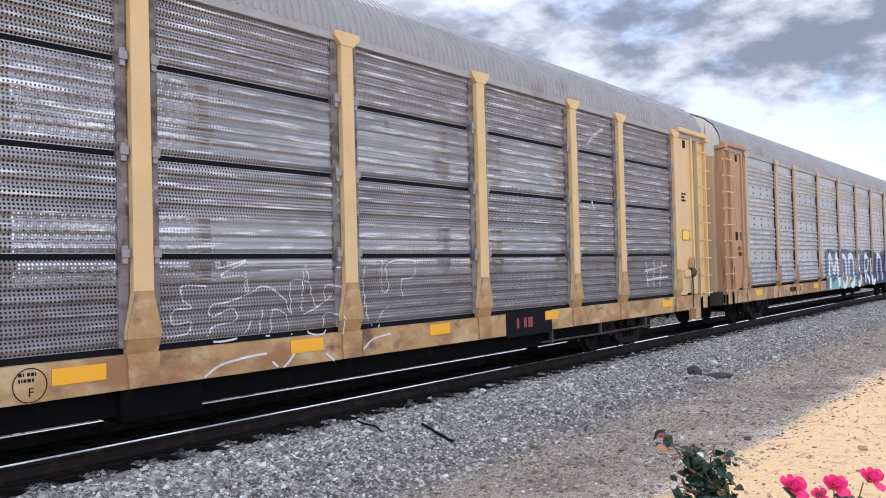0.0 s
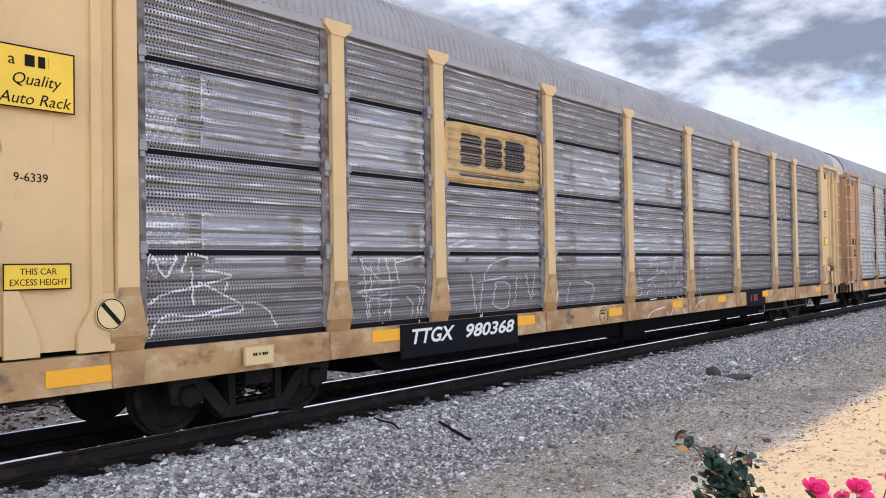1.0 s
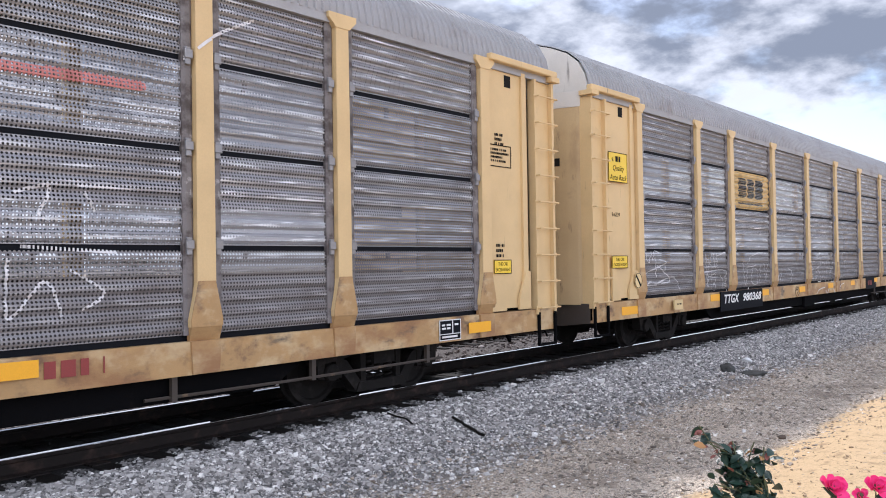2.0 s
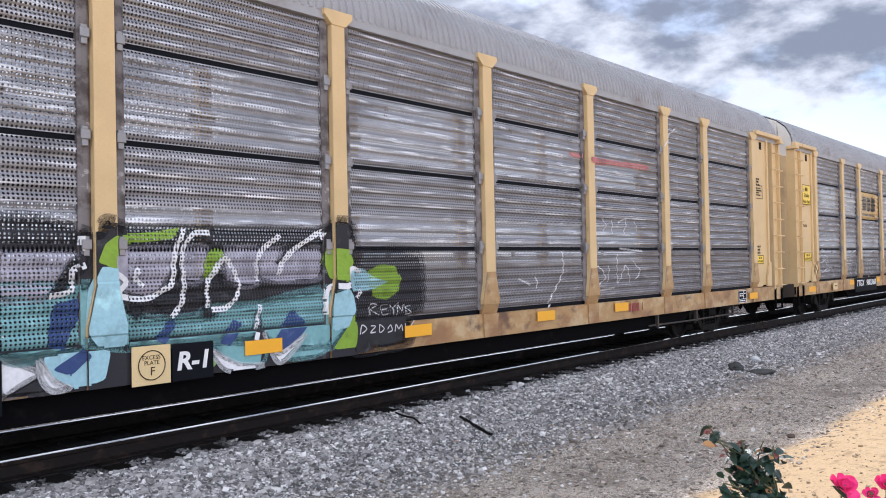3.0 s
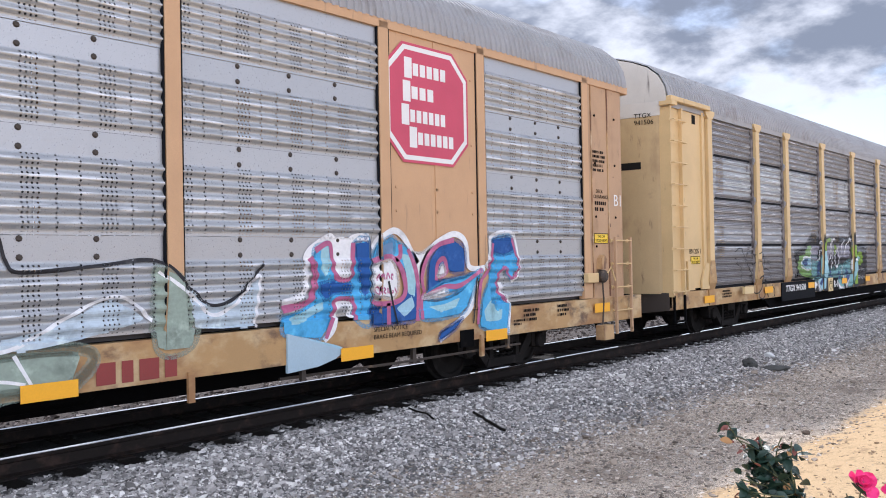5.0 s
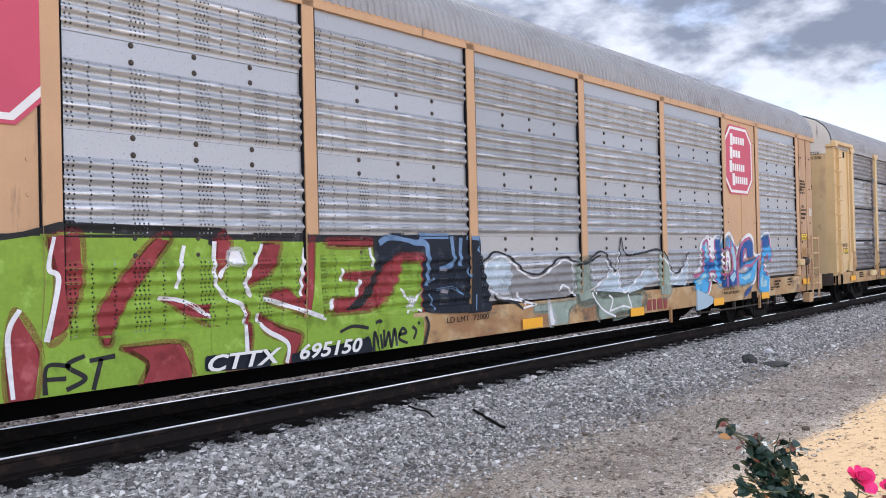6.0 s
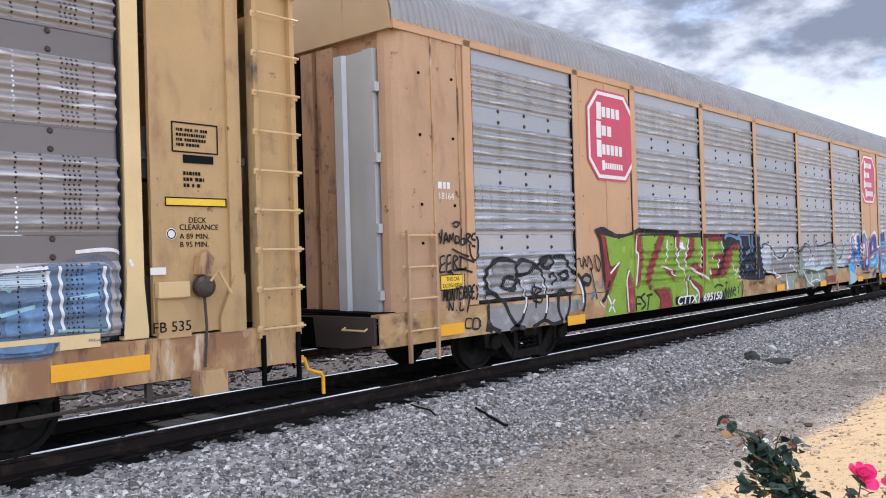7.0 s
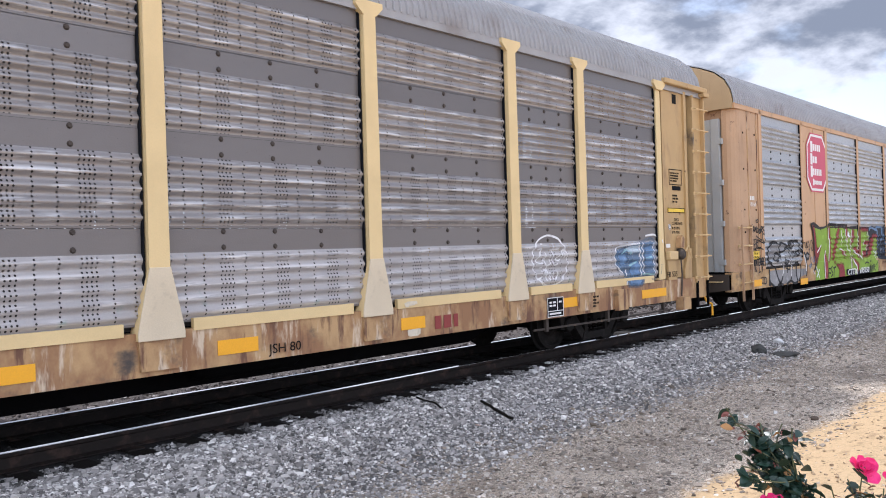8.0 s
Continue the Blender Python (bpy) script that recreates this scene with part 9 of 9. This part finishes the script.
def rose_flower(bush, x, y, z, size, seed, petals=10):
    r = random.Random(seed)
    bm = bmesh.new()
    turned(bm, [(0.004, -0.022), (0.011, -0.012), (0.012, 0), (0.006, 0.006)], 8, "z")
    hip = part("flower", mended(bm), STEM, bush, "open bright pink rose")
    hip.matrix_basis = pose(x, y, z, r.uniform(25, 40), r.uniform(-45, -25), 0)
    for k in range(petals):
        f = k / petals
        s = size * (0.5 + 0.5 * f)
        lean = -2 - 68 * f ** 1.1 + r.uniform(-12, 12)
        child("petal", PETAL, hip, at=pose(0, 0, 0, 0, 0, k * 137.5) @ pose(0, 0.003 + 0.010 * f, -0.004 * f, lean, r.uniform(-10, 10), 0) @ Matrix.Diagonal((s * 1.25, s, s * 1.15, 1)))


def add_stems(bush, base, start, tips, leaf_count, seed, spread=0.09, young_share=0.55, reach=0.10):
    """Stems from start to each tip, with leaves toward their ends."""
    r, root = random.Random(seed), Vector(start) - Vector(base)
    for tx, ty, tz in tips:
        tip, pts = Vector((tx, ty, tz)) - Vector(start), []
        bend = Vector((r.uniform(-0.25, 0.25), r.uniform(-0.25, 0.25), 0)) * min(tip.length, 0.32)
        for k in range(9):
            f = k / 8
            pts.append(root + tip * f + bend * math.sin(f * math.pi))
        bm = bmesh.new()
        tube(bm, pts, 0.0022, 6)
        part("stem", mended(bm), STEM, bush, "thin thorny rose stem")
        for k in range(leaf_count):
            f = 1.01 - abs(r.gauss(0, reach))
            p = root + tip * f + bend * math.sin(f * math.pi) + Vector((r.gauss(0, spread), r.gauss(0, spread), r.gauss(0, spread * 0.5) - 0.02))
            young = f > 0.93 and r.random() < young_share
            me = LEAVES[1] if young else LEAVES[2] if r.random() < 0.03 else LEAVES[0]
            s = r.uniform(0.016, 0.034) if young else r.uniform(0.036, 0.064)
            child("leaf", me, bush, at=pose(p.x, p.y, p.z, r.uniform(-60, 60), r.uniform(-45, 45), r.uniform(0, 360)) @ Matrix.Diagonal((s, s, s, 1)))


def rose_bush(base, tips, leaf_count, seed, label, spread=0.09, young_share=0.55, reach=0.10):
    bush = tagged(new("rose_bush"), label, "rose bush", "rose bushes")
    bush.matrix_basis = pose(*base)
    add_stems(bush, base, base, tips, leaf_count, seed, spread, young_share, reach)
    return bush


core = rose_bush((2.90, 1.00, -0.05), ((2.742, 1.081, 1.071), (2.780, 1.065, 1.051), (2.726, 1.067, 1.030), (2.758, 1.039, 1.018), (2.815, 1.029, 1.023), (2.744, 1.020, 0.983), (2.792, 1.004, 0.982), (2.798, 0.986, 0.946), (2.743, 0.993, 0.945), (2.794, 0.967, 0.913), (2.748, 0.978, 0.909), (2.809, 0.955, 0.878)), 26, 15, "dark green rose bush with reddish shoots on the sand", 0.024, 0.04, 0.022)
add_stems(core, (2.90, 1.00, -0.05), (2.798, 0.986, 0.946), ((2.684, 1.169, 1.180), (2.684, 1.142, 1.127), (2.681, 1.099, 1.114), (2.742, 1.080, 1.131), (2.766, 1.016, 1.131), (2.777, 0.988, 1.118), (2.627, 1.099, 1.009), (2.639, 1.094, 0.972), (2.685, 1.088, 1.063)), 12, 5, 0.016, 0.8, 0.16)
second = rose_bush((3.05, 0.74, -0.03), ((2.90, 0.81, 0.985), (2.98, 0.70, 0.97), (3.03, 0.62, 1.0), (2.99, 0.72, 0.93), (2.70, 1.03, 0.89), (2.94, 0.76, 0.92), (2.802, 0.913, 0.902), (2.859, 0.899, 0.925), (2.893, 0.856, 0.946), (2.883, 0.819, 0.933), (2.912, 0.785, 0.909)), 12, 8, "rose bush with open bright pink flowers", 0.028)
for i, (x, y, z, s) in enumerate(((2.90, 0.81, 0.985, 0.050), (3.00, 0.70, 0.985, 0.044), (3.06, 0.60, 1.01, 0.042), (2.70, 1.03, 0.885, 0.036), (2.975, 0.745, 0.955, 0.024))):
    rose_flower(second, x - 3.05, y - 0.74, z + 0.03, s, i)


# ---- beyond the train: wall, van, trees ----
def make_wall():
    wall = tagged(new("boundary_wall"), "long brown boundary wall beyond the tracks", "wall", kind="structure")
    brown = surface("brown_wall_render", (0.20, 0.11, 0.075), 0.85, grain=0.12, fine=8, spots=(((0.12, 0.07, 0.05), 0.8, 0.5, 0.7, (1, 1, 2)),), space="World")
    bm = bmesh.new()
    box(bm, -30, 90, 45, 45.25, -1.5, 0.95)
    part("wall_body", mended(bm), brown, wall)
    bm = bmesh.new()
    box(bm, -30, 90, 44.93, 45.32, 0.95, 1.05)
    part("coping", mended(bm), brown, wall)


def make_van():
    van = tagged(new("van"), "white van parked beyond the tracks", "van")
    van.matrix_basis = pose(11.75, 30.5, -1.5)
    white = surface("white_van_paint", (0.78, 0.77, 0.76), 0.3, grain=0.02)
    glass = surface("dark_van_glass", (0.02, 0.022, 0.025), 0.1, grain=0.05, bump=0)
    bm = bmesh.new()
    prism(bm, [(-2.3, 0.35), (2.3, 0.35), (2.35, 0.9), (1.75, 1.05), (1.2, 1.75), (-2.2, 1.82), (-2.35, 1.2)], -0.9, 0.9)
    bmesh.ops.bevel(bm, geom=list(bm.edges), offset=0.06, segments=2, affect="EDGES")
    body = part("body", mended(bm), white, van)
    for x0, x1 in ((-2.0, -1.0), (-0.9, 0.1), (0.2, 1.1)):
        bm = bmesh.new()
        prism(bm, [(x0, 1.12), (x1, 1.12), (x1 - (0.15 if x0 > 0.1 else 0), 1.58), (x0, 1.60)], -0.915, -0.895)
        part("window", mended(bm), glass, body)
    for x in (-1.45, 1.45):
        bm = bmesh.new()
        turned(bm, [(0.2, -0.92), (0.33, -0.9), (0.33, -0.68), (0.2, -0.66)], 20, "y", (x, 0, 0.33))
        part("wheel", mended(bm), M["ink"], van, "black tyre")
    bm = bmesh.new()
    prism(bm, [(-2.15, 1.76), (1.15, 1.70), (1.12, 1.86), (-2.12, 1.92)], -0.86, 0.86)
    part("roof_cap", mended(bm), surface("orange_red_van_paint", (0.62, 0.12, 0.05), 0.4, grain=0.06), van, "orange-red roof cap")
    bm = bmesh.new()
    box(bm, -2.36, -2.30, -0.85, -0.70, 0.9, 1.3)
    part("tail_light", mended(bm), M["crimson"], body)


def make_tree(x, y, height, seed, template=[]):
    r = random.Random(seed)
    tree = tagged(new("tree"), "distant dark tree with thin uneven crown", "tree", "trees behind the wall")
    tree.matrix_basis = pose(x, y, -1.5)
    bark = M["tie"]
    bm = bmesh.new()
    tube(bm, [(0, 0, 0), (0.05, 0.02, height * 0.3), (-0.05, 0.05, height * 0.62)], 0.14, 8)
    tips = []
    for k in range(9):
        a, h = r.uniform(0, 6.3), height * r.uniform(0.25, 0.55)
        out = height * r.uniform(0.2, 0.42)
        tip = Vector((math.cos(a) * out, math.sin(a) * out, h + height * r.uniform(0.18, 0.4)))
        tube(bm, [(0, 0, h), tuple(tip * 0.5 + Vector((0, 0, h * 0.45))), tuple(tip)], 0.04, 5)
        tips.append(tip)
    part("trunk", mended(bm), bark, tree, "forked dark trunk")
    verts, faces = [], []
    for tip in tips:
        for k in range(130):
            p = tip + Vector((r.gauss(0, 0.5), r.gauss(0, 0.5), r.gauss(0, 0.38)))
            u = Vector((r.gauss(0, 1), r.gauss(0, 1), r.gauss(0, 1))).normalized() * r.uniform(0.05, 0.12)
            v = u.orthogonal().normalized() * u.length * 0.7
            n = len(verts)
            verts += [tuple(p - u), tuple(p + v), tuple(p + u), tuple(p - v)]
            faces.append((n, n + 1, n + 2, n + 3))
    me = bpy.data.meshes.new("crown")
    me.from_pydata(verts, [], faces)
    me.materials.append(CROWN)
    child("crown", me, tree, "sparse olive leaves")["kind"] = "stuff"


CROWN = surface("dark_olive_leaves", (0.055, 0.065, 0.035), 0.7, grain=0.25, fine=3, space="World")
make_wall()
make_van()
for i, (x, y, h) in enumerate(((14, 58, 5.2), (18.5, 60, 4.6), (22, 57, 5.0), (27, 62, 5.6), (32, 59, 4.8), (9, 60, 5.0))):
    make_tree(x, y, h, i)
bm = bmesh.new()
turned(bm, [(0.12, -1.5), (0.09, 4.0)], 10, "z")
pole = part("utility_pole", mended(bm), M["tie"], None)
pole.matrix_basis = pose(19.3, 47, 0)
tagged(pole, "thin dark wooden utility pole beyond the wall", "pole")


# ---- ballast, ties, second track ----
def near_shoulder(r, count):
    y = 4.95 + 2.6 * r.beta(2.3, 1.2, count)
    x = 2.5 + 40 * r.random_sample(count) ** 1.8
    return x, y


def tie_ends(r, count):
    x, y = 1.5 + 40 * r.random_sample(count) ** 1.5, 7.36 + 0.50 * r.random_sample(count) ** 1.15
    off = np.abs((x + 6 + 0.265) % 0.53 - 0.265)
    keep = (off > 0.13) | (y < 7.47)
    return x[keep], y[keep]


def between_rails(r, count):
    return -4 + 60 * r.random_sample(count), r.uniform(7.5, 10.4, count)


def far_side(r, count):
    return -2 + 60 * r.random_sample(count) ** 1.4, r.uniform(10.3, 16.5, count)


def dirt_strip(r, count):
    return 3 + 30 * r.random_sample(count) ** 1.4, 2.6 + 3.4 * r.random_sample(count) ** 0.8


def sand_strip(r, count):
    return 4 + 16 * r.random_sample(count) ** 1.3, r.uniform(0.9, 3.2, count)


def dirt_gravel(r, count):
    return 3 + 34 * r.random_sample(count) ** 1.5, 3.0 + 3.0 * r.beta(2.0, 1.3, count)


GREY = ((0.04, 0.037, 0.034), (0.62, 0.58, 0.545), (0.95, 0.91, 0.86))
make_stones("ballast", 136000, near_shoulder, 0.0152, GREY, "grey crushed-stone ballast along the track shoulder", 1)
make_stones("crib_ballast", 16000, tie_ends, 0.0172, ((0.03, 0.028, 0.026), (0.36, 0.34, 0.32), (0.75, 0.72, 0.69)), "grey crushed stone packed between the tie ends", 8, height=lambda y: -0.19)
# these bed tones carry the shade beneath the cars
make_stones("ballast_bed", 9000, between_rails, 0.024, ((0.012, 0.011, 0.010), (0.05, 0.046, 0.043), (0.10, 0.095, 0.09)), "oily ballast between the rails, darkened for the train's shade", 2, height=lambda y: -0.21)
make_stones("ballast_far", 22000, far_side, 0.028, ((0.05, 0.04, 0.036), (0.24, 0.20, 0.185), (0.60, 0.55, 0.53)), "brownish ballast behind the track", 3)
make_stones("pebbles", 12000, dirt_gravel, 0.0125, ((0.15, 0.125, 0.10), (0.64, 0.57, 0.49), (0.92, 0.88, 0.82)), "small pebbles scattered over the dirt", 4, sink=0.4)
make_stones("clods", 2600, dirt_strip, 0.020, ((0.12, 0.095, 0.075), (0.44, 0.36, 0.28), (0.70, 0.60, 0.49)), "flat clods of dry soil and litter on the dirt", 6, sink=0.6)
make_stones("litter", 24000, dirt_strip, 0.015, ((0.05, 0.038, 0.03), (0.52, 0.43, 0.34), (0.95, 0.86, 0.75)), "flat dry leaf scraps and chips on the dirt", 7, sink=0.2, category="litter", flat=0.3)
make_stones("crumbs", 2200, sand_strip, 0.011, ((0.36, 0.25, 0.15), (0.58, 0.43, 0.27), (0.74, 0.62, 0.48)), "crumbs of dry soil on the sand", 5, sink=0.4)

make_track("railway_track", NEAR_RAIL, FAR_RAIL, -6, 110, "worn railway track with dark timber ties")
make_track("second_track", 12.55, 14.05, -2, 60, "second railway track behind the train")


def motions():
    times = [k * 0.5 for k in range(17)]
    for i, car in enumerate(CARS):
        walk(car, [(t, pose(lead_car_x(t) + (1 - i) * PITCH, TRACK_Y, 0)) for t in times])
    steps = [k / FPS for k in range(int(8 * FPS) + 1)]
    for w, x in WHEELSETS:
        walk(w, [(t, pose(x, 0, WHEEL_R, 0, math.degrees(lead_car_x(t) / WHEEL_R) % 360.0, 0)) for t in steps])


motions()
